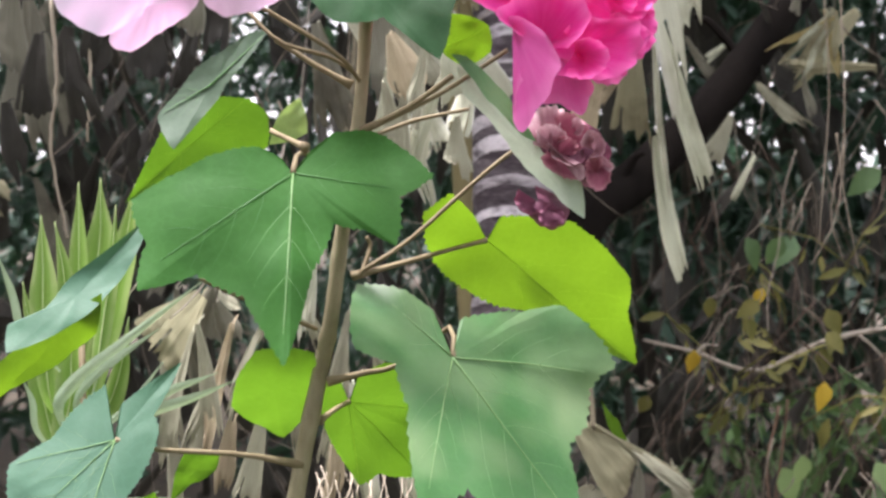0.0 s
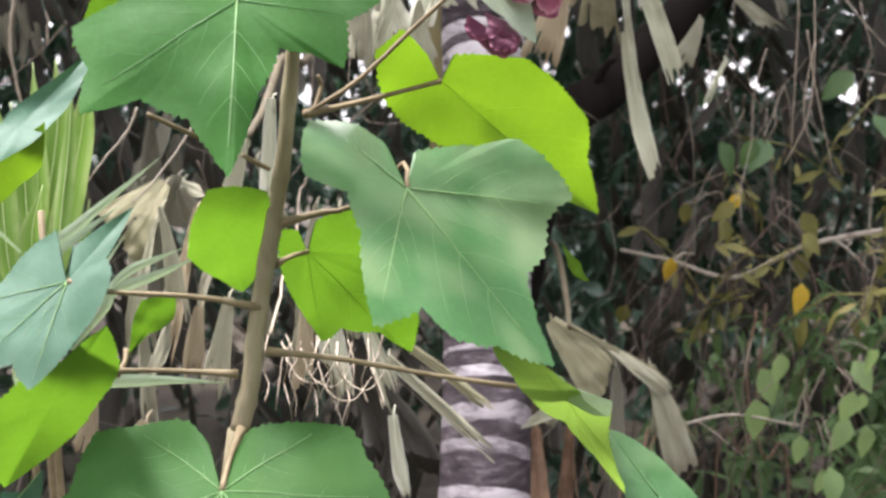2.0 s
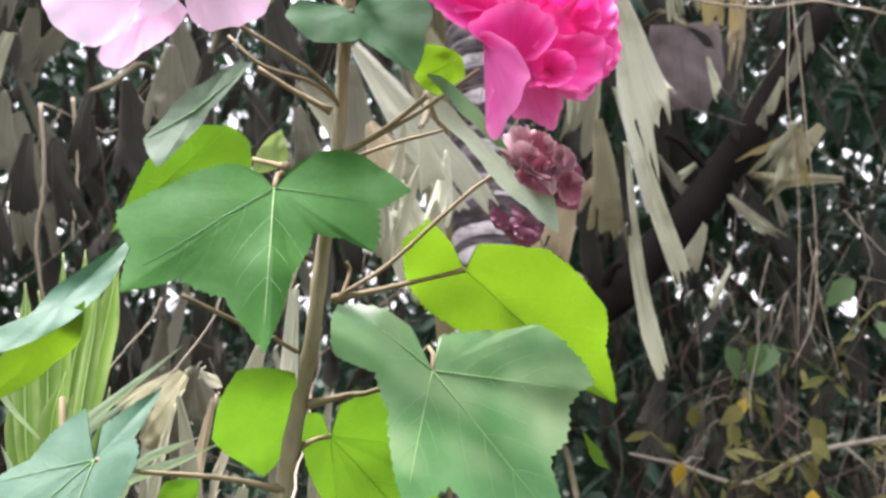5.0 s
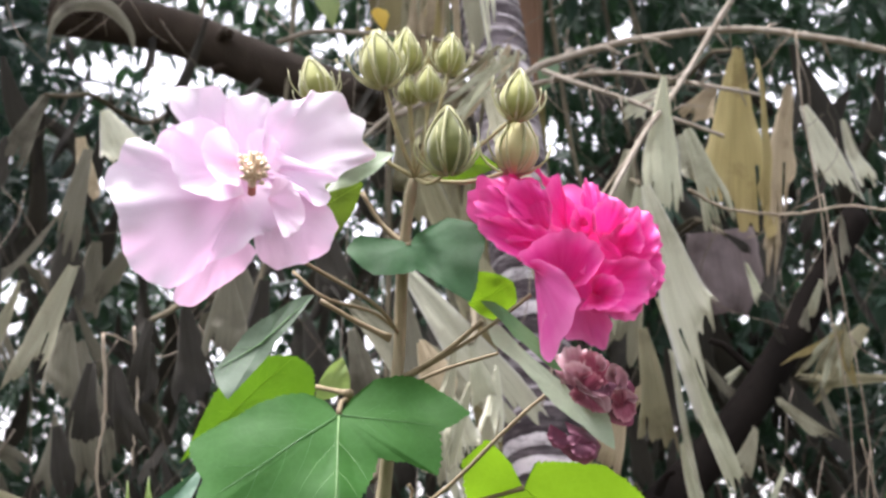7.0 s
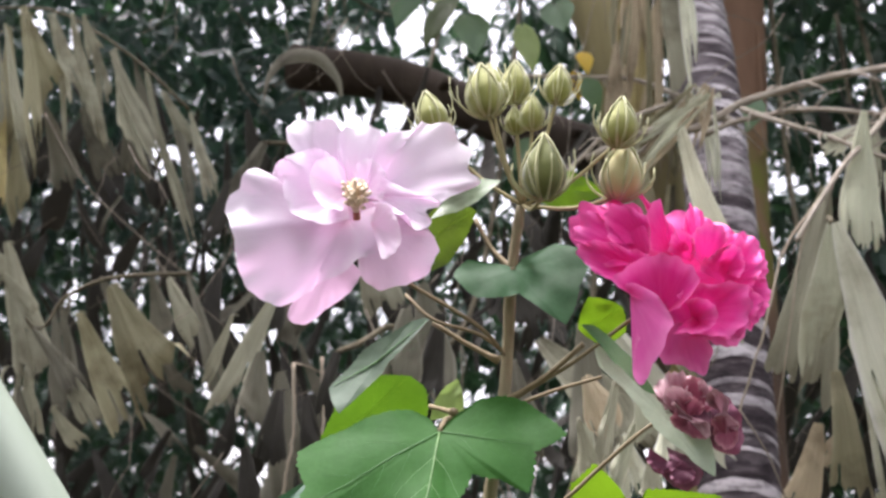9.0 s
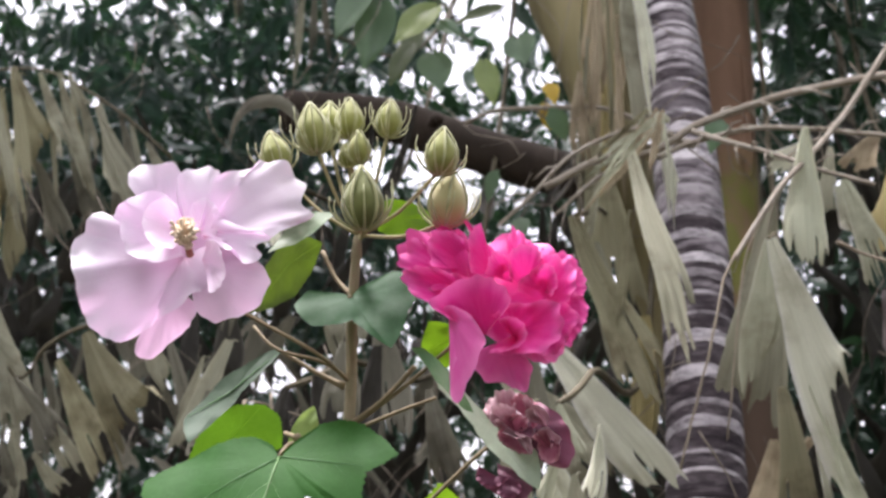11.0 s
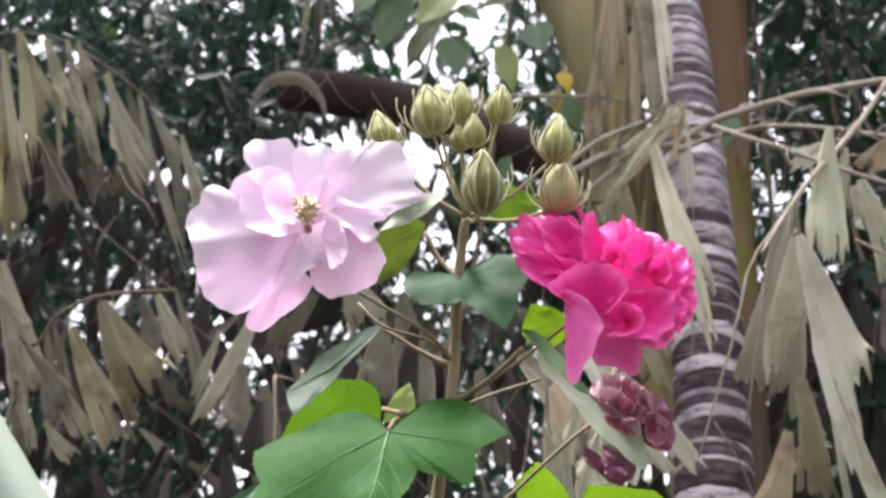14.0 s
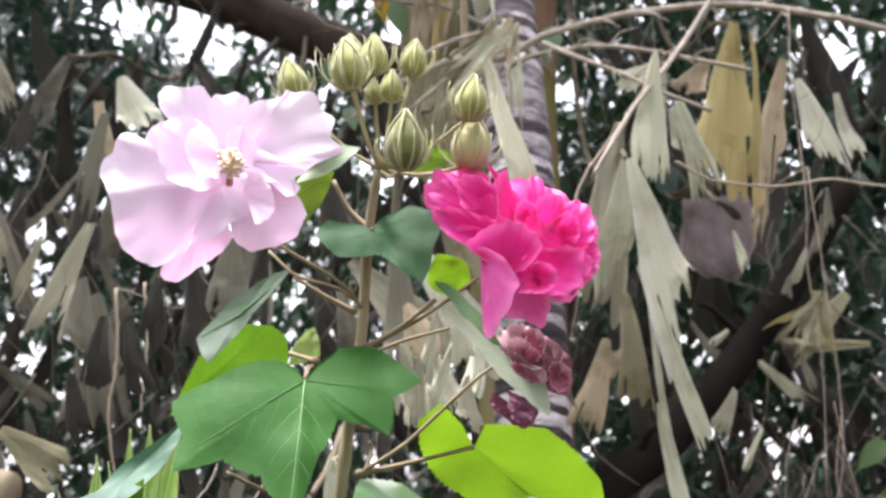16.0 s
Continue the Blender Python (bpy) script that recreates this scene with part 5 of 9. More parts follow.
cord(bunch, [(-0.052, 0.875, 1.386), (-0.058, 0.859, 1.38), (-0.06, 0.853, 1.369), (-0.062, 0.841, 1.356), (-0.064, 0.86, 1.343)], 0.0005105219339838733, 23, M['root'])
cord(bunch, [(-0.046, 0.875, 1.387), (-0.049, 0.871, 1.375), (-0.054, 0.843, 1.371), (-0.051, 0.843, 1.358), (-0.053, 0.852, 1.347)], 0.0004171244751128079, 24, M['root'])
cord(bunch, [(-0.039, 0.875, 1.386), (-0.034, 0.873, 1.372), (-0.04, 0.874, 1.361), (-0.037, 0.873, 1.35), (-0.036, 0.845, 1.341)], 0.00047656608192349576, 25, M['root'])
cord(bunch, [(-0.035, 0.875, 1.391), (-0.037, 0.847, 1.38), (-0.043, 0.84, 1.373), (-0.04, 0.845, 1.361), (-0.045, 0.851, 1.345)], 0.00048316673670297335, 26, M['root'])
cord(bunch, [(-0.032, 0.875, 1.392), (-0.037, 0.839, 1.384), (-0.042, 0.843, 1.372), (-0.036, 0.855, 1.361), (-0.033, 0.874, 1.346)], 0.0005911047852092169, 27, M['root'])
cord(bunch, [(-0.026, 0.875, 1.389), (-0.032, 0.843, 1.382), (-0.027, 0.854, 1.367), (-0.033, 0.843, 1.358), (-0.037, 0.87, 1.344)], 0.00045668070711199667, 28, M['root'])
cord(bunch, [(-0.021, 0.875, 1.385), (-0.022, 0.85, 1.373), (-0.016, 0.866, 1.357), (-0.015, 0.837, 1.351), (-0.017, 0.871, 1.33)], 0.0007698309486074912, 29, M['root'])
cord(bunch, [(-0.014, 0.875, 1.387), (-0.011, 0.867, 1.375), (-0.011, 0.862, 1.363), (-0.014, 0.873, 1.346), (-0.019, 0.873, 1.33)], 0.0006673407530524062, 30, M['root'])
cord(bunch, [(-0.011, 0.875, 1.385), (-0.016, 0.861, 1.372), (-0.022, 0.86, 1.363), (-0.021, 0.872, 1.346), (-0.024, 0.872, 1.338)], 0.0004052441108525068, 31, M['root'])
cord(bunch, [(-0, 0.875, 1.391), (0.003, 0.87, 1.377), (0.002, 0.841, 1.367), (0.006, 0.87, 1.351), (0.008, 0.855, 1.342)], 0.00041055738353427994, 32, M['root'])
cord(bunch, [(0, 0.875, 1.387), (-0.001, 0.859, 1.375), (-0.005, 0.865, 1.363), (-0.005, 0.868, 1.354), (-0.002, 0.856, 1.347)], 0.0005524632102410576, 33, M['root'])
cord(bunch, [(0.01, 0.875, 1.389), (0.007, 0.874, 1.377), (0.001, 0.859, 1.37), (0.005, 0.851, 1.36), (0.008, 0.836, 1.349)], 0.0007525299755952235, 34, M['root'])
cord(bunch, [(-0.057, 0.868, 1.385), (-0.05, 0.854, 1.368), (-0.035, 0.84, 1.365), (-0.022, 0.861, 1.376)], 0.0005, 60, M['root'])
cord(bunch, [(-0.046, 0.868, 1.383), (-0.039, 0.854, 1.366), (-0.024, 0.84, 1.362), (-0.01, 0.861, 1.374)], 0.0005, 61, M['root'])
cord(bunch, [(-0.035, 0.868, 1.373), (-0.028, 0.854, 1.355), (-0.013, 0.84, 1.352), (0.001, 0.861, 1.363)], 0.0005, 62, M['root'])
cord(bunch, [(-0.023, 0.868, 1.38), (-0.016, 0.854, 1.363), (-0.002, 0.84, 1.359), (0.013, 0.861, 1.371)], 0.0005, 63, M['root'])
bunch = root_bunch('thin brown hanging dry roots beside the trunk', True)
cord(bunch, [(0.365, 1.4, 1.195), (0.346, 1.386, 1.152), (0.33, 1.379, 1.08), (0.337, 1.379, 0.997)], 0.0012724434002076997, 40, M['root_brown'])
cord(bunch, [(0.325, 1.4, 1.142), (0.309, 1.386, 1.099), (0.303, 1.379, 1.081), (0.308, 1.379, 0.999)], 0.0014351573606196212, 41, M['root_brown'])
cord(bunch, [(0.302, 1.4, 1.174), (0.31, 1.386, 1.13), (0.332, 1.379, 1.079), (0.325, 1.379, 0.998)], 0.0017433369234089158, 42, M['root_brown'])
cord(bunch, [(0.375, 1.4, 1.161), (0.366, 1.386, 1.117), (0.355, 1.379, 1.078), (0.368, 1.379, 0.996)], 0.0014137321744911256, 43, M['root_brown'])
cord(bunch, [(0.378, 1.4, 1.185), (0.366, 1.386, 1.141), (0.351, 1.379, 1.079), (0.349, 1.379, 0.997)], 0.0010547343237464564, 44, M['root_brown'])
cord(bunch, [(0.348, 1.4, 1.181), (0.335, 1.386, 1.138), (0.326, 1.379, 1.08), (0.327, 1.379, 0.998)], 0.0017899244858647074, 45, M['root_brown'])
cord(bunch, [(0.259, 1.4, 1.144), (0.261, 1.386, 1.101), (0.261, 1.379, 1.082), (0.267, 1.379, 1.001)], 0.0010028139351663545, 46, M['root_brown'])
cord(bunch, [(0.272, 1.4, 1.141), (0.282, 1.386, 1.098), (0.287, 1.379, 1.081), (0.286, 1.379, 1)], 0.0009254885067354609, 47, M['root_brown'])
# withered palm leaflets that hang one by one
frond = palm_frond('withered palm frond of yellow-brown and grey leaflets among dry branches', [(0.494, 1.575, 2.203), (0.514, 1.725, 2.263), (0.574, 2.375, 2.553), (0.644, 3.175, 3.9)])
leaflet(frond, (0.329, 1.379, 2.081), (0.313, 1.379, 1.907), 0.0083, 0.0640, 1, M['dry_green'], '', 10)
leaflet(frond, (0.494, 1.575, 2.203), (0.471, 1.575, 1.93), 0.0126, 0.1183, 2, M['dry_yellow'], '', 0, ragged=0.2, skew=0.5)
leaflet(frond, (0.507, 1.54, 2.172), (0.494, 1.54, 1.934), 0.0124, 0.0386, 3, M['dry_yellow'], '', 50)
leaflet(frond, (0.562, 1.575, 2.147), (0.533, 1.575, 1.943), 0.0126, 0.0631, 4, M['dry_tan'], '', 15)
leaflet(frond, (0.527, 1.575, 1.98), (0.508, 1.575, 1.864), 0.0126, 0.0268, 5, M['dry_tan'], '', 0, ragged=0.6)
leaflet(frond, (0.336, 1.435, 2.084), (0.274, 1.435, 2.04), 0.0072, 0.0433, 6, M['dry_silver'], '', 0, ragged=0.5)
leaflet(frond, (0.378, 1.47, 2.045), (0.418, 1.47, 1.9), 0.0118, 0.0473, 7, M['dry_green'], '', 0, ragged=0.5)
leaflet(frond, (0.373, 1.484, 2.042), (0.4, 1.484, 1.962), 0.0119, 0.0522, 8, M['dry_silver'], '', 0, ragged=0.6)
leaflet(frond, (0.594, 1.61, 2.129), (0.641, 1.61, 1.995), 0.0129, 0.0644, 9, M['dry_silver'], '', 0, skew=0.6)
leaflet(frond, (0.667, 1.645, 2.12), (0.698, 1.645, 2.009), 0.0115, 0.0362, 10, M['dry_silver'], '', 20)
leaflet(frond, (0.429, 1.505, 2.115), (0.395, 1.505, 2.065), 0.0121, 0.0453, 11, M['dry_tan'], '', 0)
frond = palm_frond('withered palm frond with large silvery torn leaflets hanging', [(0.269, 1.309, 1.92), (0.289, 1.459, 1.98), (0.349, 2.109, 2.27), (0.419, 2.909, 3.9)])
leaflet(frond, (0.269, 1.309, 1.92), (0.241, 1.309, 1.749), 0.0106, 0.0596, 12, M['dry_green'], '', 0, ragged=0.25, skew=-0.5)
leaflet(frond, (0.272, 1.288, 1.914), (0.326, 1.288, 1.674), 0.0104, 0.0783, 13, M['dry_silver'], 'large silvery-green dried palm leaflet', 0, ragged=0.3, skew=-0.7, curl=0.15)
leaflet(frond, (0.281, 1.316, 1.79), (0.357, 1.316, 1.572), 0.0106, 0.0266, 14, M['dry_green'], '', 10, ragged=0.12)
leaflet(frond, (0.273, 1.365, 1.765), (0.285, 1.365, 1.614), 0.0110, 0.0427, 15, M['dry_olive'], '', 0, ragged=0.2)
leaflet(frond, (0.299, 1.344, 1.734), (0.322, 1.344, 1.56), 0.0054, 0.0109, 16, M['dry_silver'], '', 0)
leaflet(frond, (0.313, 1.365, 1.633), (0.348, 1.365, 1.467), 0.0100, 0.0300, 17, M['dry_green'], '', 8, point=0.5, sag=0.08, ragged=0.1)
leaflet(frond, (0.228, 1.370, 1.315), (0.291, 1.360, 1.235), 0.0151, 0.0606, 430, M['dry_olive'], '', 5, ragged=0.12, point=0.2)
leaflet(frond, (0.342, 1.370, 1.260), (0.384, 1.360, 1.126), 0.0108, 0.0431, 431, M['dry_grey'], '', -8, ragged=0.12, point=0.2)
leaflet(frond, (0.290, 1.370, 1.285), (0.366, 1.360, 1.226), 0.0057, 0.0229, 432, M['dry_grey'], '', 9, ragged=0.12, point=0.2)
leaflet(frond, (0.244, 1.370, 1.234), (0.216, 1.360, 1.198), 0.0067, 0.0269, 433, M['dry_grey'], '', -4, ragged=0.12, point=0.2)
leaflet(frond, (0.303, 1.370, 1.258), (0.292, 1.360, 1.117), 0.0084, 0.0337, 434, M['dry_dim'], '', 13, ragged=0.12, point=0.2)
leaflet(frond, (0.121, 1.620, 2.523), (0.149, 1.620, 2.204), 0.0066, 0.0331, 460, M['dry_silver'], '', -14, point=0.6)
leaflet(frond, (0.164, 1.500, 2.167), (0.167, 1.500, 2.005), 0.0022, 0.0111, 461, M['dry_silver'], '', 10, point=0.9)
leaflet(frond, (0.072, 1.660, 2.452), (0.056, 1.660, 2.204), 0.0040, 0.0200, 462, M['dry_tan'], '', 20, point=0.5)
leaflet(frond, (0.090, 1.660, 2.470), (0.087, 1.660, 2.174), 0.0031, 0.0154, 463, M['dry_olive'], '', -20, point=0.7)
leaflet(frond, (0.056, 1.680, 2.385), (0.034, 1.680, 2.141), 0.0028, 0.0140, 464, M['dry_grey'], '', 12, point=0.7)
leaflet(frond, (0.103, 1.640, 2.398), (0.104, 1.640, 2.085), 0.0034, 0.0168, 465, M['dry_tan'], '', -8, point=0.8)
leaflet(frond, (0.074, 1.600, 2.176), (0.046, 1.600, 1.990), 0.0030, 0.0149, 466, M['dry_grey'], '', 16, point=0.7)
leaflet(frond, (0.109, 1.580, 2.062), (0.085, 1.580, 1.887), 0.0035, 0.0176, 467, M['dry_olive'], '', -18, point=0.7)
frond = palm_frond('shrivelled tan palm frond in the shade', [(0.519, 1.82, 1.999), (0.539, 1.97, 2.059), (0.599, 2.62, 2.349), (0.669, 3.42, 3.9)])
leaflet(frond, (0.271, 1.47, 1.722), (0.234, 1.47, 1.592), 0.0118, 0.0517, 18, M['dry_tan'], '', 10)
leaflet(frond, (0.311, 1.47, 1.723), (0.254, 1.47, 1.664), 0.0103, 0.0222, 19, M['dry_tan'], '', 0)
leaflet(frond, (0.648, 1.61, 1.806), (0.559, 1.61, 1.708), 0.0129, 0.0483, 20, M['dry_olive'], '', 0)
leaflet(frond, (0.676, 1.61, 1.733), (0.536, 1.61, 1.732), 0.0081, 0.0242, 21, M['dry_olive'], '', 0)
leaflet(frond, (0.514, 1.61, 1.708), (0.588, 1.61, 1.645), 0.0081, 0.0242, 22, M['dry_grey'], '', 0)
leaflet(frond, (0.455, 1.54, 1.663), (0.429, 1.54, 1.602), 0.0077, 0.0309, 23, M['dry_grey'], '', 0)
leaflet(frond, (0.519, 1.82, 1.999), (0.534, 1.82, 1.858), 0.1086, 0.1358, 24, M['dry_purple'], 'dark purplish dead leaf sheath', 0, ragged=0.1, curl=0.6)
frond = palm_frond('large pale dried palm frond hanging behind the shrub', [(0.036, 1.575, 2.059), (0.056, 1.725, 2.119), (0.116, 2.375, 2.409), (0.186, 3.175, 3.9)])
leaflet(frond, (0.001, 1.4, 1.853), (0.14, 1.4, 1.656), 0.0116, 0.0727, 25, M['dry_silver'], 'large pale dried palm leaflet with torn edges', 0, ragged=0.15)
leaflet(frond, (-0.062, 1.47, 1.823), (0.086, 1.47, 1.673), 0.0122, 0.0915, 26, M['dry_grey'], '', 0)
leaflet(frond, (0.036, 1.575, 2.059), (0.136, 1.575, 1.78), 0.0131, 0.0735, 27, M['dry_olive'], '', 15, ragged=0.3)
leaflet(frond, (0.06, 1.61, 2.028), (0.093, 1.61, 1.826), 0.0133, 0.0501, 28, M['dry_grey'], '', 0)
frond = palm_frond('withered palm frond clinging to the ringed trunk', [(0.089, 1.855, 2.595), (0.109, 2.005, 2.655), (0.169, 2.655, 2.945), (0.239, 3.455, 3.9)])
leaflet(frond, (0.115, 1.645, 2.488), (0.131, 1.645, 2.223), 0.0136, 0.0375, 29, M['dry_grey'], '', 0, ragged=0.1)
leaflet(frond, (0.117, 1.47, 2.102), (0.183, 1.365, 1.789), 0.0122, 0.0473, 30, M['dry_grey'], 'long grey dried palm leaflet lying along the trunk', 0, ragged=0.3)
leaflet(frond, (0.156, 1.575, 2.203), (0.171, 1.575, 2.05), 0.0098, 0.0212, 31, M['dry_silver'], '', 0)
leaflet(frond, (0.041, 1.68, 2.328), (0.035, 1.68, 2.178), 0.0052, 0.0383, 32, M['dry_tan'], 'small dry tan leaf', 0)
leaflet(frond, (0.113, 1.82, 2.464), (0.048, 1.82, 2.234), 0.0151, 0.0659, 33, M['dry_tan'], '', 0)
leaflet(frond, (0.089, 1.855, 2.595), (0.063, 1.855, 2.339), 0.0154, 0.0768, 34, M['dry_olive'], '', 20)
leaflet(frond, (0.066, 1.82, 2.233), (0.072, 1.82, 1.977), 0.0151, 0.1036, 35, M['dry_olive'], '', 0)
leaflet(frond, (0.117, 1.75, 1.956), (0.11, 1.75, 1.741), 0.0145, 0.0544, 36, M['dry_yellow'], '', 0)
leaflet(frond, (0.377, 1.54, 2.118), (0.36, 1.54, 2.016), 0.0064, 0.0319, 37, M['dry_grey'], '', 0)
leaflet(frond, (0.286, 1.4, 1.993), (0.232, 1.4, 1.724), 0.0116, 0.0872, 38, M['dry_grey'], '', 0)
frond = palm_frond('tuft of narrow dry tan leaf strips drooping about the trunk', [(0.104, 1.817, 2.602), (0.124, 1.967, 2.662), (0.184, 2.617, 2.952), (0.254, 3.417, 3.9)])
leaflet(frond, (0.152, 1.436, 2.133), (0.062, 1.436, 2.004), 0.0037, 0.0086, 39, M['dry_green'], '', -25.151121169019937, sag=0.12, point=0.9, ragged=0.1)
leaflet(frond, (0.154, 1.533, 2.167), (0.046, 1.533, 2.088), 0.0040, 0.0088, 40, M['dry_green'], '', -4.644799162228189, sag=0.12, point=0.9, ragged=0.1)
leaflet(frond, (0.141, 1.574, 2.21), (0.052, 1.574, 2.053), 0.0041, 0.0062, 41, M['dry_green'], '', -6.980109308841108, sag=0.12, point=0.9, ragged=0.1)
leaflet(frond, (0.162, 1.537, 2.189), (0.073, 1.537, 2.058), 0.0040, 0.0086, 42, M['dry_tan'], '', 16.354814291030266, sag=0.12, point=0.9, ragged=0.1)
leaflet(frond, (0.167, 1.534, 2.175), (0.082, 1.534, 2.119), 0.0040, 0.0056, 43, M['dry_olive'], '', -26.71263863333492, sag=0.12, point=0.9, ragged=0.1)
leaflet(frond, (0.148, 1.562, 2.185), (0.042, 1.562, 2.095), 0.0040, 0.0065, 44, M['dry_green'], '', -29.767522608682913, sag=0.12, point=0.9, ragged=0.1)
leaflet(frond, (0.162, 1.56, 2.196), (0.138, 1.56, 2.096), 0.0040, 0.0066, 45, M['dry_tan'], '', 0.04820335723603719, sag=0.12, point=0.9, ragged=0.1)
leaflet(frond, (0.155, 1.462, 2.138), (0.069, 1.462, 2.088), 0.0038, 0.0105, 46, M['dry_green'], '', 4.788009142290292, sag=0.12, point=0.9, ragged=0.1)
leaflet(frond, (0.141, 1.513, 2.159), (0.152, 1.513, 2.103), 0.0039, 0.0098, 47, M['dry_tan'], '', 14.708984465141839, sag=0.12, point=0.9, ragged=0.1)
leaflet(frond, (0.16, 1.491, 2.149), (0.047, 1.491, 2.025), 0.0039, 0.0117, 48, M['dry_tan'], '', 6.667646842410278, sag=0.12, point=0.9, ragged=0.1)
leaflet(frond, (0.136, 1.543, 2.183), (0.117, 1.543, 2.066), 0.0040, 0.0062, 49, M['dry_olive'], '', -23.402045280917264, sag=0.12, point=0.9, ragged=0.1)
leaflet(frond, (0.166, 1.568, 2.192), (0.064, 1.568, 2.118), 0.0041, 0.0111, 50, M['dry_olive'], '', 17.962191227561277, sag=0.12, point=0.9, ragged=0.1)
leaflet(frond, (0.147, 1.48, 2.151), (0.069, 1.48, 2.059), 0.0038, 0.0060, 51, M['dry_green'], '', -12.906783922134597, sag=0.12, point=0.9, ragged=0.1)
leaflet(frond, (0.154, 1.495, 2.173), (0.086, 1.495, 2.053), 0.0039, 0.0078, 52, M['dry_tan'], '', 3.9615877289846892, sag=0.12, point=0.9, ragged=0.1)
leaflet(frond, (0.137, 1.506, 2.155), (0.053, 1.506, 2.04), 0.0039, 0.0122, 53, M['dry_green'], '', -7.838401285200238, sag=0.12, point=0.9, ragged=0.1)
leaflet(frond, (0.159, 1.442, 2.143), (0.139, 1.442, 2.056), 0.0037, 0.0118, 54, M['dry_tan'], '', -14.222354763812186, sag=0.12, point=0.9, ragged=0.1)
leaflet(frond, (0.142, 1.498, 2.173), (0.062, 1.498, 2.105), 0.0039, 0.0109, 55, M['dry_olive'], '', 6.692920631823206, sag=0.12, point=0.9, ragged=0.1)
leaflet(frond, (0.168, 1.454, 2.141), (0.062, 1.454, 2.039), 0.0038, 0.0059, 56, M['dry_green'], '', -12.239379422669934, sag=0.12, point=0.9, ragged=0.1)
leaflet(frond, (0.139, 1.546, 2.182), (0.056, 1.546, 2.074), 0.0040, 0.0099, 57, M['dry_tan'], '', 9.791299722552218, sag=0.12, point=0.9, ragged=0.1)
leaflet(frond, (0.144, 1.564, 2.182), (0.11, 1.564, 2.098), 0.0041, 0.0077, 58, M['dry_tan'], '', -19.600278676266424, sag=0.12, point=0.9, ragged=0.1)
leaflet(frond, (0.096, 1.682, 2.502), (0.107, 1.682, 2.319), 0.0052, 0.0112, 59, M['dry_olive'], '', 5.491392266412959, point=0.8)
leaflet(frond, (0.089, 1.717, 2.524), (0.085, 1.717, 2.285), 0.0053, 0.0098, 60, M['dry_tan'], '', 4.861008521834258, point=0.8)
leaflet(frond, (0.086, 1.77, 2.466), (0.07, 1.77, 2.237), 0.0055, 0.0208, 61, M['dry_yellow'], '', -26.140836004200338, point=0.8)
leaflet(frond, (0.067, 1.688, 2.496), (0.042, 1.688, 2.277), 0.0052, 0.0212, 62, M['dry_tan'], '', 10.727577031963115, point=0.8)
leaflet(frond, (0.044, 1.815, 2.545), (0.038, 1.815, 2.329), 0.0056, 0.0180, 63, M['dry_olive'], '', 22.550963421064225, point=0.8)
leaflet(frond, (0.046, 1.737, 2.413), (0.047, 1.737, 2.167), 0.0054, 0.0100, 64, M['dry_tan'], '', -27.953343715615887, point=0.8)
leaflet(frond, (0.102, 1.757, 2.546), (0.071, 1.757, 2.299), 0.0055, 0.0160, 65, M['dry_tan'], '', -9.97023936304436, point=0.8)
leaflet(frond, (0.104, 1.817, 2.602), (0.121, 1.817, 2.346), 0.0056, 0.0242, 66, M['dry_tan'], '', -23.625881868889024, point=0.8)
leaflet(frond, (0.073, 1.711, 2.485), (0.085, 1.711, 2.306), 0.0053, 0.0104, 67, M['dry_tan'], '', -25.521987704278146, point=0.8)
leaflet(frond, (0.094, 1.768, 2.554), (0.07, 1.768, 2.396), 0.0055, 0.0121, 68, M['dry_tan'], '', -15.830810216603483, point=0.8)
leaflet(frond, (0.058, 1.812, 2.471), (0.038, 1.812, 2.251), 0.0056, 0.0097, 69, M['dry_tan'], '', 1.1666754484043729, point=0.8)
leaflet(frond, (0.067, 1.802, 2.37), (0.062, 1.802, 2.174), 0.0056, 0.0189, 70, M['dry_yellow'], '', -22.06619949632195, point=0.8)
leaflet(frond, (0.05, 1.736, 2.514), (0.036, 1.736, 2.218), 0.0054, 0.0091, 71, M['dry_yellow'], '', 28.05230402610227, point=0.8)
frond = palm_frond('dried silvery palm frond behind the flower stem', [(-0.589, 2.24, 2.762), (-0.569, 2.39, 2.822), (-0.509, 3.04, 3.112), (-0.439, 3.84, 3.9)])
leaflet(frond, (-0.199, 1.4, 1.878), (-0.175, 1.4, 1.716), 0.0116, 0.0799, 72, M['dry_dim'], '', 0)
leaflet(frond, (-0.286, 1.47, 1.932), (-0.253, 1.47, 1.854), 0.0122, 0.0686, 73, M['dry_grey'], 'curled pale tan dry leaf', 0, curl=0.9)
leaflet(frond, (-0.363, 1.33, 1.839), (-0.417, 1.33, 1.705), 0.0111, 0.0414, 74, M['dry_grey'], '', 0)
leaflet(frond, (-0.354, 1.4, 1.885), (-0.371, 1.4, 1.799), 0.0116, 0.0436, 75, M['dry_dim'], '', 0)
leaflet(frond, (-0.309, 1.4, 1.883), (-0.357, 1.4, 1.813), 0.0116, 0.0291, 76, M['dry_dim'], '', 30)
arch_v, arch_f, arch_uv = strap_leaf([Vector((-0.337, 1.500, 2.170)), Vector((-0.346, 1.500, 2.200)), Vector((-0.376, 1.500, 2.231)), Vector((-0.416, 1.500, 2.233)), Vector((-0.441, 1.500, 2.207)), Vector((-0.447, 1.500, 2.158))], 0.017, 7, 0.35, 20)
mesh_ob('leaflet', arch_v, arch_f, M['dry_dim'], frond, 'arched grey leaflet', arch_uv)
leaflet(frond, (-0.489, 1.970, 2.765), (-0.519, 1.970, 2.469), 0.0051, 0.0203, 78, M['dry_grey'], '', 12, point=0.8)
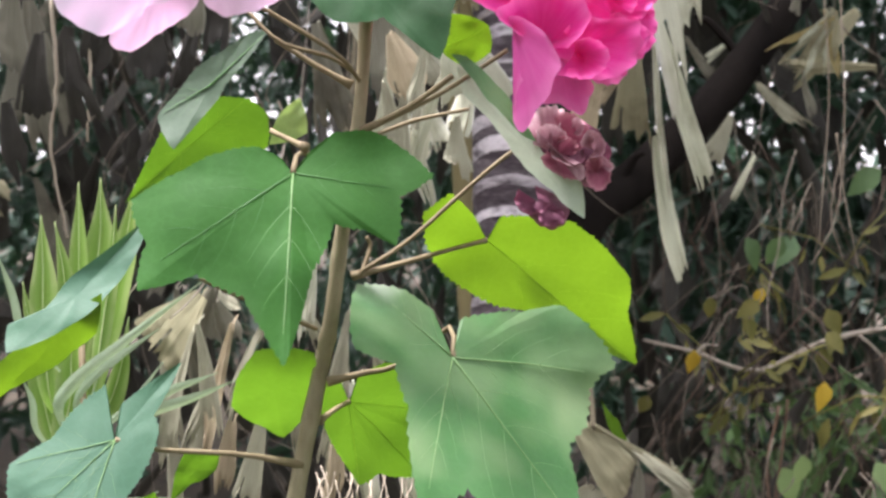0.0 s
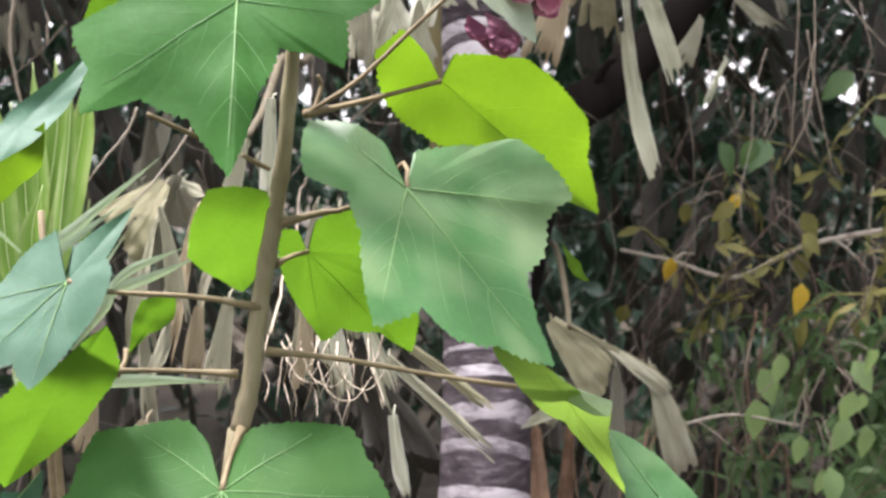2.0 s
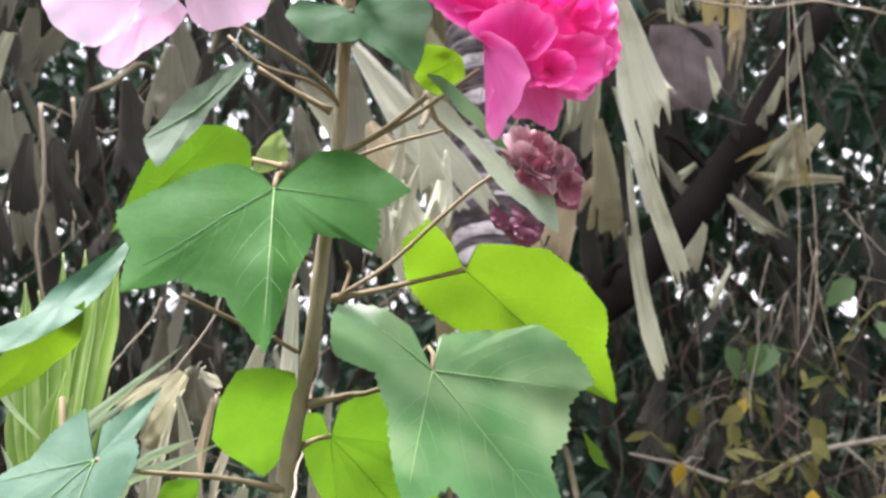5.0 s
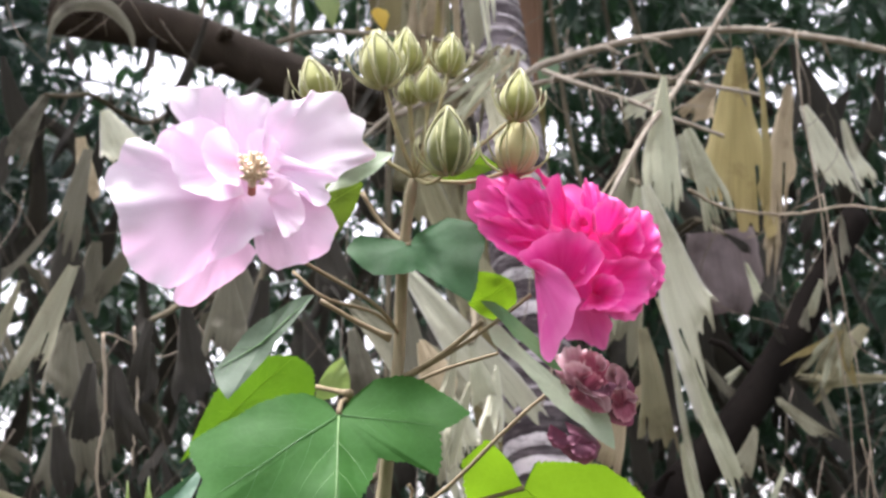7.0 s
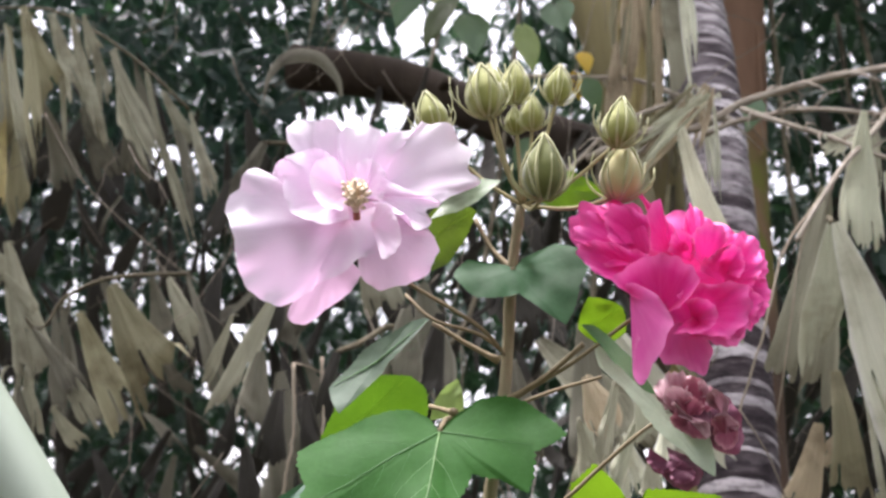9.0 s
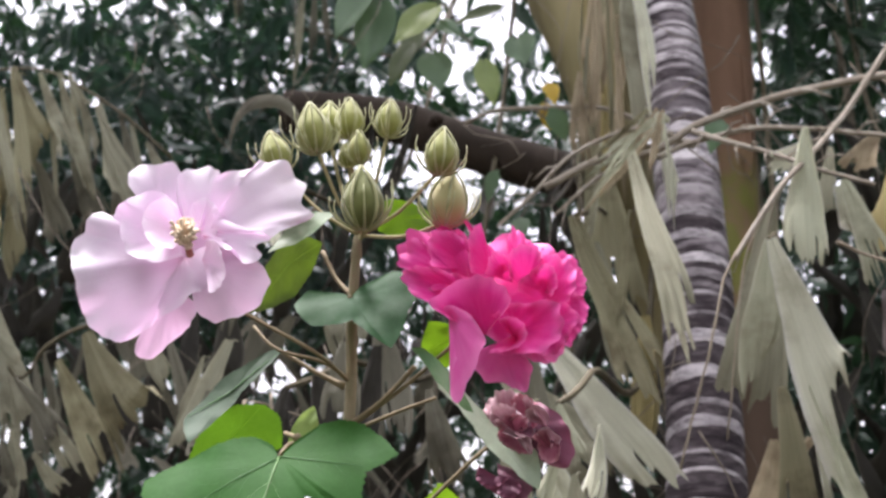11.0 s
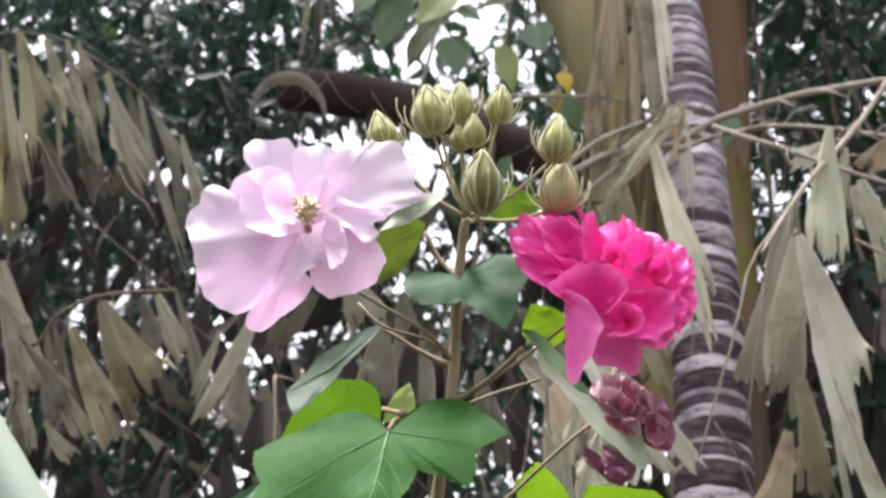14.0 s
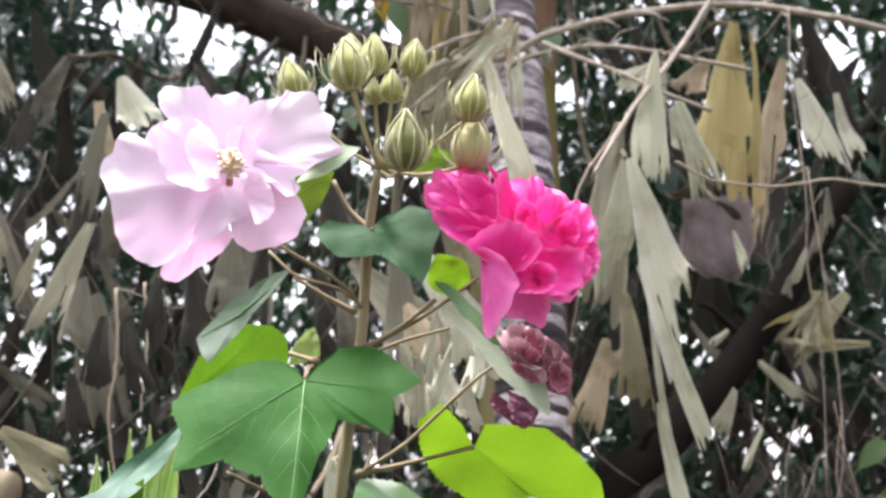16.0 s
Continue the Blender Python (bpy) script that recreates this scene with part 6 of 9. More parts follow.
leaflet(frond, (-0.486, 2.000, 2.740), (-0.492, 2.000, 2.525), 0.0059, 0.0237, 470, M['dry_dim'], '', -14, point=0.6, ragged=0.4)
leaflet(frond, (-0.483, 2.020, 2.766), (-0.458, 2.020, 2.552), 0.0047, 0.0188, 471, M['dry_dim'], '', 20, point=0.7)
leaflet(frond, (-0.810, 2.200, 2.957), (-0.851, 2.200, 2.825), 0.0057, 0.0227, 472, M['dry_dim'], '', 10, point=0.6)
leaflet(frond, (-0.780, 2.200, 2.954), (-0.750, 2.200, 2.799), 0.0062, 0.0250, 473, M['dry_dim'], '', -16, point=0.6)
leaflet(frond, (-0.750, 2.200, 2.951), (-0.713, 2.200, 2.780), 0.0062, 0.0250, 474, M['dry_dim'], '', 14, point=0.6)
leaflet(frond, (-0.728, 2.220, 2.961), (-0.740, 2.220, 2.762), 0.0052, 0.0206, 475, M['dry_grey'], '', -6, point=0.8)
leaflet(frond, (-0.706, 2.200, 2.954), (-0.697, 2.200, 2.810), 0.0043, 0.0170, 476, M['dry_dim'], '', 24, point=0.6)
leaflet(frond, (-0.101, 1.54, 1.958), (-0.072, 1.54, 1.832), 0.0128, 0.0559, 79, M['dry_shaded'], '', 0)
frond = palm_frond('drooping olive palm frond with broad withered leaflets', [(-2.116, 2.670, 3.900), (-1.566, 1.970, 2.707), (-1.216, 1.770, 2.457), (-1.126, 1.770, 2.474), (-1.023, 1.770, 2.473), (-0.922, 1.770, 2.466), (-0.840, 1.770, 2.426), (-0.747, 1.770, 2.359), (-0.655, 1.770, 2.274)], 0.003)
leaflet(frond, (-1.179, 1.720, 2.424), (-1.183, 1.720, 2.245), 0.0041, 0.0272, 380, M['dry_dim'], '', 30)
leaflet(frond, (-1.098, 1.703, 2.428), (-1.066, 1.703, 2.219), 0.0060, 0.0398, 382, M['dry_grey'], '', -6)
leaflet(frond, (-1.056, 1.732, 2.447), (-1.037, 1.732, 2.221), 0.0047, 0.0312, 384, M['dry_grey'], '', -29)
leaflet(frond, (-0.995, 1.725, 2.443), (-0.953, 1.725, 2.222), 0.0053, 0.0350, 386, M['dry_grey'], '', 15)
leaflet(frond, (-0.938, 1.719, 2.435), (-0.880, 1.719, 2.154), 0.0061, 0.0406, 388, M['dry_olive'], '', 12)
leaflet(frond, (-0.933, 1.792, 2.472), (-0.870, 1.792, 2.242), 0.0048, 0.0318, 390, M['dry_grey'], '', -25)
leaflet(frond, (-0.892, 1.801, 2.454), (-0.818, 1.801, 2.232), 0.0052, 0.0347, 392, M['dry_olive'], '', -3)
leaflet(frond, (-0.785, 1.747, 2.378), (-0.718, 1.747, 2.154), 0.0065, 0.0434, 394, M['dry_grey'], '', 33)
leaflet(frond, (-0.737, 1.771, 2.346), (-0.618, 1.771, 2.014), 0.0058, 0.0385, 396, M['dry_grey'], '', -36)
leaflet(frond, (-0.688, 1.755, 2.299), (-0.620, 1.755, 2.074), 0.0047, 0.0312, 398, M['dry_dim'], '', -13)
leaflet(frond, (-0.639, 1.732, 2.252), (-0.585, 1.732, 2.099), 0.0045, 0.0303, 399, M['dry_grey'], '', 13)
leaflet(frond, (-1.023, 1.750, 2.429), (-1.115, 1.770, 2.276), 0.0064, 0.0459, 300, M['dry_olive'], '', -25)
leaflet(frond, (-1.062, 1.780, 2.322), (-1.079, 1.800, 2.052), 0.0098, 0.0700, 301, M['dry_olive'], '', 12)
leaflet(frond, (-0.993, 1.730, 2.411), (-0.981, 1.750, 2.084), 0.0108, 0.0771, 302, M['dry_yellow'], '', -1, point=0.05, ragged=0.2)
leaflet(frond, (-1.033, 1.750, 2.351), (-1.059, 1.770, 2.135), 0.0077, 0.0551, 303, M['dry_olive'], '', -14)
leaflet(frond, (-0.990, 1.770, 2.436), (-0.975, 1.790, 2.191), 0.0071, 0.0511, 304, M['dry_olive'], '', 23)
leaflet(frond, (-0.972, 1.720, 2.416), (-0.900, 1.740, 2.144), 0.0040, 0.0289, 305, M['dry_grey'], '', 10, point=0.5)
leaflet(frond, (-0.961, 1.750, 2.464), (-0.880, 1.770, 2.275), 0.0096, 0.0689, 306, M['dry_olive'], '', -3, point=0.05)
leaflet(frond, (-0.960, 1.770, 2.463), (-0.927, 1.790, 2.307), 0.0058, 0.0418, 307, M['dry_yellow'], '', -16)
leaflet(frond, (-0.893, 1.730, 2.438), (-0.836, 1.750, 2.296), 0.0051, 0.0363, 308, M['dry_grey'], '', 21)
leaflet(frond, (-0.871, 1.750, 2.446), (-0.804, 1.770, 2.218), 0.0054, 0.0386, 309, M['dry_grey'], '', 8)
leaflet(frond, (-0.839, 1.770, 2.420), (-0.808, 1.790, 2.280), 0.0047, 0.0334, 310, M['dry_grey'], '', -5)
leaflet(frond, (-0.839, 1.730, 2.434), (-0.818, 1.750, 2.360), 0.0046, 0.0327, 311, M['dry_grey'], '', -18)
leaflet(frond, (-0.783, 1.730, 2.365), (-0.677, 1.750, 2.159), 0.0064, 0.0454, 312, M['dry_grey'], '', 19)
leaflet(frond, (-0.763, 1.780, 2.370), (-0.720, 1.800, 2.205), 0.0050, 0.0355, 313, M['dry_dim'], '', 6)
leaflet(frond, (-0.696, 1.750, 2.299), (-0.643, 1.770, 2.206), 0.0046, 0.0331, 314, M['dry_grey'], '', -7)
leaflet(frond, (-0.931, 1.810, 2.305), (-0.871, 1.830, 2.148), 0.0093, 0.0665, 315, M['dry_dim'], '', -20)
leaflet(frond, (-0.971, 1.810, 2.241), (-0.956, 1.830, 2.099), 0.0080, 0.0570, 316, M['dry_olive'], '', 17)
leaflet(frond, (-0.859, 1.810, 2.301), (-0.798, 1.830, 2.167), 0.0088, 0.0627, 317, M['dry_dim'], '', 4)
leaflet(frond, (-0.785, 1.830, 2.284), (-0.765, 1.850, 2.172), 0.0081, 0.0576, 318, M['dry_dim'], '', -9)
leaflet(frond, (-1.156, 1.750, 2.449), (-1.168, 1.770, 2.192), 0.0103, 0.0734, 319, M['dry_olive'], '', -22)
leaflet(frond, (-1.177, 1.750, 2.439), (-1.222, 1.770, 2.183), 0.0103, 0.0734, 320, M['dry_yellow'], '', 15)
leaflet(frond, (-1.142, 1.790, 2.330), (-1.131, 1.810, 2.098), 0.0079, 0.0563, 321, M['dry_grey'], '', 2)
leaflet(frond, (-1.091, 1.720, 2.402), (-1.065, 1.740, 2.376), 0.0044, 0.0316, 322, M['dry_grey'], '', -11)
frond = palm_frond('sagging grey-olive palm frond with torn wedge-shaped leaflets', [(-1.896, 2.420, 3.900), (-1.346, 1.720, 2.252), (-0.996, 1.520, 2.002), (-0.863, 1.520, 1.989), (-0.753, 1.520, 1.851), (-0.710, 1.520, 1.892), (-0.649, 1.520, 1.919), (-0.538, 1.520, 1.925)], 0.003)
leaflet(frond, (-0.872, 1.571, 1.974), (-0.890, 1.571, 1.857), 0.0055, 0.0370, 410, M['dry_dim'], '', 11)
leaflet(frond, (-0.794, 1.543, 1.889), (-0.772, 1.543, 1.719), 0.0040, 0.0246, 411, M['dry_grey'], '', -29)
leaflet(frond, (-0.785, 1.573, 1.864), (-0.766, 1.573, 1.663), 0.0041, 0.0275, 412, M['dry_grey'], '', 20)
leaflet(frond, (-0.724, 1.519, 1.873), (-0.686, 1.519, 1.709), 0.0059, 0.0391, 413, M['dry_dim'], '', -6)
leaflet(frond, (-0.735, 1.562, 1.895), (-0.706, 1.562, 1.754), 0.0045, 0.0302, 414, M['dry_dim'], '', -16)
leaflet(frond, (-0.546, 1.465, 1.904), (-0.497, 1.465, 1.812), 0.0064, 0.0427, 417, M['dry_grey'], '', -12)
leaflet(frond, (-0.545, 1.537, 1.926), (-0.472, 1.537, 1.735), 0.0047, 0.0314, 418, M['dry_dim'], '', 20)
leaflet(frond, (-0.849, 1.500, 1.981), (-0.805, 1.520, 1.914), 0.0068, 0.0488, 340, M['dry_grey'], '', 5, point=0.0, ragged=0.12, skew=-0.8)
leaflet(frond, (-0.795, 1.500, 1.921), (-0.749, 1.520, 1.851), 0.0064, 0.0456, 341, M['dry_grey'], '', -8)
leaflet(frond, (-0.800, 1.520, 1.917), (-0.748, 1.540, 1.774), 0.0058, 0.0415, 342, M['dry_grey'], '', -21)
leaflet(frond, (-0.740, 1.500, 1.846), (-0.672, 1.520, 1.758), 0.0046, 0.0331, 343, M['dry_dim'], '', 16)
leaflet(frond, (-0.796, 1.500, 1.967), (-0.737, 1.520, 1.773), 0.0097, 0.0606, 450, M['dry_grey'], '', 14, point=0.1, ragged=0.2)
leaflet(frond, (-0.624, 1.470, 1.897), (-0.542, 1.490, 1.734), 0.0168, 0.1048, 451, M['dry_olive'], '', -12, point=0.05, ragged=0.35)
leaflet(frond, (-0.680, 1.500, 1.866), (-0.603, 1.520, 1.715), 0.0096, 0.0602, 452, M['dry_olive'], '', 8, point=0.2, ragged=0.25)
leaflet(frond, (-0.724, 1.520, 1.829), (-0.649, 1.540, 1.709), 0.0063, 0.0395, 453, M['dry_grey'], '', -16)
leaflet(frond, (-0.737, 1.500, 1.770), (-0.727, 1.520, 1.698), 0.0038, 0.0237, 454, M['dry_grey'], '', 6)
leaflet(frond, (-0.769, 1.490, 1.790), (-0.793, 1.510, 1.739), 0.0029, 0.0180, 455, M['dry_grey'], '', -8)
leaflet(frond, (-0.605, 1.560, 1.928), (-0.581, 1.580, 1.826), 0.0075, 0.0471, 456, M['dry_dim'], '', 4, point=0.2, ragged=0.3)
leaflet(frond, (-0.702, 1.500, 1.739), (-0.662, 1.520, 1.680), 0.0059, 0.0425, 350, M['dry_grey'], '', -25)
leaflet(frond, (-0.752, 1.500, 1.766), (-0.738, 1.520, 1.688), 0.0040, 0.0252, 351, M['dry_dim'], '', 12)
leaflet(frond, (-0.467, 1.500, 1.862), (-0.507, 1.520, 1.765), 0.0040, 0.0220, 352, M['dry_grey'], '', -1, point=0.5)
leaflet(frond, (-0.906, 1.550, 1.973), (-0.914, 1.570, 1.839), 0.0068, 0.0488, 353, M['dry_dim'], '', -14)
leaflet(frond, (-0.828, 1.560, 1.853), (-0.832, 1.580, 1.724), 0.0069, 0.0491, 355, M['dry_shaded'], '', 10)
leaflet(frond, (-0.549, 1.550, 1.925), (-0.568, 1.570, 1.819), 0.0057, 0.0407, 356, M['dry_shaded'], '', -3)
frond = palm_frond('grey and tan withered palm frond behind the pale flower', [(-0.475, 1.61, 2.149), (-0.455, 1.76, 2.209), (-0.395, 2.41, 2.499), (-0.325, 3.21, 3.9)])
leaflet(frond, (-0.336, 1.33, 2.022), (-0.306, 1.33, 1.951), 0.0108, 0.0645, 105, M['dry_silver'], '', 0)
leaflet(frond, (-0.354, 1.33, 1.975), (-0.377, 1.33, 1.851), 0.0108, 0.0336, 106, M['dry_dim'], '', 0)
leaflet(frond, (-0.37, 1.365, 2.001), (-0.355, 1.365, 1.915), 0.0110, 0.0276, 107, M['dry_tan'], '', 0)
leaflet(frond, (-0.381, 1.365, 1.894), (-0.376, 1.365, 1.796), 0.0110, 0.0551, 108, M['dry_shaded'], '', 0)
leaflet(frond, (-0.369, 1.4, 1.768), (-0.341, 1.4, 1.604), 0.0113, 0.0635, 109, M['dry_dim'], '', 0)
leaflet(frond, (-0.327, 1.4, 1.74), (-0.35, 1.4, 1.658), 0.0113, 0.0423, 110, M['dry_shaded'], '', 0)
leaflet(frond, (-0.475, 1.61, 2.149), (-0.517, 1.61, 2.047), 0.0129, 0.0403, 111, M['dry_dim'], '', 0)
leaflet(frond, (-0.52, 1.61, 2.089), (-0.545, 1.61, 1.988), 0.0129, 0.0403, 112, M['dry_shaded'], '', 0)
leaflet(frond, (-0.182, 1.19, 1.795), (-0.185, 1.19, 1.71), 0.0097, 0.0545, 113, M['dry_dim'], '', 0)
leaflet(frond, (-0.146, 1.19, 1.789), (-0.161, 1.19, 1.686), 0.0097, 0.0363, 114, M['dry_shaded'], '', 0)
leaflet(frond, (-0.233, 1.26, 1.777), (-0.217, 1.26, 1.67), 0.0102, 0.0511, 115, M['dry_shaded'], '', 0)
leaflet(frond, (-0.269, 1.26, 1.739), (-0.272, 1.26, 1.67), 0.0102, 0.0319, 116, M['dry_shaded'], '', 0)
leaflet(frond, (-0.431, 1.26, 1.597), (-0.356, 1.26, 1.543), 0.0102, 0.0575, 117, M['dry_olive'], '', 0)
leaflet(frond, (-0.006, 1.33, 1.812), (0.008, 1.33, 1.652), 0.0108, 0.0605, 118, M['dry_dim'], '', 0)
leaflet(frond, (0.034, 1.33, 1.731), (0.06, 1.33, 1.671), 0.0108, 0.0471, 119, M['dry_grey'], '', 0)
leaflet(frond, (-0.527, 1.61, 1.955), (-0.541, 1.61, 1.802), 0.0129, 0.0483, 120, M['dry_shaded'], '', 0)
frond = palm_frond('dead palm frond of silver and tan leaflets hanging low', [(-0.268, 1.26, 1.763), (-0.248, 1.41, 1.823), (-0.188, 2.06, 2.113), (-0.118, 2.86, 3.9)])
leaflet(frond, (-0.344, 1.225, 1.756), (-0.35, 1.225, 1.667), 0.0089, 0.0499, 121, M['dry_dim'], '', 0)
leaflet(frond, (-0.319, 1.225, 1.715), (-0.325, 1.225, 1.626), 0.0089, 0.0388, 122, M['dry_shaded'], '', 0)
leaflet(frond, (-0.3, 1.26, 1.714), (-0.279, 1.26, 1.622), 0.0091, 0.0343, 123, M['dry_shaded'], '', 0)
leaflet(frond, (-0.341, 1.19, 1.65), (-0.327, 1.19, 1.574), 0.0086, 0.0323, 124, M['dry_shaded'], '', 0)
leaflet(frond, (-0.268, 1.26, 1.763), (-0.284, 1.26, 1.682), 0.0091, 0.0229, 125, M['dry_shaded'], '', 0)
leaflet(frond, (-0.184, 1.33, 1.74), (-0.207, 1.33, 1.665), 0.0097, 0.0242, 126, M['dry_shaded'], '', 0)
leaflet(frond, (-0.061, 1.05, 1.712), (-0.042, 1.05, 1.621), 0.0076, 0.0378, 127, M['dry_dim'], '', 0)
leaflet(frond, (0.002, 1.12, 1.712), (0.028, 1.12, 1.653), 0.0081, 0.0505, 128, M['dry_tan'], '', 0)
leaflet(frond, (-0.153, 1.050, 1.490), (-0.196, 1.050, 1.441), 0.0127, 0.0634, 129, M['dry_olive'], '', -24, point=0.1, ragged=0.15, curl=0.5)
leaflet(frond, (-0.143, 1.050, 1.495), (-0.155, 1.050, 1.429), 0.0088, 0.0439, 130, M['dry_dim'], '', 18, point=0.1, ragged=0.45, curl=0.6)
leaflet(frond, (-0.101, 0.98, 1.405), (-0.116, 0.98, 1.327), 0.0071, 0.0222, 131, M['dry_grey'], '', 0)
leaflet(frond, (-0.125, 1.015, 1.393), (-0.136, 1.015, 1.33), 0.0074, 0.0212, 132, M['dry_tan'], '', 0)
leaflet(frond, (-0.032, 0.98, 1.43), (-0.016, 0.98, 1.324), 0.0071, 0.0266, 133, M['dry_silver'], '', 0)
leaflet(frond, (-0.041, 0.98, 1.404), (-0.047, 0.98, 1.325), 0.0071, 0.0177, 134, M['dry_tan'], '', 0)
leaflet(frond, (-0.204, 0.98, 1.329), (-0.215, 0.98, 1.277), 0.0071, 0.0222, 135, M['dry_tan'], '', 0)
leaflet(frond, (0.028, 1.05, 1.291), (0.039, 1.05, 1.207), 0.0076, 0.0162, 136, M['dry_silver'], '', 0)
leaflet(frond, (0.029, 1.12, 1.327), (0.131, 1.12, 1.225), 0.0082, 0.0133, 137, M['dry_grey'], '', 0)
leaflet(frond, (0.049, 1.12, 1.337), (0.126, 1.12, 1.273), 0.0082, 0.0102, 138, M['dry_olive'], '', 0)
leaflet(frond, (0.21, 1.365, 1.194), (0.211, 1.365, 1.022), 0.0100, 0.0376, 139, M['dry_red'], '', 0)
leaflet(frond, (0.256, 1.4, 1.184), (0.244, 1.4, 1.008), 0.0103, 0.0257, 140, M['dry_red'], '', 0)
leaflet(frond, (0.215, 1.33, 1.214), (0.247, 1.33, 1.251), 0.0098, 0.0366, 141, M['dry_grey'], '', 0)
leaflet(frond, (0.007, 1.33, 1.294), (0.066, 1.33, 1.169), 0.0098, 0.0732, 142, M['dry_shaded'], '', 0)
leaflet(frond, (-0.167, 0.98, 1.311), (-0.198, 0.98, 1.268), 0.0071, 0.0177, 144, M['dry_tan'], '', 0)
leaflet(frond, (-0.062, 0.91, 1.553), (-0.068, 0.91, 1.467), 0.0066, 0.0148, 145, M['dry_silver'], '', 10)
frond = palm_frond('heap of silvery and tan dead palm leaflets behind the stem', [(-0.083, 1.009, 1.526), (-0.063, 1.159, 1.586), (-0.003, 1.809, 1.876), (0.067, 2.609, 3.9)])
leaflet(frond, (-0.176, 1.073, 1.49), (-0.171, 1.073, 1.408), 0.0039, 0.0164, 146, M['dry_dim'], '', -4.894119541158773, curl=0.7)
leaflet(frond, (-0.177, 1.067, 1.493), (-0.150, 1.067, 1.397), 0.0039, 0.0168, 147, M['dry_dim'], '', -6.848391859818328, curl=0.7)
leaflet(frond, (-0.165, 1.090, 1.476), (-0.181, 1.090, 1.423), 0.0051, 0.0253, 148, M['dry_shaded'], '', 10)
leaflet(frond, (-0.191, 1.145, 1.392), (-0.188, 1.145, 1.254), 0.0042, 0.0222, 149, M['dry_grey'], '', -20.213666343759535, curl=0.7)
leaflet(frond, (-0.141, 1.040, 1.485), (-0.127, 1.040, 1.450), 0.0058, 0.0290, 150, M['dry_dim'], '', -10, point=0.5, curl=0.6)
leaflet(frond, (-0.105, 1.142, 1.459), (-0.148, 1.142, 1.357), 0.0041, 0.0154, 151, M['dry_grey'], '', -34.2437827674574, curl=0.7)
leaflet(frond, (-0.083, 1.009, 1.526), (-0.109, 1.009, 1.456), 0.0036, 0.0214, 152, M['dry_grey'], '', 10.44289424108625, curl=0.7)
leaflet(frond, (-0.15, 1.105, 1.408), (-0.182, 1.105, 1.306), 0.0040, 0.0171, 153, M['dry_grey'], '', -20.86090629971649, curl=0.7)
leaflet(frond, (-0.086, 1.023, 1.458), (-0.070, 1.023, 1.346), 0.0037, 0.0133, 154, M['dry_grey'], '', 12.894579113478791, curl=0.7)
leaflet(frond, (-0.195, 1.14, 1.464), (-0.185, 1.140, 1.336), 0.0041, 0.0234, 155, M['dry_grey'], '', -15.053425132782841, curl=0.7)
leaflet(frond, (-0.126, 1.018, 1.471), (-0.153, 1.018, 1.349), 0.0037, 0.0198, 156, M['dry_tan'], '', -31.4409922944101, curl=0.7)
leaflet(frond, (-0.165, 1.147, 1.483), (-0.167, 1.147, 1.373), 0.0042, 0.0236, 157, M['dry_dim'], '', -25.581489549195254, curl=0.7)
leaflet(frond, (-0.159, 1.027, 1.463), (-0.183, 1.027, 1.346), 0.0037, 0.0200, 158, M['dry_grey'], '', -34.298998346421676, curl=0.7)
leaflet(frond, (-0.140, 1.050, 1.491), (-0.120, 1.050, 1.479), 0.0033, 0.0166, 159, M['dry_grey'], '', 30, point=0.8, sag=0.12)
leaflet(frond, (-0.136, 1.021, 1.439), (-0.166, 1.021, 1.364), 0.0037, 0.0186, 160, M['dry_grey'], '', -16.786478741491884, curl=0.7)
leaflet(frond, (-0.151, 0.996, 1.474), (-0.137, 0.996, 1.381), 0.0036, 0.0191, 161, M['dry_grey'], '', 11.92798767691162, curl=0.7)
strings = root_bunch('thin pale strings hanging before dark foliage', False)
cord(strings, [(-0.121, 1.000, 1.549), (-0.128, 1.000, 1.530), (-0.154, 1.000, 1.495), (-0.173, 1.000, 1.477)], 0.0011, 61, M['twig'])
cord(strings, [(-0.166, 1.000, 1.549), (-0.174, 1.000, 1.532), (-0.192, 1.000, 1.511), (-0.205, 1.000, 1.495)], 0.0011, 62, M['twig'])
leaflet(frond, (-0.081, 1.088, 1.508), (-0.055, 1.088, 1.434), 0.0039, 0.0146, 162, M['dry_grey'], '', -15.153719190499313, curl=0.7)
leaflet(frond, (-0.034, 1.155, 1.449), (-0.036, 1.155, 1.372), 0.0042, 0.0162, 163, M['dry_grey'], '', -32.06579340989781, curl=0.7)
leaflet(frond, (-0.031, 1.136, 1.466), (-0.050, 1.136, 1.356), 0.0041, 0.0168, 164, M['dry_grey'], '', -8.29985365904884, curl=0.7)
leaflet(frond, (-0.001, 1.034, 1.403), (0.029, 1.034, 1.304), 0.0037, 0.0206, 165, M['dry_silver'], '', -15.011941126528587, curl=0.7)
leaflet(frond, (-0.014, 1.044, 1.468), (0.000, 1.044, 1.350), 0.0038, 0.0204, 166, M['dry_grey'], '', -16.729963885547466, curl=0.7)
leaflet(frond, (-0.019, 1.19, 1.396), (-0.011, 1.190, 1.258), 0.0043, 0.0204, 167, M['dry_grey'], '', 2.0029322239882674, curl=0.7)
leaflet(frond, (-0.025, 1.104, 1.398), (-0.057, 1.104, 1.315), 0.0040, 0.0115, 168, M['dry_grey'], '', -14.324473472051235, curl=0.7)
leaflet(frond, (-0.042, 1.181, 1.408), (-0.055, 1.181, 1.304), 0.0043, 0.0152, 169, M['dry_grey'], '', 29.05368366266113, curl=0.7)
frond = palm_frond('broad cream and silver dead palm blades behind the stem', [(0.049, 1.116, 1.707), (0.069, 1.266, 1.767), (0.129, 1.916, 2.057), (0.199, 2.716, 3.9)])
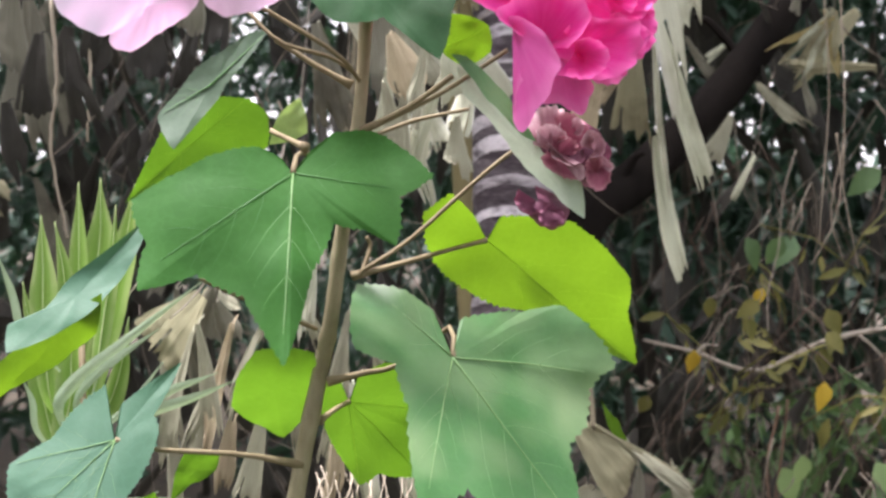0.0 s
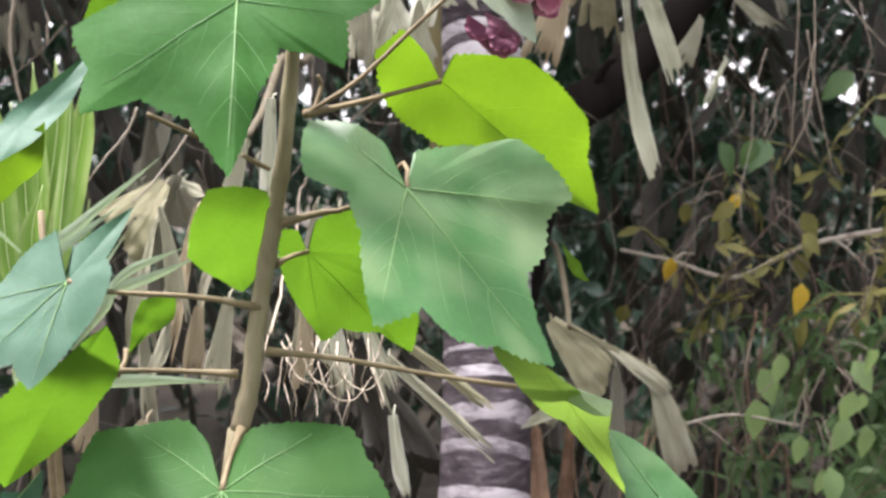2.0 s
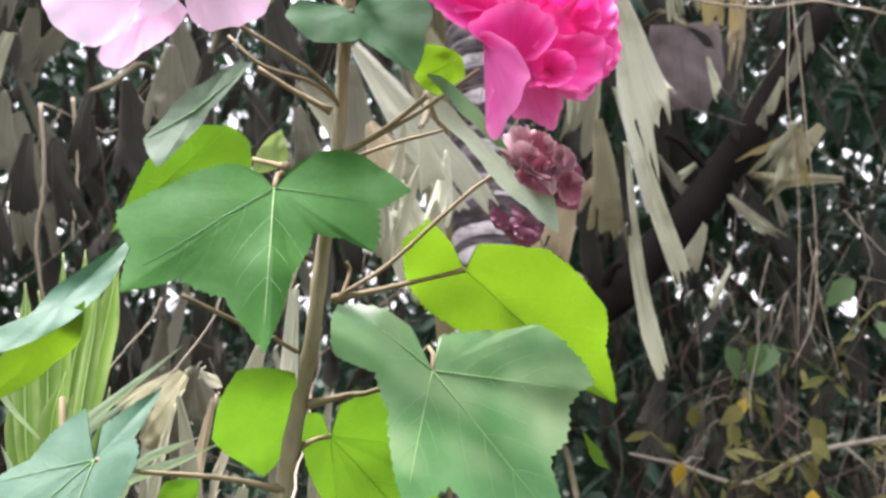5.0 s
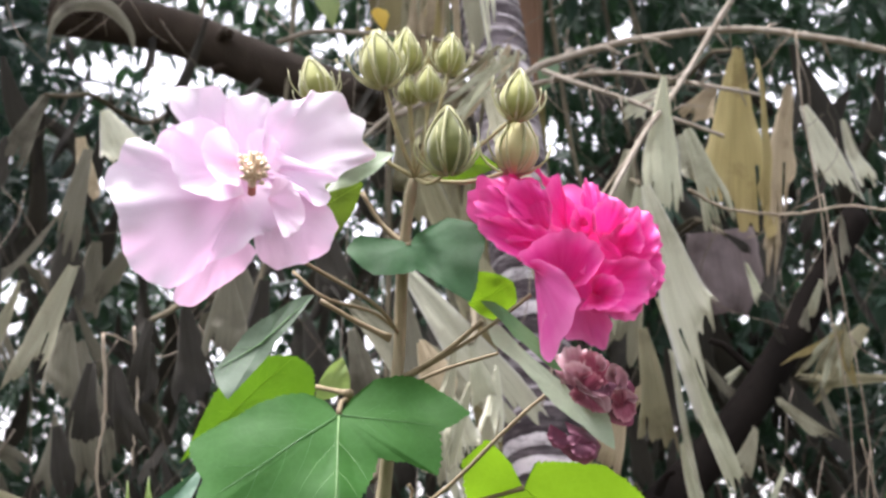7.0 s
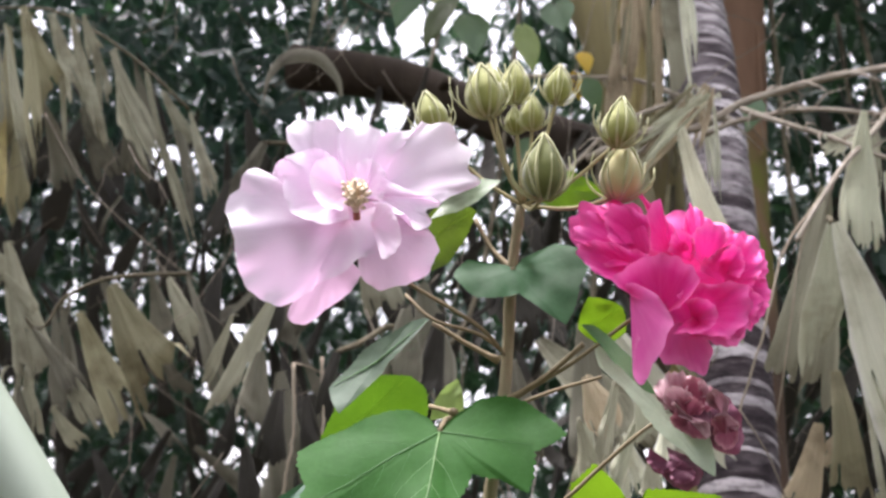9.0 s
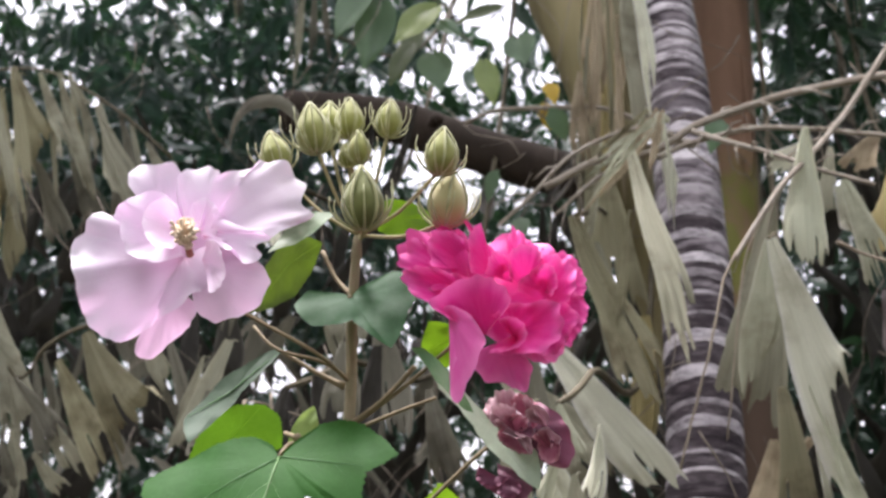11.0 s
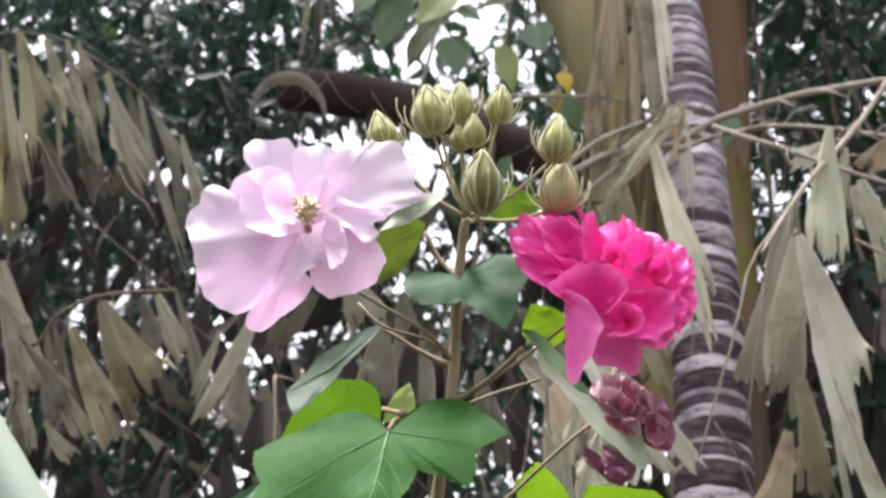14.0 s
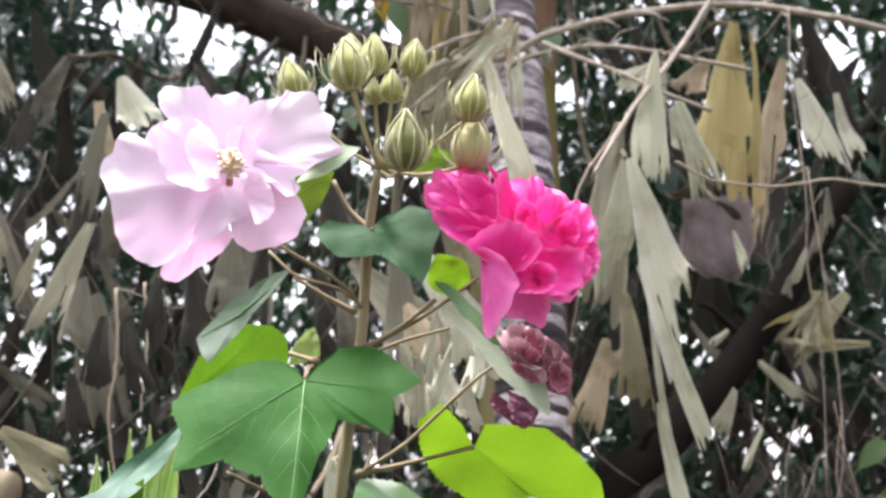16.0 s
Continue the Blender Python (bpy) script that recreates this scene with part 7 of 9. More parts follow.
leaflet(frond, (0.03, 1.072, 1.703), (0.016, 1.072, 1.625), 0.0039, 0.0177, 170, M['dry_grey'], '', -8.516259333638953, curl=0.4)
leaflet(frond, (0.037, 1.178, 1.666), (0.05, 1.178, 1.606), 0.0043, 0.0393, 171, M['dry_silver'], '', -15.46297494809849, curl=0.4)
leaflet(frond, (-0.005, 1.095, 1.668), (0.007, 1.095, 1.599), 0.0039, 0.0304, 172, M['dry_grey'], '', -27.952821778717002, curl=0.4)
leaflet(frond, (0.08, 1.192, 1.698), (0.069, 1.192, 1.621), 0.0043, 0.0309, 173, M['dry_silver'], '', -26.58237358313721, curl=0.4)
leaflet(frond, (0.014, 1.123, 1.659), (0.011, 1.123, 1.58), 0.0041, 0.0258, 174, M['dry_grey'], '', 0.5071247905639744, curl=0.4)
leaflet(frond, (0.049, 1.116, 1.707), (0.063, 1.116, 1.649), 0.0040, 0.0281, 175, M['dry_green'], '', -3.871013188897088, curl=0.4)
leaflet(frond, (0.022, 1.222, 1.651), (0.051, 1.222, 1.549), 0.0044, 0.0237, 176, M['dry_silver'], '', -15.474429894055369, curl=0.4)
leaflet(frond, (0.049, 1.135, 1.676), (0.023, 1.135, 1.598), 0.0041, 0.0205, 177, M['dry_green'], '', 11.45200877009571, curl=0.4)
leaflet(frond, (0.063, 1.114, 1.641), (0.066, 1.114, 1.584), 0.0040, 0.0354, 178, M['dry_grey'], '', 23.374059132515583, curl=0.4)
leaflet(frond, (0.002, 1.185, 1.685), (0.002, 1.185, 1.601), 0.0043, 0.0331, 179, M['dry_green'], '', 28.76788557219777, curl=0.4)
leaflet(frond, (0.031, 1.178, 1.654), (0.035, 1.178, 1.595), 0.0043, 0.0367, 180, M['dry_silver'], '', -5.538784971552122, curl=0.4)
frond = palm_frond('bent olive dry palm strip with a grey-green hanging blade', [(0.248, 1.365, 1.307), (0.268, 1.515, 1.367), (0.328, 2.165, 1.657), (0.398, 2.965, 3.9)])
leaflet(frond, (0.248, 1.365, 1.307), (0.347, 1.365, 1.25), 0.0063, 0.0113, 181, M['dry_olive'], '', 0, point=0.1, ragged=0.05)
leaflet(frond, (0.341, 1.365, 1.257), (0.401, 1.365, 1.16), 0.0100, 0.0063, 182, M['dry_olive'], '', 10, point=0.8, sag=0.1)
leaflet(frond, (0.346, 1.372, 1.25), (0.365, 1.372, 1.164), 0.0063, 0.0315, 183, M['dry_grey'], '', 0, curl=0.5)
leaflet(frond, (0.255, 1.4, 1.3), (0.309, 1.4, 1.242), 0.0103, 0.0425, 184, M['dry_grey'], '', 0)
leaflet(frond, (0.25, 1.33, 1.233), (0.187, 1.33, 1.209), 0.0049, 0.0220, 185, M['dry_green'], '', 0, point=0.6)
frond = palm_frond('fan of olive and pale dry palm strips in shade', [(0.491, 1.7, 1.962), (0.511, 1.85, 2.022), (0.571, 2.5, 2.312), (0.641, 3.3, 3.9)])
leaflet(frond, (0.586, 1.54, 1.787), (0.497, 1.54, 1.744), 0.0038, 0.0136, 186, M['dry_yellow'], '', 27.144000619467114, point=0.8)
leaflet(frond, (0.582, 1.54, 1.783), (0.509, 1.54, 1.722), 0.0038, 0.0130, 187, M['dry_olive'], '', 26.376456372355555, point=0.8)
leaflet(frond, (0.583, 1.54, 1.798), (0.522, 1.54, 1.733), 0.0038, 0.0156, 188, M['dry_green'], '', 21.604057683801692, point=0.8)
leaflet(frond, (0.582, 1.54, 1.794), (0.534, 1.54, 1.718), 0.0038, 0.0117, 189, M['dry_olive'], '', 0.6592917756607548, point=0.8)
leaflet(frond, (0.58, 1.54, 1.79), (0.547, 1.54, 1.707), 0.0038, 0.0126, 190, M['dry_green'], '', -20.285246508176815, point=0.8)
leaflet(frond, (0.589, 1.54, 1.788), (0.561, 1.54, 1.731), 0.0038, 0.0135, 191, M['dry_olive'], '', 25.822820528910327, point=0.8)
leaflet(frond, (0.577, 1.54, 1.797), (0.573, 1.54, 1.718), 0.0038, 0.0119, 192, M['dry_green'], '', 6.519446250888443, point=0.8)
leaflet(frond, (0.587, 1.54, 1.797), (0.587, 1.54, 1.726), 0.0038, 0.0133, 193, M['dry_olive'], '', -2.876654635113212, point=0.8)
leaflet(frond, (0.573, 1.54, 1.795), (0.598, 1.54, 1.704), 0.0038, 0.0173, 194, M['dry_yellow'], '', -25.868572855093255, point=0.8)
leaflet(frond, (0.471, 1.727, 1.743), (0.515, 1.727, 1.717), 0.0051, 0.0222, 195, M['dry_dim'], '', 18.709493381314758, curl=0.6)
leaflet(frond, (0.491, 1.7, 1.962), (0.532, 1.7, 1.931), 0.0050, 0.0224, 196, M['dry_shaded'], '', 10.348547322857009, curl=0.6)
leaflet(frond, (0.479, 1.581, 1.89), (0.494, 1.581, 1.833), 0.0047, 0.0173, 197, M['dry_green'], '', -7.35857131112455, curl=0.6)
leaflet(frond, (0.587, 1.594, 1.868), (0.558, 1.594, 1.81), 0.0047, 0.0235, 198, M['dry_green'], '', 20.13724566778012, curl=0.6)
leaflet(frond, (0.548, 1.562, 1.821), (0.542, 1.562, 1.791), 0.0046, 0.0179, 199, M['dry_dim'], '', 3.6823695328885293, curl=0.6)
leaflet(frond, (0.622, 1.615, 1.923), (0.601, 1.615, 1.858), 0.0048, 0.0230, 200, M['dry_dim'], '', -31.375535079862917, curl=0.6)
leaflet(frond, (0.438, 1.682, 1.774), (0.48, 1.682, 1.717), 0.0050, 0.0181, 201, M['dry_dim'], '', 10.089871557327292, curl=0.6)
leaflet(frond, (0.507, 1.707, 1.771), (0.471, 1.707, 1.743), 0.0051, 0.0142, 202, M['dry_green'], '', -7.610834348315507, curl=0.6)
leaflet(frond, (0.604, 1.544, 1.945), (0.606, 1.544, 1.882), 0.0046, 0.0187, 203, M['dry_dim'], '', 10.149275008967813, curl=0.6)
leaflet(frond, (0.537, 1.677, 1.828), (0.557, 1.677, 1.789), 0.0050, 0.0111, 204, M['dry_shaded'], '', -17.506965334694165, curl=0.6)
leaflet(frond, (0.582, 1.617, 1.917), (0.577, 1.617, 1.879), 0.0048, 0.0224, 205, M['dry_shaded'], '', 11.788203786531781, curl=0.6)
leaflet(frond, (0.426, 1.65, 1.689), (0.459, 1.65, 1.63), 0.0049, 0.0222, 206, M['dry_shaded'], '', -24.085279009281244, curl=0.6)
leaflet(frond, (0.564, 1.58, 1.723), (0.582, 1.58, 1.66), 0.0047, 0.0201, 207, M['dry_dim'], '', 18.051204967914664, curl=0.6)
leaflet(frond, (0.446, 1.716, 1.667), (0.461, 1.716, 1.606), 0.0051, 0.0147, 208, M['dry_shaded'], '', 3.534614486729531, curl=0.6)
leaflet(frond, (0.503, 1.583, 1.614), (0.473, 1.583, 1.551), 0.0047, 0.0107, 209, M['dry_green'], '', -14.475686527946266, curl=0.6)
leaflet(frond, (0.541, 1.664, 1.735), (0.559, 1.664, 1.678), 0.0049, 0.0113, 210, M['dry_shaded'], '', 21.41507491171798, curl=0.6)
# small living leaves
trailing_vine('green heart-shaped vine leaves trailing from above', [
    ((-0.270, 1.630, 2.510), (-0.334, 1.610, 2.393), 0.0523, 'vine_green'),
    ((-0.266, 1.652, 2.465), (-0.288, 1.632, 2.345), 0.0477, 'vine_green'),
    ((-0.168, 1.600, 2.416), (-0.230, 1.580, 2.358), 0.0462, 'vine_lime'),
    ((-0.206, 1.647, 2.411), (-0.233, 1.627, 2.319), 0.0300, 'vine_olive'),
    ((-0.181, 1.637, 2.357), (-0.164, 1.617, 2.288), 0.0413, 'vine_green'),
    ((-0.096, 1.604, 2.319), (-0.077, 1.584, 2.243), 0.0281, 'vine_lime'),
    ((-0.051, 1.658, 2.384), (-0.038, 1.638, 2.331), 0.0383, 'vine_green'),
    ((-0.071, 1.619, 2.416), (-0.140, 1.599, 2.391), 0.0215, 'vine_olive'),
    ((-0.098, 1.617, 2.496), (-0.100, 1.597, 2.436), 0.0329, 'vine_olive'),
    ((-0.247, 1.659, 2.544), (-0.236, 1.639, 2.490), 0.0302, 'vine_green'),
    ((-0.163, 1.605, 2.393), (-0.128, 1.585, 2.360), 0.0189, 'vine_green'),
    ((-0.214, 1.635, 2.376), (-0.244, 1.615, 2.305), 0.0280, 'vine_olive'),
    ((-0.298, 1.649, 2.589), (-0.312, 1.629, 2.500), 0.0423, 'vine_green'),
    ((-0.158, 1.600, 2.526), (-0.171, 1.580, 2.455), 0.0308, 'vine_olive'),
], (-0.22, 1.75, 3.9))
hang_leaves('vine', [(0.531, 1.420, 1.164), (0.594, 1.420, 1.179), (0.516, 1.420, 1.226), (0.571, 1.420, 1.225), (0.631, 1.420, 1.234), (0.605, 1.420, 1.265), (0.642, 1.420, 1.153), (0.561, 1.420, 1.128), (0.502, 1.420, 1.192), (0.622, 1.420, 1.203), (0.590, 1.420, 1.099), (0.524, 1.420, 1.253)], 0.044, M['vine_pale'], 'light green climbing leaves in shade', 3.5, True)
hang_leaves('vine', [(0.562, 1.610, 1.508), (0.498, 1.610, 1.506), (0.532, 1.610, 1.510), (0.709, 1.610, 1.597), (0.688, 1.610, 1.538), (0.733, 1.610, 1.586)], 0.0500, M['vine_mid'], 'shaded green vine leaves before dark trees', 3.5, True)
hang_leaves('vine', [(0.454, 1.610, 1.427), (0.496, 1.610, 1.430), (0.524, 1.610, 1.401), (0.593, 1.610, 1.388), (0.618, 1.610, 1.410), (0.648, 1.610, 1.372), (0.637, 1.610, 1.349), (0.387, 1.610, 1.288), (0.483, 1.610, 1.406)], 0.0360, M['vine_dull'], 'olive and yellowing leaves on a shaded vine', 3.5, True)
hang_leaves('vine', [(0.441, 1.596, 1.353), (0.592, 1.596, 1.323), (0.530, 1.596, 1.437)], 0.0320, M['yellow_leaf'], 'bright yellow dying leaves', 3.5, True)
hang_leaves('vine', [(-0.013, 1.736, 2.341), (-0.027, 1.736, 2.332)], 0.0449, M['yellow_leaf'], 'bright yellow dying leaf on a twig', 12, False)
hang_leaves('vine', [(-0.073, 1.75, 2.148), (-0.007, 1.75, 2.278), (0.243, 1.75, 2.237), (-0.094, 1.75, 2.197)], 0.0634, M['vine_green'], 'single green leaves beside the trunk', 12, False)
# strap-leaved plant and grass blades beside the shrub
strap_plant('strap_leaf_plant', [[(-0.253, 0.950, 1.427), (-0.257, 0.950, 1.486), (-0.257, 0.950, 1.523), (-0.258, 0.950, 1.559)], [(-0.243, 0.962, 1.429), (-0.243, 0.962, 1.484), (-0.245, 0.962, 1.517), (-0.251, 0.962, 1.554)], [(-0.240, 0.974, 1.423), (-0.237, 0.974, 1.482), (-0.236, 0.974, 1.538), (-0.236, 0.974, 1.583)], [(-0.237, 0.986, 1.420), (-0.232, 0.986, 1.481), (-0.223, 0.986, 1.537), (-0.222, 0.986, 1.586)], [(-0.222, 0.950, 1.431), (-0.214, 0.950, 1.486), (-0.208, 0.950, 1.527), (-0.205, 0.950, 1.567)], [(-0.226, 0.962, 1.425), (-0.210, 0.962, 1.492), (-0.200, 0.962, 1.539), (-0.193, 0.962, 1.582)], [(-0.242, 0.974, 1.397), (-0.228, 0.974, 1.448), (-0.216, 0.974, 1.482), (-0.196, 0.974, 1.517)], [(-0.258, 0.986, 1.394), (-0.264, 0.986, 1.442), (-0.276, 0.986, 1.481), (-0.280, 0.986, 1.507)], [(-0.244, 0.950, 1.394), (-0.238, 0.950, 1.427), (-0.237, 0.950, 1.461), (-0.228, 0.950, 1.494)], [(-0.251, 0.962, 1.382), (-0.261, 0.962, 1.425), (-0.266, 0.962, 1.459), (-0.264, 0.962, 1.484)], [(-0.237, 0.974, 1.379), (-0.216, 0.974, 1.414), (-0.206, 0.974, 1.444), (-0.200, 0.974, 1.482)]], [0.0167, 0.0145, 0.0134, 0.0257, 0.0111, 0.0190, 0.0167, 0.0101, 0.0190, 0.0167, 0.0145], M['strap'], 'upright light green plant with lanceolate pale-edged leaves', M['strap_rib'])
strap_plant('grass_clump', [[(-0.243, 0.931, 1.42), (-0.234, 0.931, 1.438), (-0.196, 0.931, 1.47), (-0.142, 0.931, 1.513)], [(-0.231, 0.931, 1.426), (-0.216, 0.931, 1.447), (-0.196, 0.931, 1.462), (-0.172, 0.931, 1.479)], [(-0.186, 0.931, 1.404), (-0.178, 0.931, 1.418), (-0.149, 0.931, 1.428), (-0.116, 0.931, 1.442)], [(-0.188, 0.931, 1.411), (-0.169, 0.931, 1.431), (-0.151, 0.931, 1.439), (-0.13, 0.931, 1.447)], [(-0.267, 0.931, 1.476), (-0.275, 0.931, 1.505), (-0.284, 0.931, 1.532)], [(-0.258, 0.931, 1.405), (-0.261, 0.931, 1.426), (-0.268, 0.931, 1.443)]], [0.0083, 0.0054, 0.0071, 0.0050, 0.0054, 0.0037], M['strap_pale'], 'long pale grass blades arching over dead leaves')
strap_plant('grass_clump', [[(-0.245, 0.91, 1.352), (-0.188, 0.91, 1.356), (-0.145, 0.91, 1.356), (-0.101, 0.91, 1.353)], [(-0.238, 0.91, 1.336), (-0.196, 0.91, 1.35), (-0.17, 0.91, 1.366)], [(-0.244, 0.91, 1.368), (-0.228, 0.91, 1.399), (-0.212, 0.91, 1.446)], [(-0.228, 0.91, 1.395), (-0.192, 0.91, 1.426), (-0.166, 0.91, 1.459)]], [0.0078, 0.0057, 0.0041, 0.0037], M['strap_pale'], 'long pale grass blades reaching across the stem')

# ---------------------------------------------------------------- the hibiscus shrub
shrub = thing("hibiscus_shrub", (-0.158, 0.750, 0.0), "flowering hibiscus shrub with broad lobed green leaves growing beside palms", "shrub")
STEM = [(-0.027, 0.665, 1.728), (-0.033, 0.679, 1.689), (-0.037, 0.693, 1.627), (-0.045, 0.7, 1.567), (-0.051, 0.703, 1.517), (-0.057, 0.71, 1.485), (-0.068, 0.709, 1.427), (-0.072, 0.707, 1.396), (-0.079, 0.707, 1.368), (-0.109, 0.717, 1.168), (-0.134, 0.737, 0.768), (-0.158, 0.75, -0.03)]
line = spline(STEM[:9], 60)
rad = [0.0026 + 0.0029 * (i / 59) ** 0.8 + 0.0007 * max(0.0, math.sin(i * 0.83)) ** 8 for i in range(60)]
Bag().add(*tube(line, rad, 14, 0.035, 3)).put("stem", M["stem"], shrub)
line = spline(STEM[8:], 24)
Bag().add(*tube(line, (0.0066, 0.014), 14, 0.03, 4)).put("stem", M["stem"], shrub)
hibiscus_leaf(shrub, M['mature'], M['vein'], (-0.071, 0.665, 1.595), [(53.7, 0.0117, -0.0058), (45.8, 0.0284, -0.0122), (28.5, 0.0457, -0.0130), (13.1, 0.0574, -0.0075), (-0.9, 0.0707, 0.0012), (-11.9, 0.0543, 0.0073), (-34.5, 0.0620, 0.0227), (-37.8, 0.0444, 0.0175), (-50.4, 0.0320, 0.0157), (-77.5, 0.0474, 0.0301), (-91.0, 0.0840, 0.0830), (-99.6, 0.0730, 0.0520), (-111.6, 0.0622, 0.0380), (-132.6, 0.0659, 0.0315), (-142.3, 0.0906, 0.0362), (-154.0, 0.0770, 0.0213), (-169.6, 0.0795, 0.0086), (-181.7, 0.0533, -0.0014), (-196.8, 0.0357, -0.0066), (-215.7, 0.0220, -0.0081), (-231.5, 0.0093, -0.0045)], [], stalk=[(-0.041, 0.7, 1.588), (-0.055, 0.69, 1.601), (-0.068, 0.679, 1.605), (-0.071, 0.665, 1.595)], label='dark green lobed leaf', seed=1, rays=(268, 352, 214), quilt=0.004, width=0.00045, soft_veins=True)
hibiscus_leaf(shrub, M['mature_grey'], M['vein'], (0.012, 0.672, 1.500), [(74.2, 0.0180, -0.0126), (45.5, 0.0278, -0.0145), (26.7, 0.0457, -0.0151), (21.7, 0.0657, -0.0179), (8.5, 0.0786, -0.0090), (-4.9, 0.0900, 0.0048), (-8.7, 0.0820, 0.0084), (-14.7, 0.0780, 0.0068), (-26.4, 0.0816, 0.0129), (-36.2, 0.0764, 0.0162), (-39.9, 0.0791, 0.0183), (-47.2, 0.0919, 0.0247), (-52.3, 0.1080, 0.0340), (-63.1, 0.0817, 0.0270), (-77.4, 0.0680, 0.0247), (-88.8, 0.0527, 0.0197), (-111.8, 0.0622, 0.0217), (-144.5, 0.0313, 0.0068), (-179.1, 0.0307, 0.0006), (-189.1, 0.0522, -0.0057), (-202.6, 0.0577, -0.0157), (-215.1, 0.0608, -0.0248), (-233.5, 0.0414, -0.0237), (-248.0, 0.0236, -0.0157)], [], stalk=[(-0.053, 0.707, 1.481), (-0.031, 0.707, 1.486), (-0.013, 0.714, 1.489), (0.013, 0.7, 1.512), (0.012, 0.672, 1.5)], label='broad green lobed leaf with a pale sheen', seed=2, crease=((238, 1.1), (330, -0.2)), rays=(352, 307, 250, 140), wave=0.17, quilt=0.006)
hibiscus_leaf(shrub, M['mature_low'], M['vein'], (-0.086, 0.658, 1.349), [(67.7, 0.0154, -0.0205), (59.9, 0.0258, -0.0315), (39.1, 0.0396, -0.0356), (17.6, 0.0701, -0.0321), (6.6, 0.0752, -0.0157), (-6.5, 0.0871, 0.0101), (-14.5, 0.0716, 0.0236), (-35.5, 0.0663, 0.0605), (-40.2, 0.0503, 0.0504), (-50.4, 0.0331, 0.0394), (-66.1, 0.0435, 0.0662), (-83.4, 0.0551, 0.1008), (-102.7, 0.0441, 0.0756), (-124.2, 0.0418, 0.0598), (-144.8, 0.0645, 0.0677), (-156.5, 0.0661, 0.0473), (-173.3, 0.0856, 0.0205), (-182.0, 0.0755, -0.0000), (-200.1, 0.0716, -0.0315), (-212.6, 0.0512, -0.0362), (-234.8, 0.0344, -0.0378), (-246.3, 0.0199, -0.0252)], [], stalk=[(-0.078, 0.7, 1.37), (-0.083, 0.675, 1.36), (-0.086, 0.658, 1.349)], label='dark green lobed leaf', seed=3, rays=(268, 193, 224, 321, 356, 150, 24), quilt=0.006, width=0.00036)
hibiscus_leaf(shrub, M['young'], M['vein_y'], (0.038, 0.738, 1.557), [(66.5, 0.0147, 0.0098), (13.8, 0.0483, 0.0081), (-14.2, 0.0886, -0.0154), (-38.3, 0.1317, -0.0539), (-58.9, 0.0513, -0.0301), (-161.2, 0.0326, -0.0073), (-201.5, 0.0404, 0.0110), (-229.8, 0.0353, 0.0201), (-239.2, 0.0156, 0.0098)], [0, 0, 0.92, 0.8, 0.75, 0, 0, 0], stalk=[(-0.039, 0.707, 1.539), (-0.015, 0.721, 1.544), (0.018, 0.735, 1.552), (0.038, 0.738, 1.557)], label='young yellow-green leaf lit through', width=0.0002, seed=4, quilt=0.03, wave=0.2)
hibiscus_leaf(shrub, M['young_green'], None, (-0.083, 0.728, 1.474), [(-24.2, 0.0241, -0.0113), (-82.8, 0.0386, -0.0437), (-101.2, 0.0314, -0.0357), (-150.5, 0.0278, -0.0168), (-253.5, 0.0272, 0.0332), (-313.1, 0.0335, 0.0315)], [0, 0, 0, 0, 0], label='young yellow-green leaf lit through', base=1, seed=5)
hibiscus_leaf(shrub, M['young_green'], M['vein_y'], (-0.04, 0.756, 1.46), [(74.6, 0.0189, 0.0115), (44.8, 0.0393, 0.0179), (-8.1, 0.0532, -0.0042), (-25.1, 0.0723, -0.0179), (-47.6, 0.0936, -0.0395), (-55.2, 0.0650, -0.0311), (-82.5, 0.0597, -0.0347), (-147.1, 0.0185, -0.0063), (-225.6, 0.0189, 0.0084), (-251.0, 0.0142, 0.0084)], [0, 0, 0, 0, 0.86, 0.86, 0, 0, 0], stalk=[(-0.057, 0.714, 1.458), (-0.048, 0.735, 1.46), (-0.04, 0.756, 1.46)], label='young yellow-green leaf lit through', width=0.0002, seed=6, quilt=0.025)
hibiscus_leaf(shrub, M['young_pale'], M['vein_y'], (0.101, 0.693, 1.379), [(137.5, 0.0706, 0.0646), (133.4, 0.0600, 0.0588), (128.7, 0.0418, 0.0431), (114.8, 0.0188, 0.0221), (28.3, 0.0082, 0.0052), (-3.6, 0.0229, -0.0010), (-37.7, 0.0362, -0.0263), (-50.5, 0.0961, -0.0830), (-52.0, 0.1138, -0.0987), (-55.8, 0.0985, -0.0908), (-59.4, 0.0531, -0.0535), (-84.5, 0.0153, -0.0189), (-199.4, 0.0291, 0.0115), (-210.7, 0.0407, 0.0262), (-217.9, 0.0615, 0.0499)], [], stalk=[(-0.063, 0.707, 1.411), (-0.025, 0.7, 1.407), (0.024, 0.697, 1.397), (0.072, 0.693, 1.389)], label='folded leaf showing its pale underside', width=0.0002, base=1, seed=7, serr=0.008, wave=0.05)
hibiscus_leaf(shrub, M['pale_green'], None, (0.0930, 0.6850, 1.3930), [(-20.8, 0.0310, 0.0040), (-21.4, 0.0247, 0.0040), (-23.2, 0.0076, 0.0040), (132.0, 0.0135, 0.0040), (133.7, 0.0318, 0.0040), (140.7, 0.0426, 0.0040), (146.8, 0.0347, -0.0060), (156.8, 0.0228, -0.0060), (185.7, 0.0100, -0.0060), (296.6, 0.0134, -0.0060), (315.0, 0.0297, -0.0060), (323.7, 0.0372, -0.0060)], [], label='curled pale green margin of a young leaf', base=1, seed=31, serr=0.02, wave=0.05)
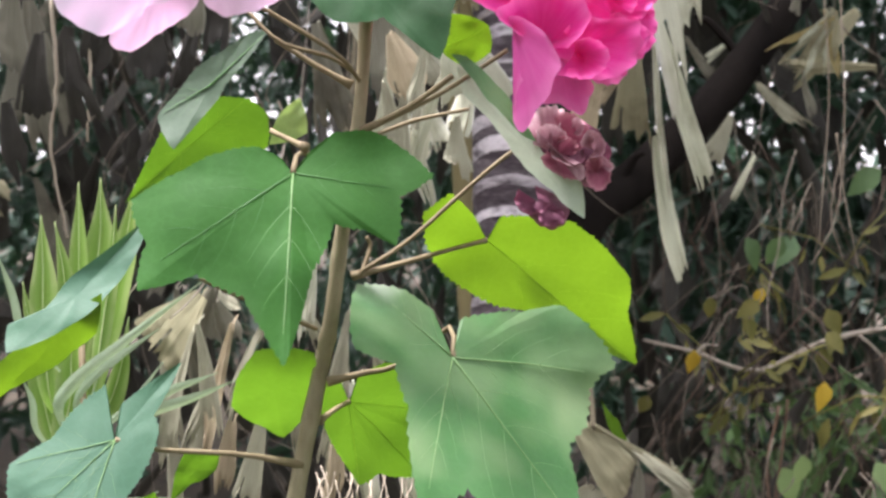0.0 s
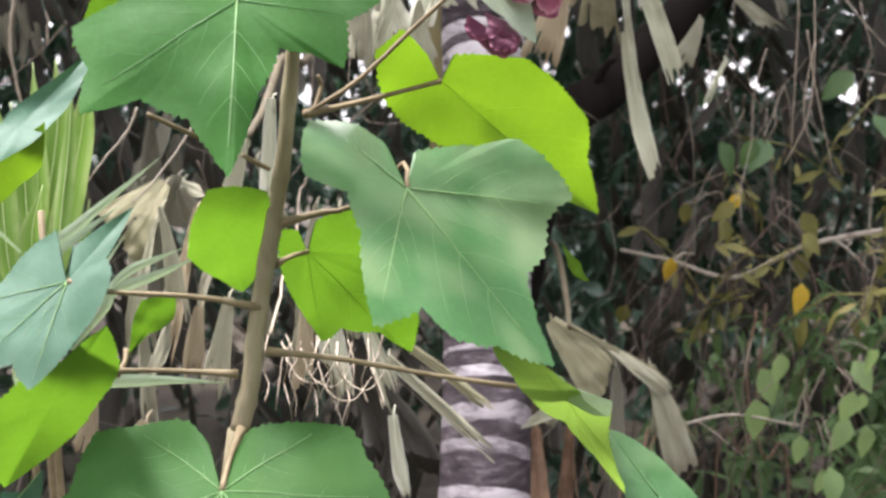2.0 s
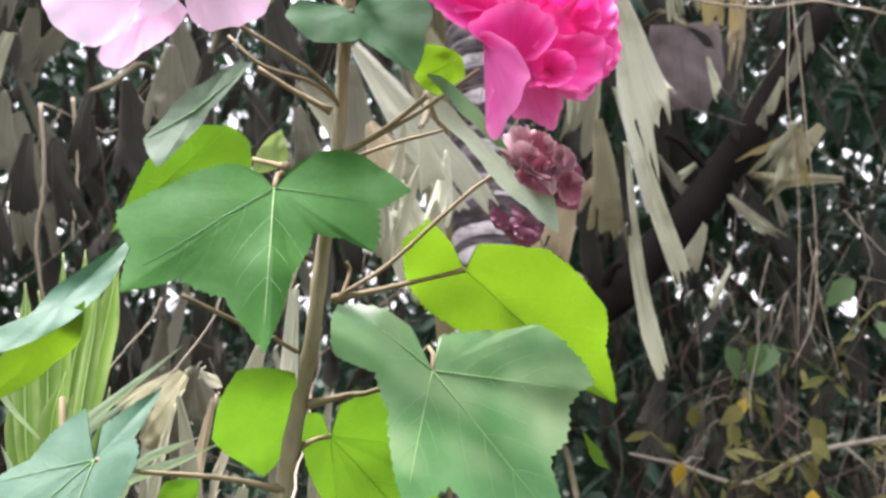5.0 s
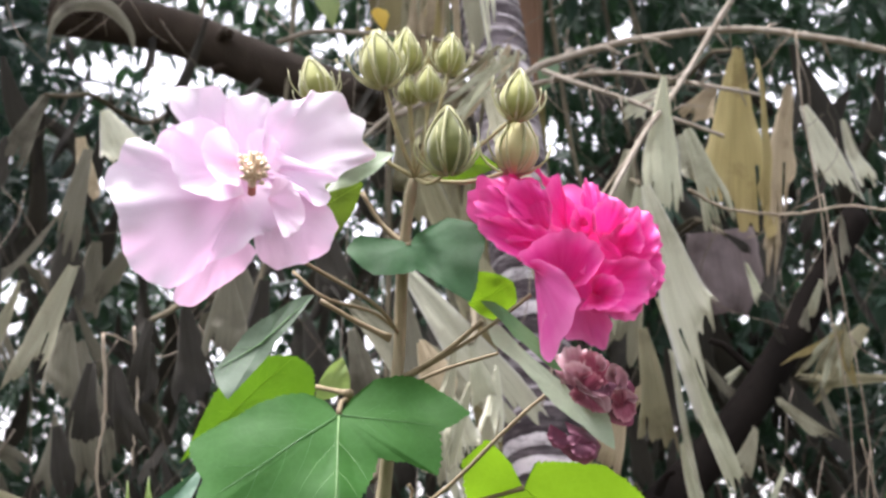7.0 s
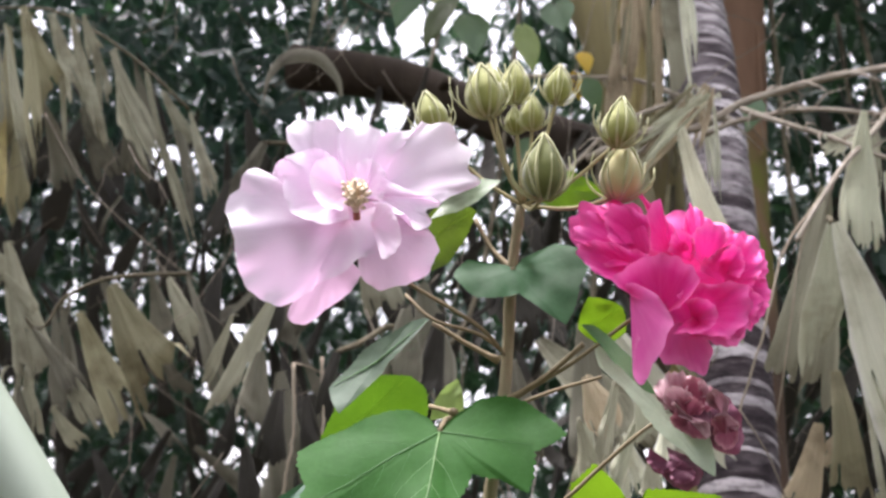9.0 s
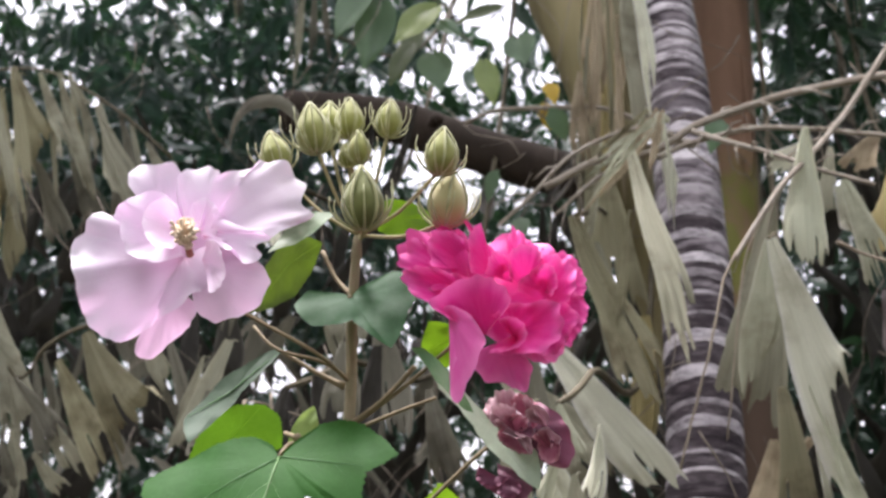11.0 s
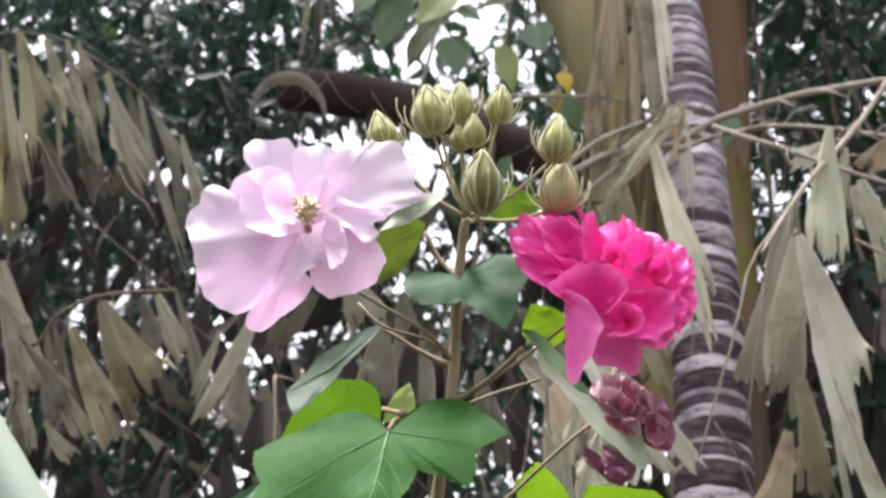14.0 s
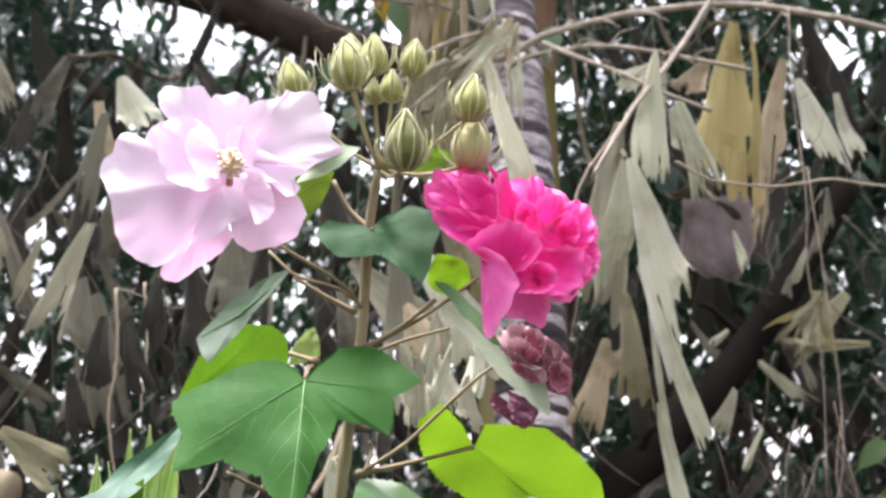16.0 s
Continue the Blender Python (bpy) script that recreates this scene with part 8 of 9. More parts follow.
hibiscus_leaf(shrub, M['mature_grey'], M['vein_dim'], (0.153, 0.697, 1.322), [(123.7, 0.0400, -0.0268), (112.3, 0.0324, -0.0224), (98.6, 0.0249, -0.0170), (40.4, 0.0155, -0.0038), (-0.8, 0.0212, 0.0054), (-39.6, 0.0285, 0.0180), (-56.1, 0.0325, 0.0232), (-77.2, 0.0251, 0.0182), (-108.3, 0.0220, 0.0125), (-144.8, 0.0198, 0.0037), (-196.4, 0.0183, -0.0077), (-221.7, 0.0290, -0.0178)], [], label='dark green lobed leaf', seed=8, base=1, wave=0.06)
hibiscus_leaf(shrub, M['mature_blue'], M['vein'], (-0.163, 0.686, 1.455), [(85.9, 0.0155, -0.0118), (49.1, 0.0475, -0.0269), (8.4, 0.0225, -0.0027), (-78.6, 0.0297, 0.0231), (-104.8, 0.0497, 0.0395), (-138.1, 0.0578, 0.0319), (-168.5, 0.0525, 0.0088), (-180.8, 0.0325, -0.0000), (-253.0, 0.0264, -0.0189)], [0, 0.6, 0, 0, 0.8, 0, 0, 0], stalk=[(-0.066, 0.707, 1.435), (-0.099, 0.7, 1.443), (-0.144, 0.693, 1.448), (-0.163, 0.686, 1.455)], label='blue-green lobed leaf', seed=9, ribs=3, wave=0.1, width=0.0003)
hibiscus_leaf(shrub, M['young_green'], None, (-0.176, 0.7, 1.389), [(51.8, 0.0609, 0.0520), (30.3, 0.0461, 0.0250), (-1.8, 0.0235, -0.0000), (-123.8, 0.0736, -0.0577), (-154.2, 0.0514, -0.0231), (-202.8, 0.0215, 0.0077), (-292.1, 0.0280, 0.0270)], [0, 0, 0, 0, 0, 0], stalk=[(-0.079, 0.707, 1.399), (-0.11, 0.707, 1.402), (-0.144, 0.7, 1.405)], label='young yellow-green leaf lit through', base=1, seed=10)
hibiscus_leaf(shrub, M['young_green'], None, (-0.125, 0.728, 1.428), [(120.4, 0.0122, 0.0043), (42.9, 0.0168, 0.0049), (-5.2, 0.0102, -0.0003), (-113.0, 0.0099, -0.0038), (-127.2, 0.0261, -0.0087)], [0, 0, 0, 0], stalk=[(-0.145, 0.714, 1.4), (-0.141, 0.721, 1.405), (-0.141, 0.728, 1.411)], label='young yellow-green leaf lit through', base=1, seed=11)
hibiscus_leaf(shrub, M['mature_blue'], None, (-0.174, 0.651, 1.535), [(51.0, 0.0464, -0.0283), (43.1, 0.0386, -0.0210), (15.8, 0.0189, -0.0042), (-114.3, 0.0190, 0.0147), (-139.2, 0.0390, 0.0221), (-156.6, 0.0343, 0.0115), (-157.2, 0.0162, 0.0052)], [0, 0, 0, 0, 0, 0], label='blue-green leaf seen edge-on', base=1, seed=12, serr=0.004)
hibiscus_leaf(shrub, M['young'], None, (-0.189, 0.658, 1.509), [(45.3, 0.0383, 0.0129), (15.0, 0.0231, 0.0028), (-16.2, 0.0110, -0.0014), (-133.6, 0.0339, -0.0112), (-135.2, 0.0481, -0.0154), (-160.5, 0.0270, -0.0042)], [0, 0, 0, 0, 0], label='young yellow-green leaf lit through', base=1, seed=13, serr=0.004)
hibiscus_leaf(shrub, M['mature_dull'], M['vein_dim'], (-0.114, 0.693, 1.64), [(1.1, 0.0073, -0.0000), (-116.6, 0.0380, 0.0161), (-147.6, 0.0313, 0.0077), (-156.2, 0.0231, 0.0042), (-303.0, 0.0332, -0.0126), (-313.8, 0.0424, -0.0137)], [0, 0, 0, 0, 0], stalk=[(-0.041, 0.693, 1.641), (-0.06, 0.693, 1.651), (-0.081, 0.693, 1.664)], label='drooping grey-green leaf', base=1, seed=14)
hibiscus_leaf(shrub, M['young_green'], M['vein_y'], (-0.124, 0.714, 1.611), [(-4.7, 0.0377, -0.0017), (-128.2, 0.0235, -0.0084), (-139.2, 0.0526, -0.0154), (-264.7, 0.0207, 0.0098), (-320.7, 0.0357, 0.0105), (-337.8, 0.0409, 0.0070)], [0, 0, 0, 0, 0], stalk=[(-0.065, 0.679, 1.608), (-0.084, 0.714, 1.617)], label='young yellow-green leaf lit through', width=0.0002, base=1, seed=16)
hibiscus_leaf(shrub, M['pale'], None, (-0.076, 0.721, 1.62), [(-131.7, 0.0138, -0.0000), (-245.3, 0.0074, -0.0000), (-295.2, 0.0171, -0.0000), (-378.6, 0.0120, -0.0000)], [0, 0, 0], label='small pale unfolding leaf', base=1, seed=17)
hibiscus_leaf(shrub, M['mature_deep'], None, (-0.031, 0.665, 1.689), [(57.7, 0.0089, -0.0042), (38.1, 0.0299, -0.0101), (13.1, 0.0452, -0.0052), (-50.5, 0.0489, 0.0227), (-75.9, 0.0167, 0.0094), (-135.7, 0.0274, 0.0109), (-175.8, 0.0351, 0.0010), (-195.5, 0.0281, -0.0046), (-224.2, 0.0041, -0.0017)], [0, 0, 0.85, 0.75, 0.9, 0, 0, 0], stalk=[(-0.03, 0.682, 1.694), (-0.031, 0.672, 1.691), (-0.031, 0.665, 1.689)], label='dark green lobed leaf', seed=18)
hibiscus_leaf(shrub, M['young'], M['vein_y'], (0.02, 0.7, 1.667), [(-89.7, 0.0139, -0.0067), (-162.4, 0.0153, -0.0021), (-236.5, 0.0153, 0.0064), (-327.5, 0.0137, 0.0035), (-383.8, 0.0149, -0.0031)], [0, 0, 0, 0], label='young yellow-green leaf lit through', width=0.0002, base=1, seed=19)
hibiscus_leaf(shrub, M['pale_grey'], None, (0.0520, 0.6830, 1.6093), [(130.7, 0.0571, -0.0150), (126.5, 0.0468, -0.0142), (125.9, 0.0318, -0.0096), (123.4, 0.0211, -0.0065), (103.6, 0.0076, -0.0027), (0.8, 0.0060, -0.0000), (-24.9, 0.0173, 0.0026), (-26.3, 0.0284, 0.0045), (-38.2, 0.0353, 0.0077), (-52.6, 0.0458, 0.0126), (-59.9, 0.0324, 0.0098), (-62.4, 0.0250, 0.0078), (-82.4, 0.0144, 0.0051), (-133.2, 0.0080, 0.0021), (-196.1, 0.0122, -0.0012), (-216.1, 0.0257, -0.0056), (-219.5, 0.0442, -0.0106)], [], stalk=[(-0.036, 0.693, 1.617), (-0.013, 0.679, 1.629), (0.009, 0.665, 1.645)], label='drooping pale green leaf seen from the side', base=1, seed=20, serr=0.006, wave=0.03)
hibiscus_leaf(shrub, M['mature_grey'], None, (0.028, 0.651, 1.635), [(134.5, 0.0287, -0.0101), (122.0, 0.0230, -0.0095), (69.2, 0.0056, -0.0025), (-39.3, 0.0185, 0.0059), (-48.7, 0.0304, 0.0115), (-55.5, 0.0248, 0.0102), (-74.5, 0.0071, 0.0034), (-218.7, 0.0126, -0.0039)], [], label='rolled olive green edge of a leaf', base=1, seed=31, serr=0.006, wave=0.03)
hibiscus_leaf(shrub, M['young2'], M['vein_y'], (-0.077, 0.686, 1.719), [(-80.2, 0.0200, -0.0039), (-133.2, 0.0393, -0.0060), (-208.3, 0.0128, 0.0010), (-283.1, 0.0180, 0.0035), (-330.7, 0.0248, 0.0027)], [0, 0, 0, 0], stalk=[(-0.032, 0.679, 1.692), (-0.046, 0.685, 1.708), (-0.056, 0.688, 1.727)], label='young yellow-green leaf lit through', width=0.0002, base=1, seed=21)
hibiscus_leaf(shrub, M['pale_green'], None, (-0.057, 0.651, 1.73), [(-81.8, 0.0072, 0.0024), (-141.5, 0.0263, 0.0060), (-261.9, 0.0116, -0.0038), (-334.8, 0.0215, -0.0035)], [0, 0, 0], label='pale green leaf seen edge-on', base=1, seed=22)
hibiscus_leaf(shrub, M['young'], None, (-0, 0.672, 1.74), [(145.6, 0.0193, 0.0020), (78.3, 0.0105, 0.0021), (-7.4, 0.0233, -0.0003), (-118.2, 0.0122, -0.0022), (-158.4, 0.0177, -0.0015)], [0, 0, 0, 0], label='young yellow-green leaf lit through', base=1, seed=23)
hibiscus_leaf(shrub, M['young'], M['vein_y'], (0.011, 0.714, 1.296), [(89.1, 0.0245, 0.0231), (60.3, 0.0407, 0.0344), (20.4, 0.0466, 0.0168), (-19.3, 0.0564, -0.0147), (-83.8, 0.0411, -0.0357), (-136.0, 0.0457, -0.0294), (-191.7, 0.0279, 0.0042), (-257.0, 0.0299, 0.0273)], [0, 0, 0, 0, 0, 0, 0], stalk=[(-0.014, 0.7, 1.314), (-0.001, 0.707, 1.302), (0.011, 0.714, 1.296)], label='young yellow-green leaf lit through', width=0.0002, seed=24)
hibiscus_leaf(shrub, M['mature'], M['vein'], (0.035, 0.644, 1.277), [(71.6, 0.0219, -0.0280), (17.6, 0.0357, -0.0168), (-24.0, 0.0321, 0.0168), (-102.0, 0.0223, 0.0336), (-165.3, 0.0376, 0.0168), (-201.7, 0.0346, -0.0154), (-255.7, 0.0215, -0.0274)], [0, 0.9, 0.8, 0.8, 0.9, 0], label='dark green lobed leaf', seed=25)
hibiscus_leaf(shrub, M['young'], None, (0.114, 0.735, 1.45), [(119.1, 0.0153, -0.0000), (-49.0, 0.0134, -0.0000), (-96.5, 0.0057, -0.0000)], [0, 0], label='young yellow-green leaf lit through', base=1, seed=26)
hibiscus_leaf(shrub, M['mature_blue'], M['vein'], (-0.2, 0.728, 1.333), [(49.3, 0.0172, -0.0000), (-21.6, 0.0096, -0.0000), (-101.1, 0.0212, -0.0000), (-130.7, 0.0247, -0.0000), (-182.0, 0.0121, -0.0000)], [0.8, 0.9, 0.8, 0], label='small blue-green leaf', seed=27)
# bare stalks and twigs on the stem
Bag().add(*tube(spline([(-0.036, 0.69, 1.642), (-0.051, 0.665, 1.656), (-0.094, 0.651, 1.68), (-0.117, 0.644, 1.697)], 12), (0.0012, 0.0011), 8, 0.05, 2)).put('flower_stalk', M["stalk"], shrub)
Bag().add(*tube(spline([(-0.037, 0.69, 1.645), (-0.052, 0.679, 1.654), (-0.078, 0.672, 1.661), (-0.096, 0.679, 1.678)], 12), (0.0012, 0.001), 8, 0.05, 2)).put('flower_stalk', M["stalk"], shrub)
Bag().add(*tube(spline([(-0.03, 0.69, 1.619), (0.003, 0.672, 1.636), (0.036, 0.658, 1.658)], 12), (0.0012, 0.0011), 8, 0.05, 2)).put('flower_stalk', M["stalk"], shrub)
Bag().add(*tube(spline([(-0.029, 0.69, 1.615), (-0.008, 0.69, 1.623), (0.019, 0.679, 1.629)], 12), (0.0012, 0.001), 8, 0.05, 2)).put('leaf_stalk', M["stalk"], shrub)
Bag().add(*tube(spline([(-0.039, 0.707, 1.539), (-0.01, 0.714, 1.557), (0.021, 0.714, 1.585), (0.043, 0.714, 1.604), (0.063, 0.721, 1.617)], 12), (0.0013, 0.0011), 8, 0.05, 2)).put('flower_stalk', M["stalk"], shrub)
Bag().add(*tube(spline([(-0.035, 0.707, 1.539), (-0.03, 0.714, 1.554), (-0.032, 0.714, 1.56)], 12), (0.0013, 0.0011), 8, 0.05, 2)).put('leaf_stalk', M["stalk"], shrub)
Bag().add(*tube(spline([(-0.059, 0.708, 1.51), (-0.066, 0.7, 1.514), (-0.072, 0.69, 1.518)], 12), (0.0014, 0.0012), 8, 0.05, 2)).put('leaf_stalk', M["stalk"], shrub)
Bag().add(*tube(spline([(-0.088, 0.693, 1.525), (-0.103, 0.686, 1.532), (-0.119, 0.682, 1.54)], 12), (0.0014, 0.0012), 8, 0.05, 2)).put('leaf_stalk', M["stalk"], shrub)
# buds
bud(shrub, (-0.044, 0.63, 1.77), (-0.15, -0.1, 1), 0.0304, 0, M['bud'], True, [(-0.026, 0.665, 1.728), (-0.035, 0.647, 1.745), (-0.044, 0.63, 1.772)])
bud(shrub, (-0.045, 0.658, 1.789), (-0.02, 0, 1), 0.0259, 1, M['bud'], True, [(-0.026, 0.665, 1.728), (-0.036, 0.661, 1.754), (-0.045, 0.658, 1.791)])
bud(shrub, (-0.03, 0.651, 1.787), (0, -0.1, 1), 0.0249, 2, M['bud'], True, [(-0.026, 0.665, 1.728), (-0.028, 0.658, 1.753), (-0.03, 0.651, 1.789)])
bud(shrub, (-0.006, 0.651, 1.786), (0.1, -0.1, 1), 0.0228, 3, M['bud'], True, [(-0.026, 0.665, 1.728), (-0.016, 0.658, 1.753), (-0.006, 0.651, 1.788)])
bud(shrub, (-0.079, 0.665, 1.773), (-0.25, -0.1, 1), 0.0276, 4, M['bud'], True, [(-0.026, 0.665, 1.728), (-0.052, 0.665, 1.746), (-0.079, 0.665, 1.775)])
bud(shrub, (-0.019, 0.637, 1.764), (0, -0.3, 1), 0.0190, 5, M['bud'], True, [(-0.026, 0.665, 1.728), (-0.022, 0.651, 1.742), (-0.019, 0.637, 1.766)])
bud(shrub, (0.029, 0.637, 1.753), (0.12, -0.1, 1), 0.0277, 6, M['bud'], True, [(-0.026, 0.665, 1.728), (0.001, 0.651, 1.736), (0.029, 0.637, 1.755)])
bud(shrub, (-0.011, 0.619, 1.716), (0, -0.25, 1), 0.0342, 7, M['bud_dark'], True, [(-0.026, 0.665, 1.728), (-0.019, 0.642, 1.718), (-0.011, 0.619, 1.718)])
bud(shrub, (0.029, 0.654, 1.727), (0.15, -0.05, 1), 0.0337, 8, M['bud_pink'], True, [(-0.026, 0.665, 1.728), (0.002, 0.66, 1.724), (0.029, 0.654, 1.729)])
bud(shrub, (-0.029, 0.647, 1.766), (-0.1, -0.1, 1), 0.0155, 9, M['bud'], True, [(-0.026, 0.665, 1.728), (-0.027, 0.656, 1.743), (-0.029, 0.647, 1.768)])
# the pale pink flower
PINK = (-0.125, 0.633, 1.718)
# the deep pink flower
DEEP = (0.049, 0.661, 1.655)
WITHER = [(0.073, 0.714, 1.614), (0.065, 0.721, 1.584)]

# the pale pink double flower, wide open
pf = axis_frame((-0.114, 0.613, 1.709), (0.10, -0.80, 0.45))
pink = thing_part("flower", shrub, PINK, "wide open pale pink ruffled double flower")
rim_petal(pink, M['pink_shade'], (-0.125, 0.639, 1.717), [(144, 0.0222, 0.0020), (117, 0.0268, 0.0020), (83, 0.0252, 0.0020), (45, 0.0255, 0.0020), (7, 0.0262, 0.0020), (-32, 0.0283, 0.0020), (-65, 0.0233, 0.0020), (-106, 0.0177, 0.0020), (-162, 0.0158, 0.0020), (-208, 0.0215, 0.0020)], ruffle=0.05, waves=2.2, bulge=0.10, seed=21)
rim_petal(pink, M['pink'], (-0.128, 0.633, 1.724), [(132, 0.0135, 0.0040), (138, 0.0269, 0.0120), (136, 0.0389, 0.0140), (129, 0.0490, 0.0120), (119, 0.0524, 0.0080), (108, 0.0462, 0.0060), (96, 0.0443, 0.0040), (90, 0.0350, 0.0020), (73, 0.0168, 0.0000)], ruffle=0.07, waves=2.4, bulge=0.14, seed=1)
rim_petal(pink, M['pink'], (-0.118, 0.630, 1.722), [(126, 0.0136, 0.0030), (112, 0.0314, 0.0050), (102, 0.0420, 0.0010), (90, 0.0460, -0.0030), (78, 0.0449, -0.0050), (68, 0.0377, -0.0050), (54, 0.0272, -0.0030), (32, 0.0130, -0.0010)], ruffle=0.06, waves=2.4, bulge=0.16, seed=2)
rim_petal(pink, M['pink'], (-0.111, 0.627, 1.718), [(83, 0.0171, 0.0020), (83, 0.0342, 0.0000), (75, 0.0456, -0.0040), (63, 0.0559, -0.0100), (63, 0.0617, -0.0120), (50, 0.0681, -0.0180), (34, 0.0655, -0.0180), (23, 0.0618, -0.0160), (15, 0.0631, -0.0140), (9, 0.0516, -0.0080), (0, 0.0400, -0.0020), (-16, 0.0250, 0.0020), (-30, 0.0139, 0.0020)], ruffle=0.06, waves=2.6, bulge=0.16, seed=3)
rim_petal(pink, M['pink'], (-0.141, 0.623, 1.729), [(-145, 0.0122, 0.0040), (-187, 0.0232, 0.0080), (-214, 0.0216, 0.0060), (-238, 0.0189, 0.0040), (-270, 0.0140, 0.0000)], ruffle=0.08, waves=2.2, bulge=0.10, seed=4)
rim_petal(pink, M['pink'], (-0.121, 0.625, 1.707), [(148, 0.0449, -0.0020), (150, 0.0556, 0.0000), (151, 0.0626, 0.0020), (169, 0.0692, 0.0080), (186, 0.0644, 0.0140), (200, 0.0626, 0.0120), (212, 0.0669, 0.0080), (224, 0.0637, 0.0020), (234, 0.0616, -0.0020), (240, 0.0506, -0.0020), (244, 0.0456, -0.0020), (244, 0.0389, 0.0000), (265, 0.0331, 0.0000), (293, 0.0251, 0.0020), (310, 0.0298, 0.0020), (333, 0.0282, 0.0000), (358, 0.0240, -0.0040), (396, 0.0172, -0.0080)], ruffle=0.075, waves=7.0, bulge=0.06, seed=6)
rim_petal(pink, M['pink_shade'], (-0.128, 0.633, 1.692), [(-135, 0.0240, -0.0020), (-134, 0.0361, -0.0100), (-131, 0.0461, -0.0140), (-123, 0.0463, -0.0160), (-112, 0.0399, -0.0140), (-98, 0.0303, -0.0100), (-68, 0.0238, -0.0040), (-41, 0.0213, 0.0000)], ruffle=0.06, waves=2.2, bulge=0.16, seed=6)
rim_petal(pink, M['pink_shade'], (-0.108, 0.627, 1.704), [(40, 0.0156, 0.0020), (16, 0.0218, 0.0000), (0, 0.0300, 0.0000), (-11, 0.0367, -0.0020), (-25, 0.0407, -0.0040), (-43, 0.0410, -0.0060), (-65, 0.0376, -0.0040), (-83, 0.0352, -0.0020), (-98, 0.0293, 0.0000), (-108, 0.0190, 0.0040)], ruffle=0.06, waves=2.6, bulge=0.20, seed=7)
rim_petal(pink, M['pink'], (-0.105, 0.623, 1.721), [(73, 0.0104, 0.0020), (3, 0.0220, 0.0000), (-6, 0.0362, -0.0040), (-20, 0.0297, 0.0000), (-27, 0.0349, 0.0020), (-43, 0.0326, 0.0040), (-38, 0.0242, 0.0060), (-45, 0.0198, 0.0060), (-66, 0.0098, 0.0040)], ruffle=0.10, waves=3.2, bulge=0.10, seed=9)
rim_petal(pink, M['pink'], (-0.122, 0.621, 1.719), [(99, 0.0192, 0.0020), (118, 0.0318, 0.0040), (136, 0.0375, 0.0060), (149, 0.0372, 0.0100), (167, 0.0349, 0.0120), (185, 0.0321, 0.0140), (207, 0.0291, 0.0160), (227, 0.0248, 0.0160), (259, 0.0204, 0.0140), (286, 0.0146, 0.0080)], ruffle=0.06, waves=3.0, bulge=0.06, seed=10)
rim_petal(pink, M['pink'], (-0.121, 0.619, 1.720), [(90, 0.0110, 0.0080), (112, 0.0215, 0.0100), (135, 0.0226, 0.0120), (164, 0.0187, 0.0160), (203, 0.0152, 0.0200), (238, 0.0153, 0.0200), (274, 0.0140, 0.0140)], ruffle=0.07, waves=2.6, bulge=-0.12, seed=11)
rim_petal(pink, M['pink'], (-0.112, 0.623, 1.720), [(117, 0.0134, 0.0020), (101, 0.0204, 0.0020), (83, 0.0232, 0.0000), (54, 0.0186, 0.0000), (20, 0.0149, 0.0020), (-17, 0.0104, 0.0040)], ruffle=0.07, waves=2.4, bulge=0.05, seed=13)
rim_petal(pink, M['pink_shade'], (-0.106, 0.615, 1.702), [(70, 0.0117, 0.0040), (39, 0.0128, 0.0080), (-7, 0.0171, 0.0120), (-31, 0.0233, 0.0120), (-51, 0.0256, 0.0100), (-70, 0.0234, 0.0060)], ruffle=0.06, waves=2.0, bulge=-0.10, seed=12)
bag = Bag()
rnd = random.Random(5)
for k in range(64):
    a, z = rnd.uniform(0, 6.28), rnd.uniform(0.004, 0.014)
    r = rnd.uniform(0.003, 0.0085)
    tip = pf @ Vector((r * math.cos(a), r * math.sin(a), z + 0.004))
    foot = pf @ Vector((0.001 * math.cos(a), 0.001 * math.sin(a), z - 0.003))
    bag.add(*tube([foot, (foot + tip) / 2, tip], [0.0003, 0.0003, 0.0013], 6))
bag.add(*tube([pf @ Vector((0, 0, 0.0)), pf @ Vector((0, 0, 0.012)), pf @ Vector((0, 0, 0.022))], [0.0022, 0.0018, 0.0008], 8))
bag.put("stamen_column", M["anther"], pink, "yellow stamen column")
Bag().add(*tube([pf @ Vector((0, 0, -0.006)), pf @ Vector((0, 0, 0.001)), pf @ Vector((0, 0, 0.004))], [0.0022, 0.0020, 0.0008], 14)).put("flower_eye", M["eye"], pink, "dark red flower throat")

# the deep pink double flower, cupped, seen from beside and below
deep = thing_part("flower", shrub, DEEP, "deep magenta pink densely ruffled double flower")
rim_petal(deep, M['deep'], (0.092, 0.655, 1.686), [(112, 0.0174, 0.0000), (70, 0.0220, 0.0000), (25, 0.0194, 0.0000), (-11, 0.0185, 0.0000), (-42, 0.0184, 0.0000)], ruffle=0.14, waves=3.4, bulge=0.2, frill=0.6, rough=0.025, seed=1)
rim_petal(deep, M['deep'], (0.092, 0.655, 1.674), [(54, 0.0154, 0.0000), (0, 0.0195, 0.0000), (-36, 0.0210, 0.0000), (-65, 0.0233, 0.0000), (-88, 0.0256, 0.0000)], ruffle=0.14, waves=3.4, bulge=0.2, frill=0.6, rough=0.025, seed=2)
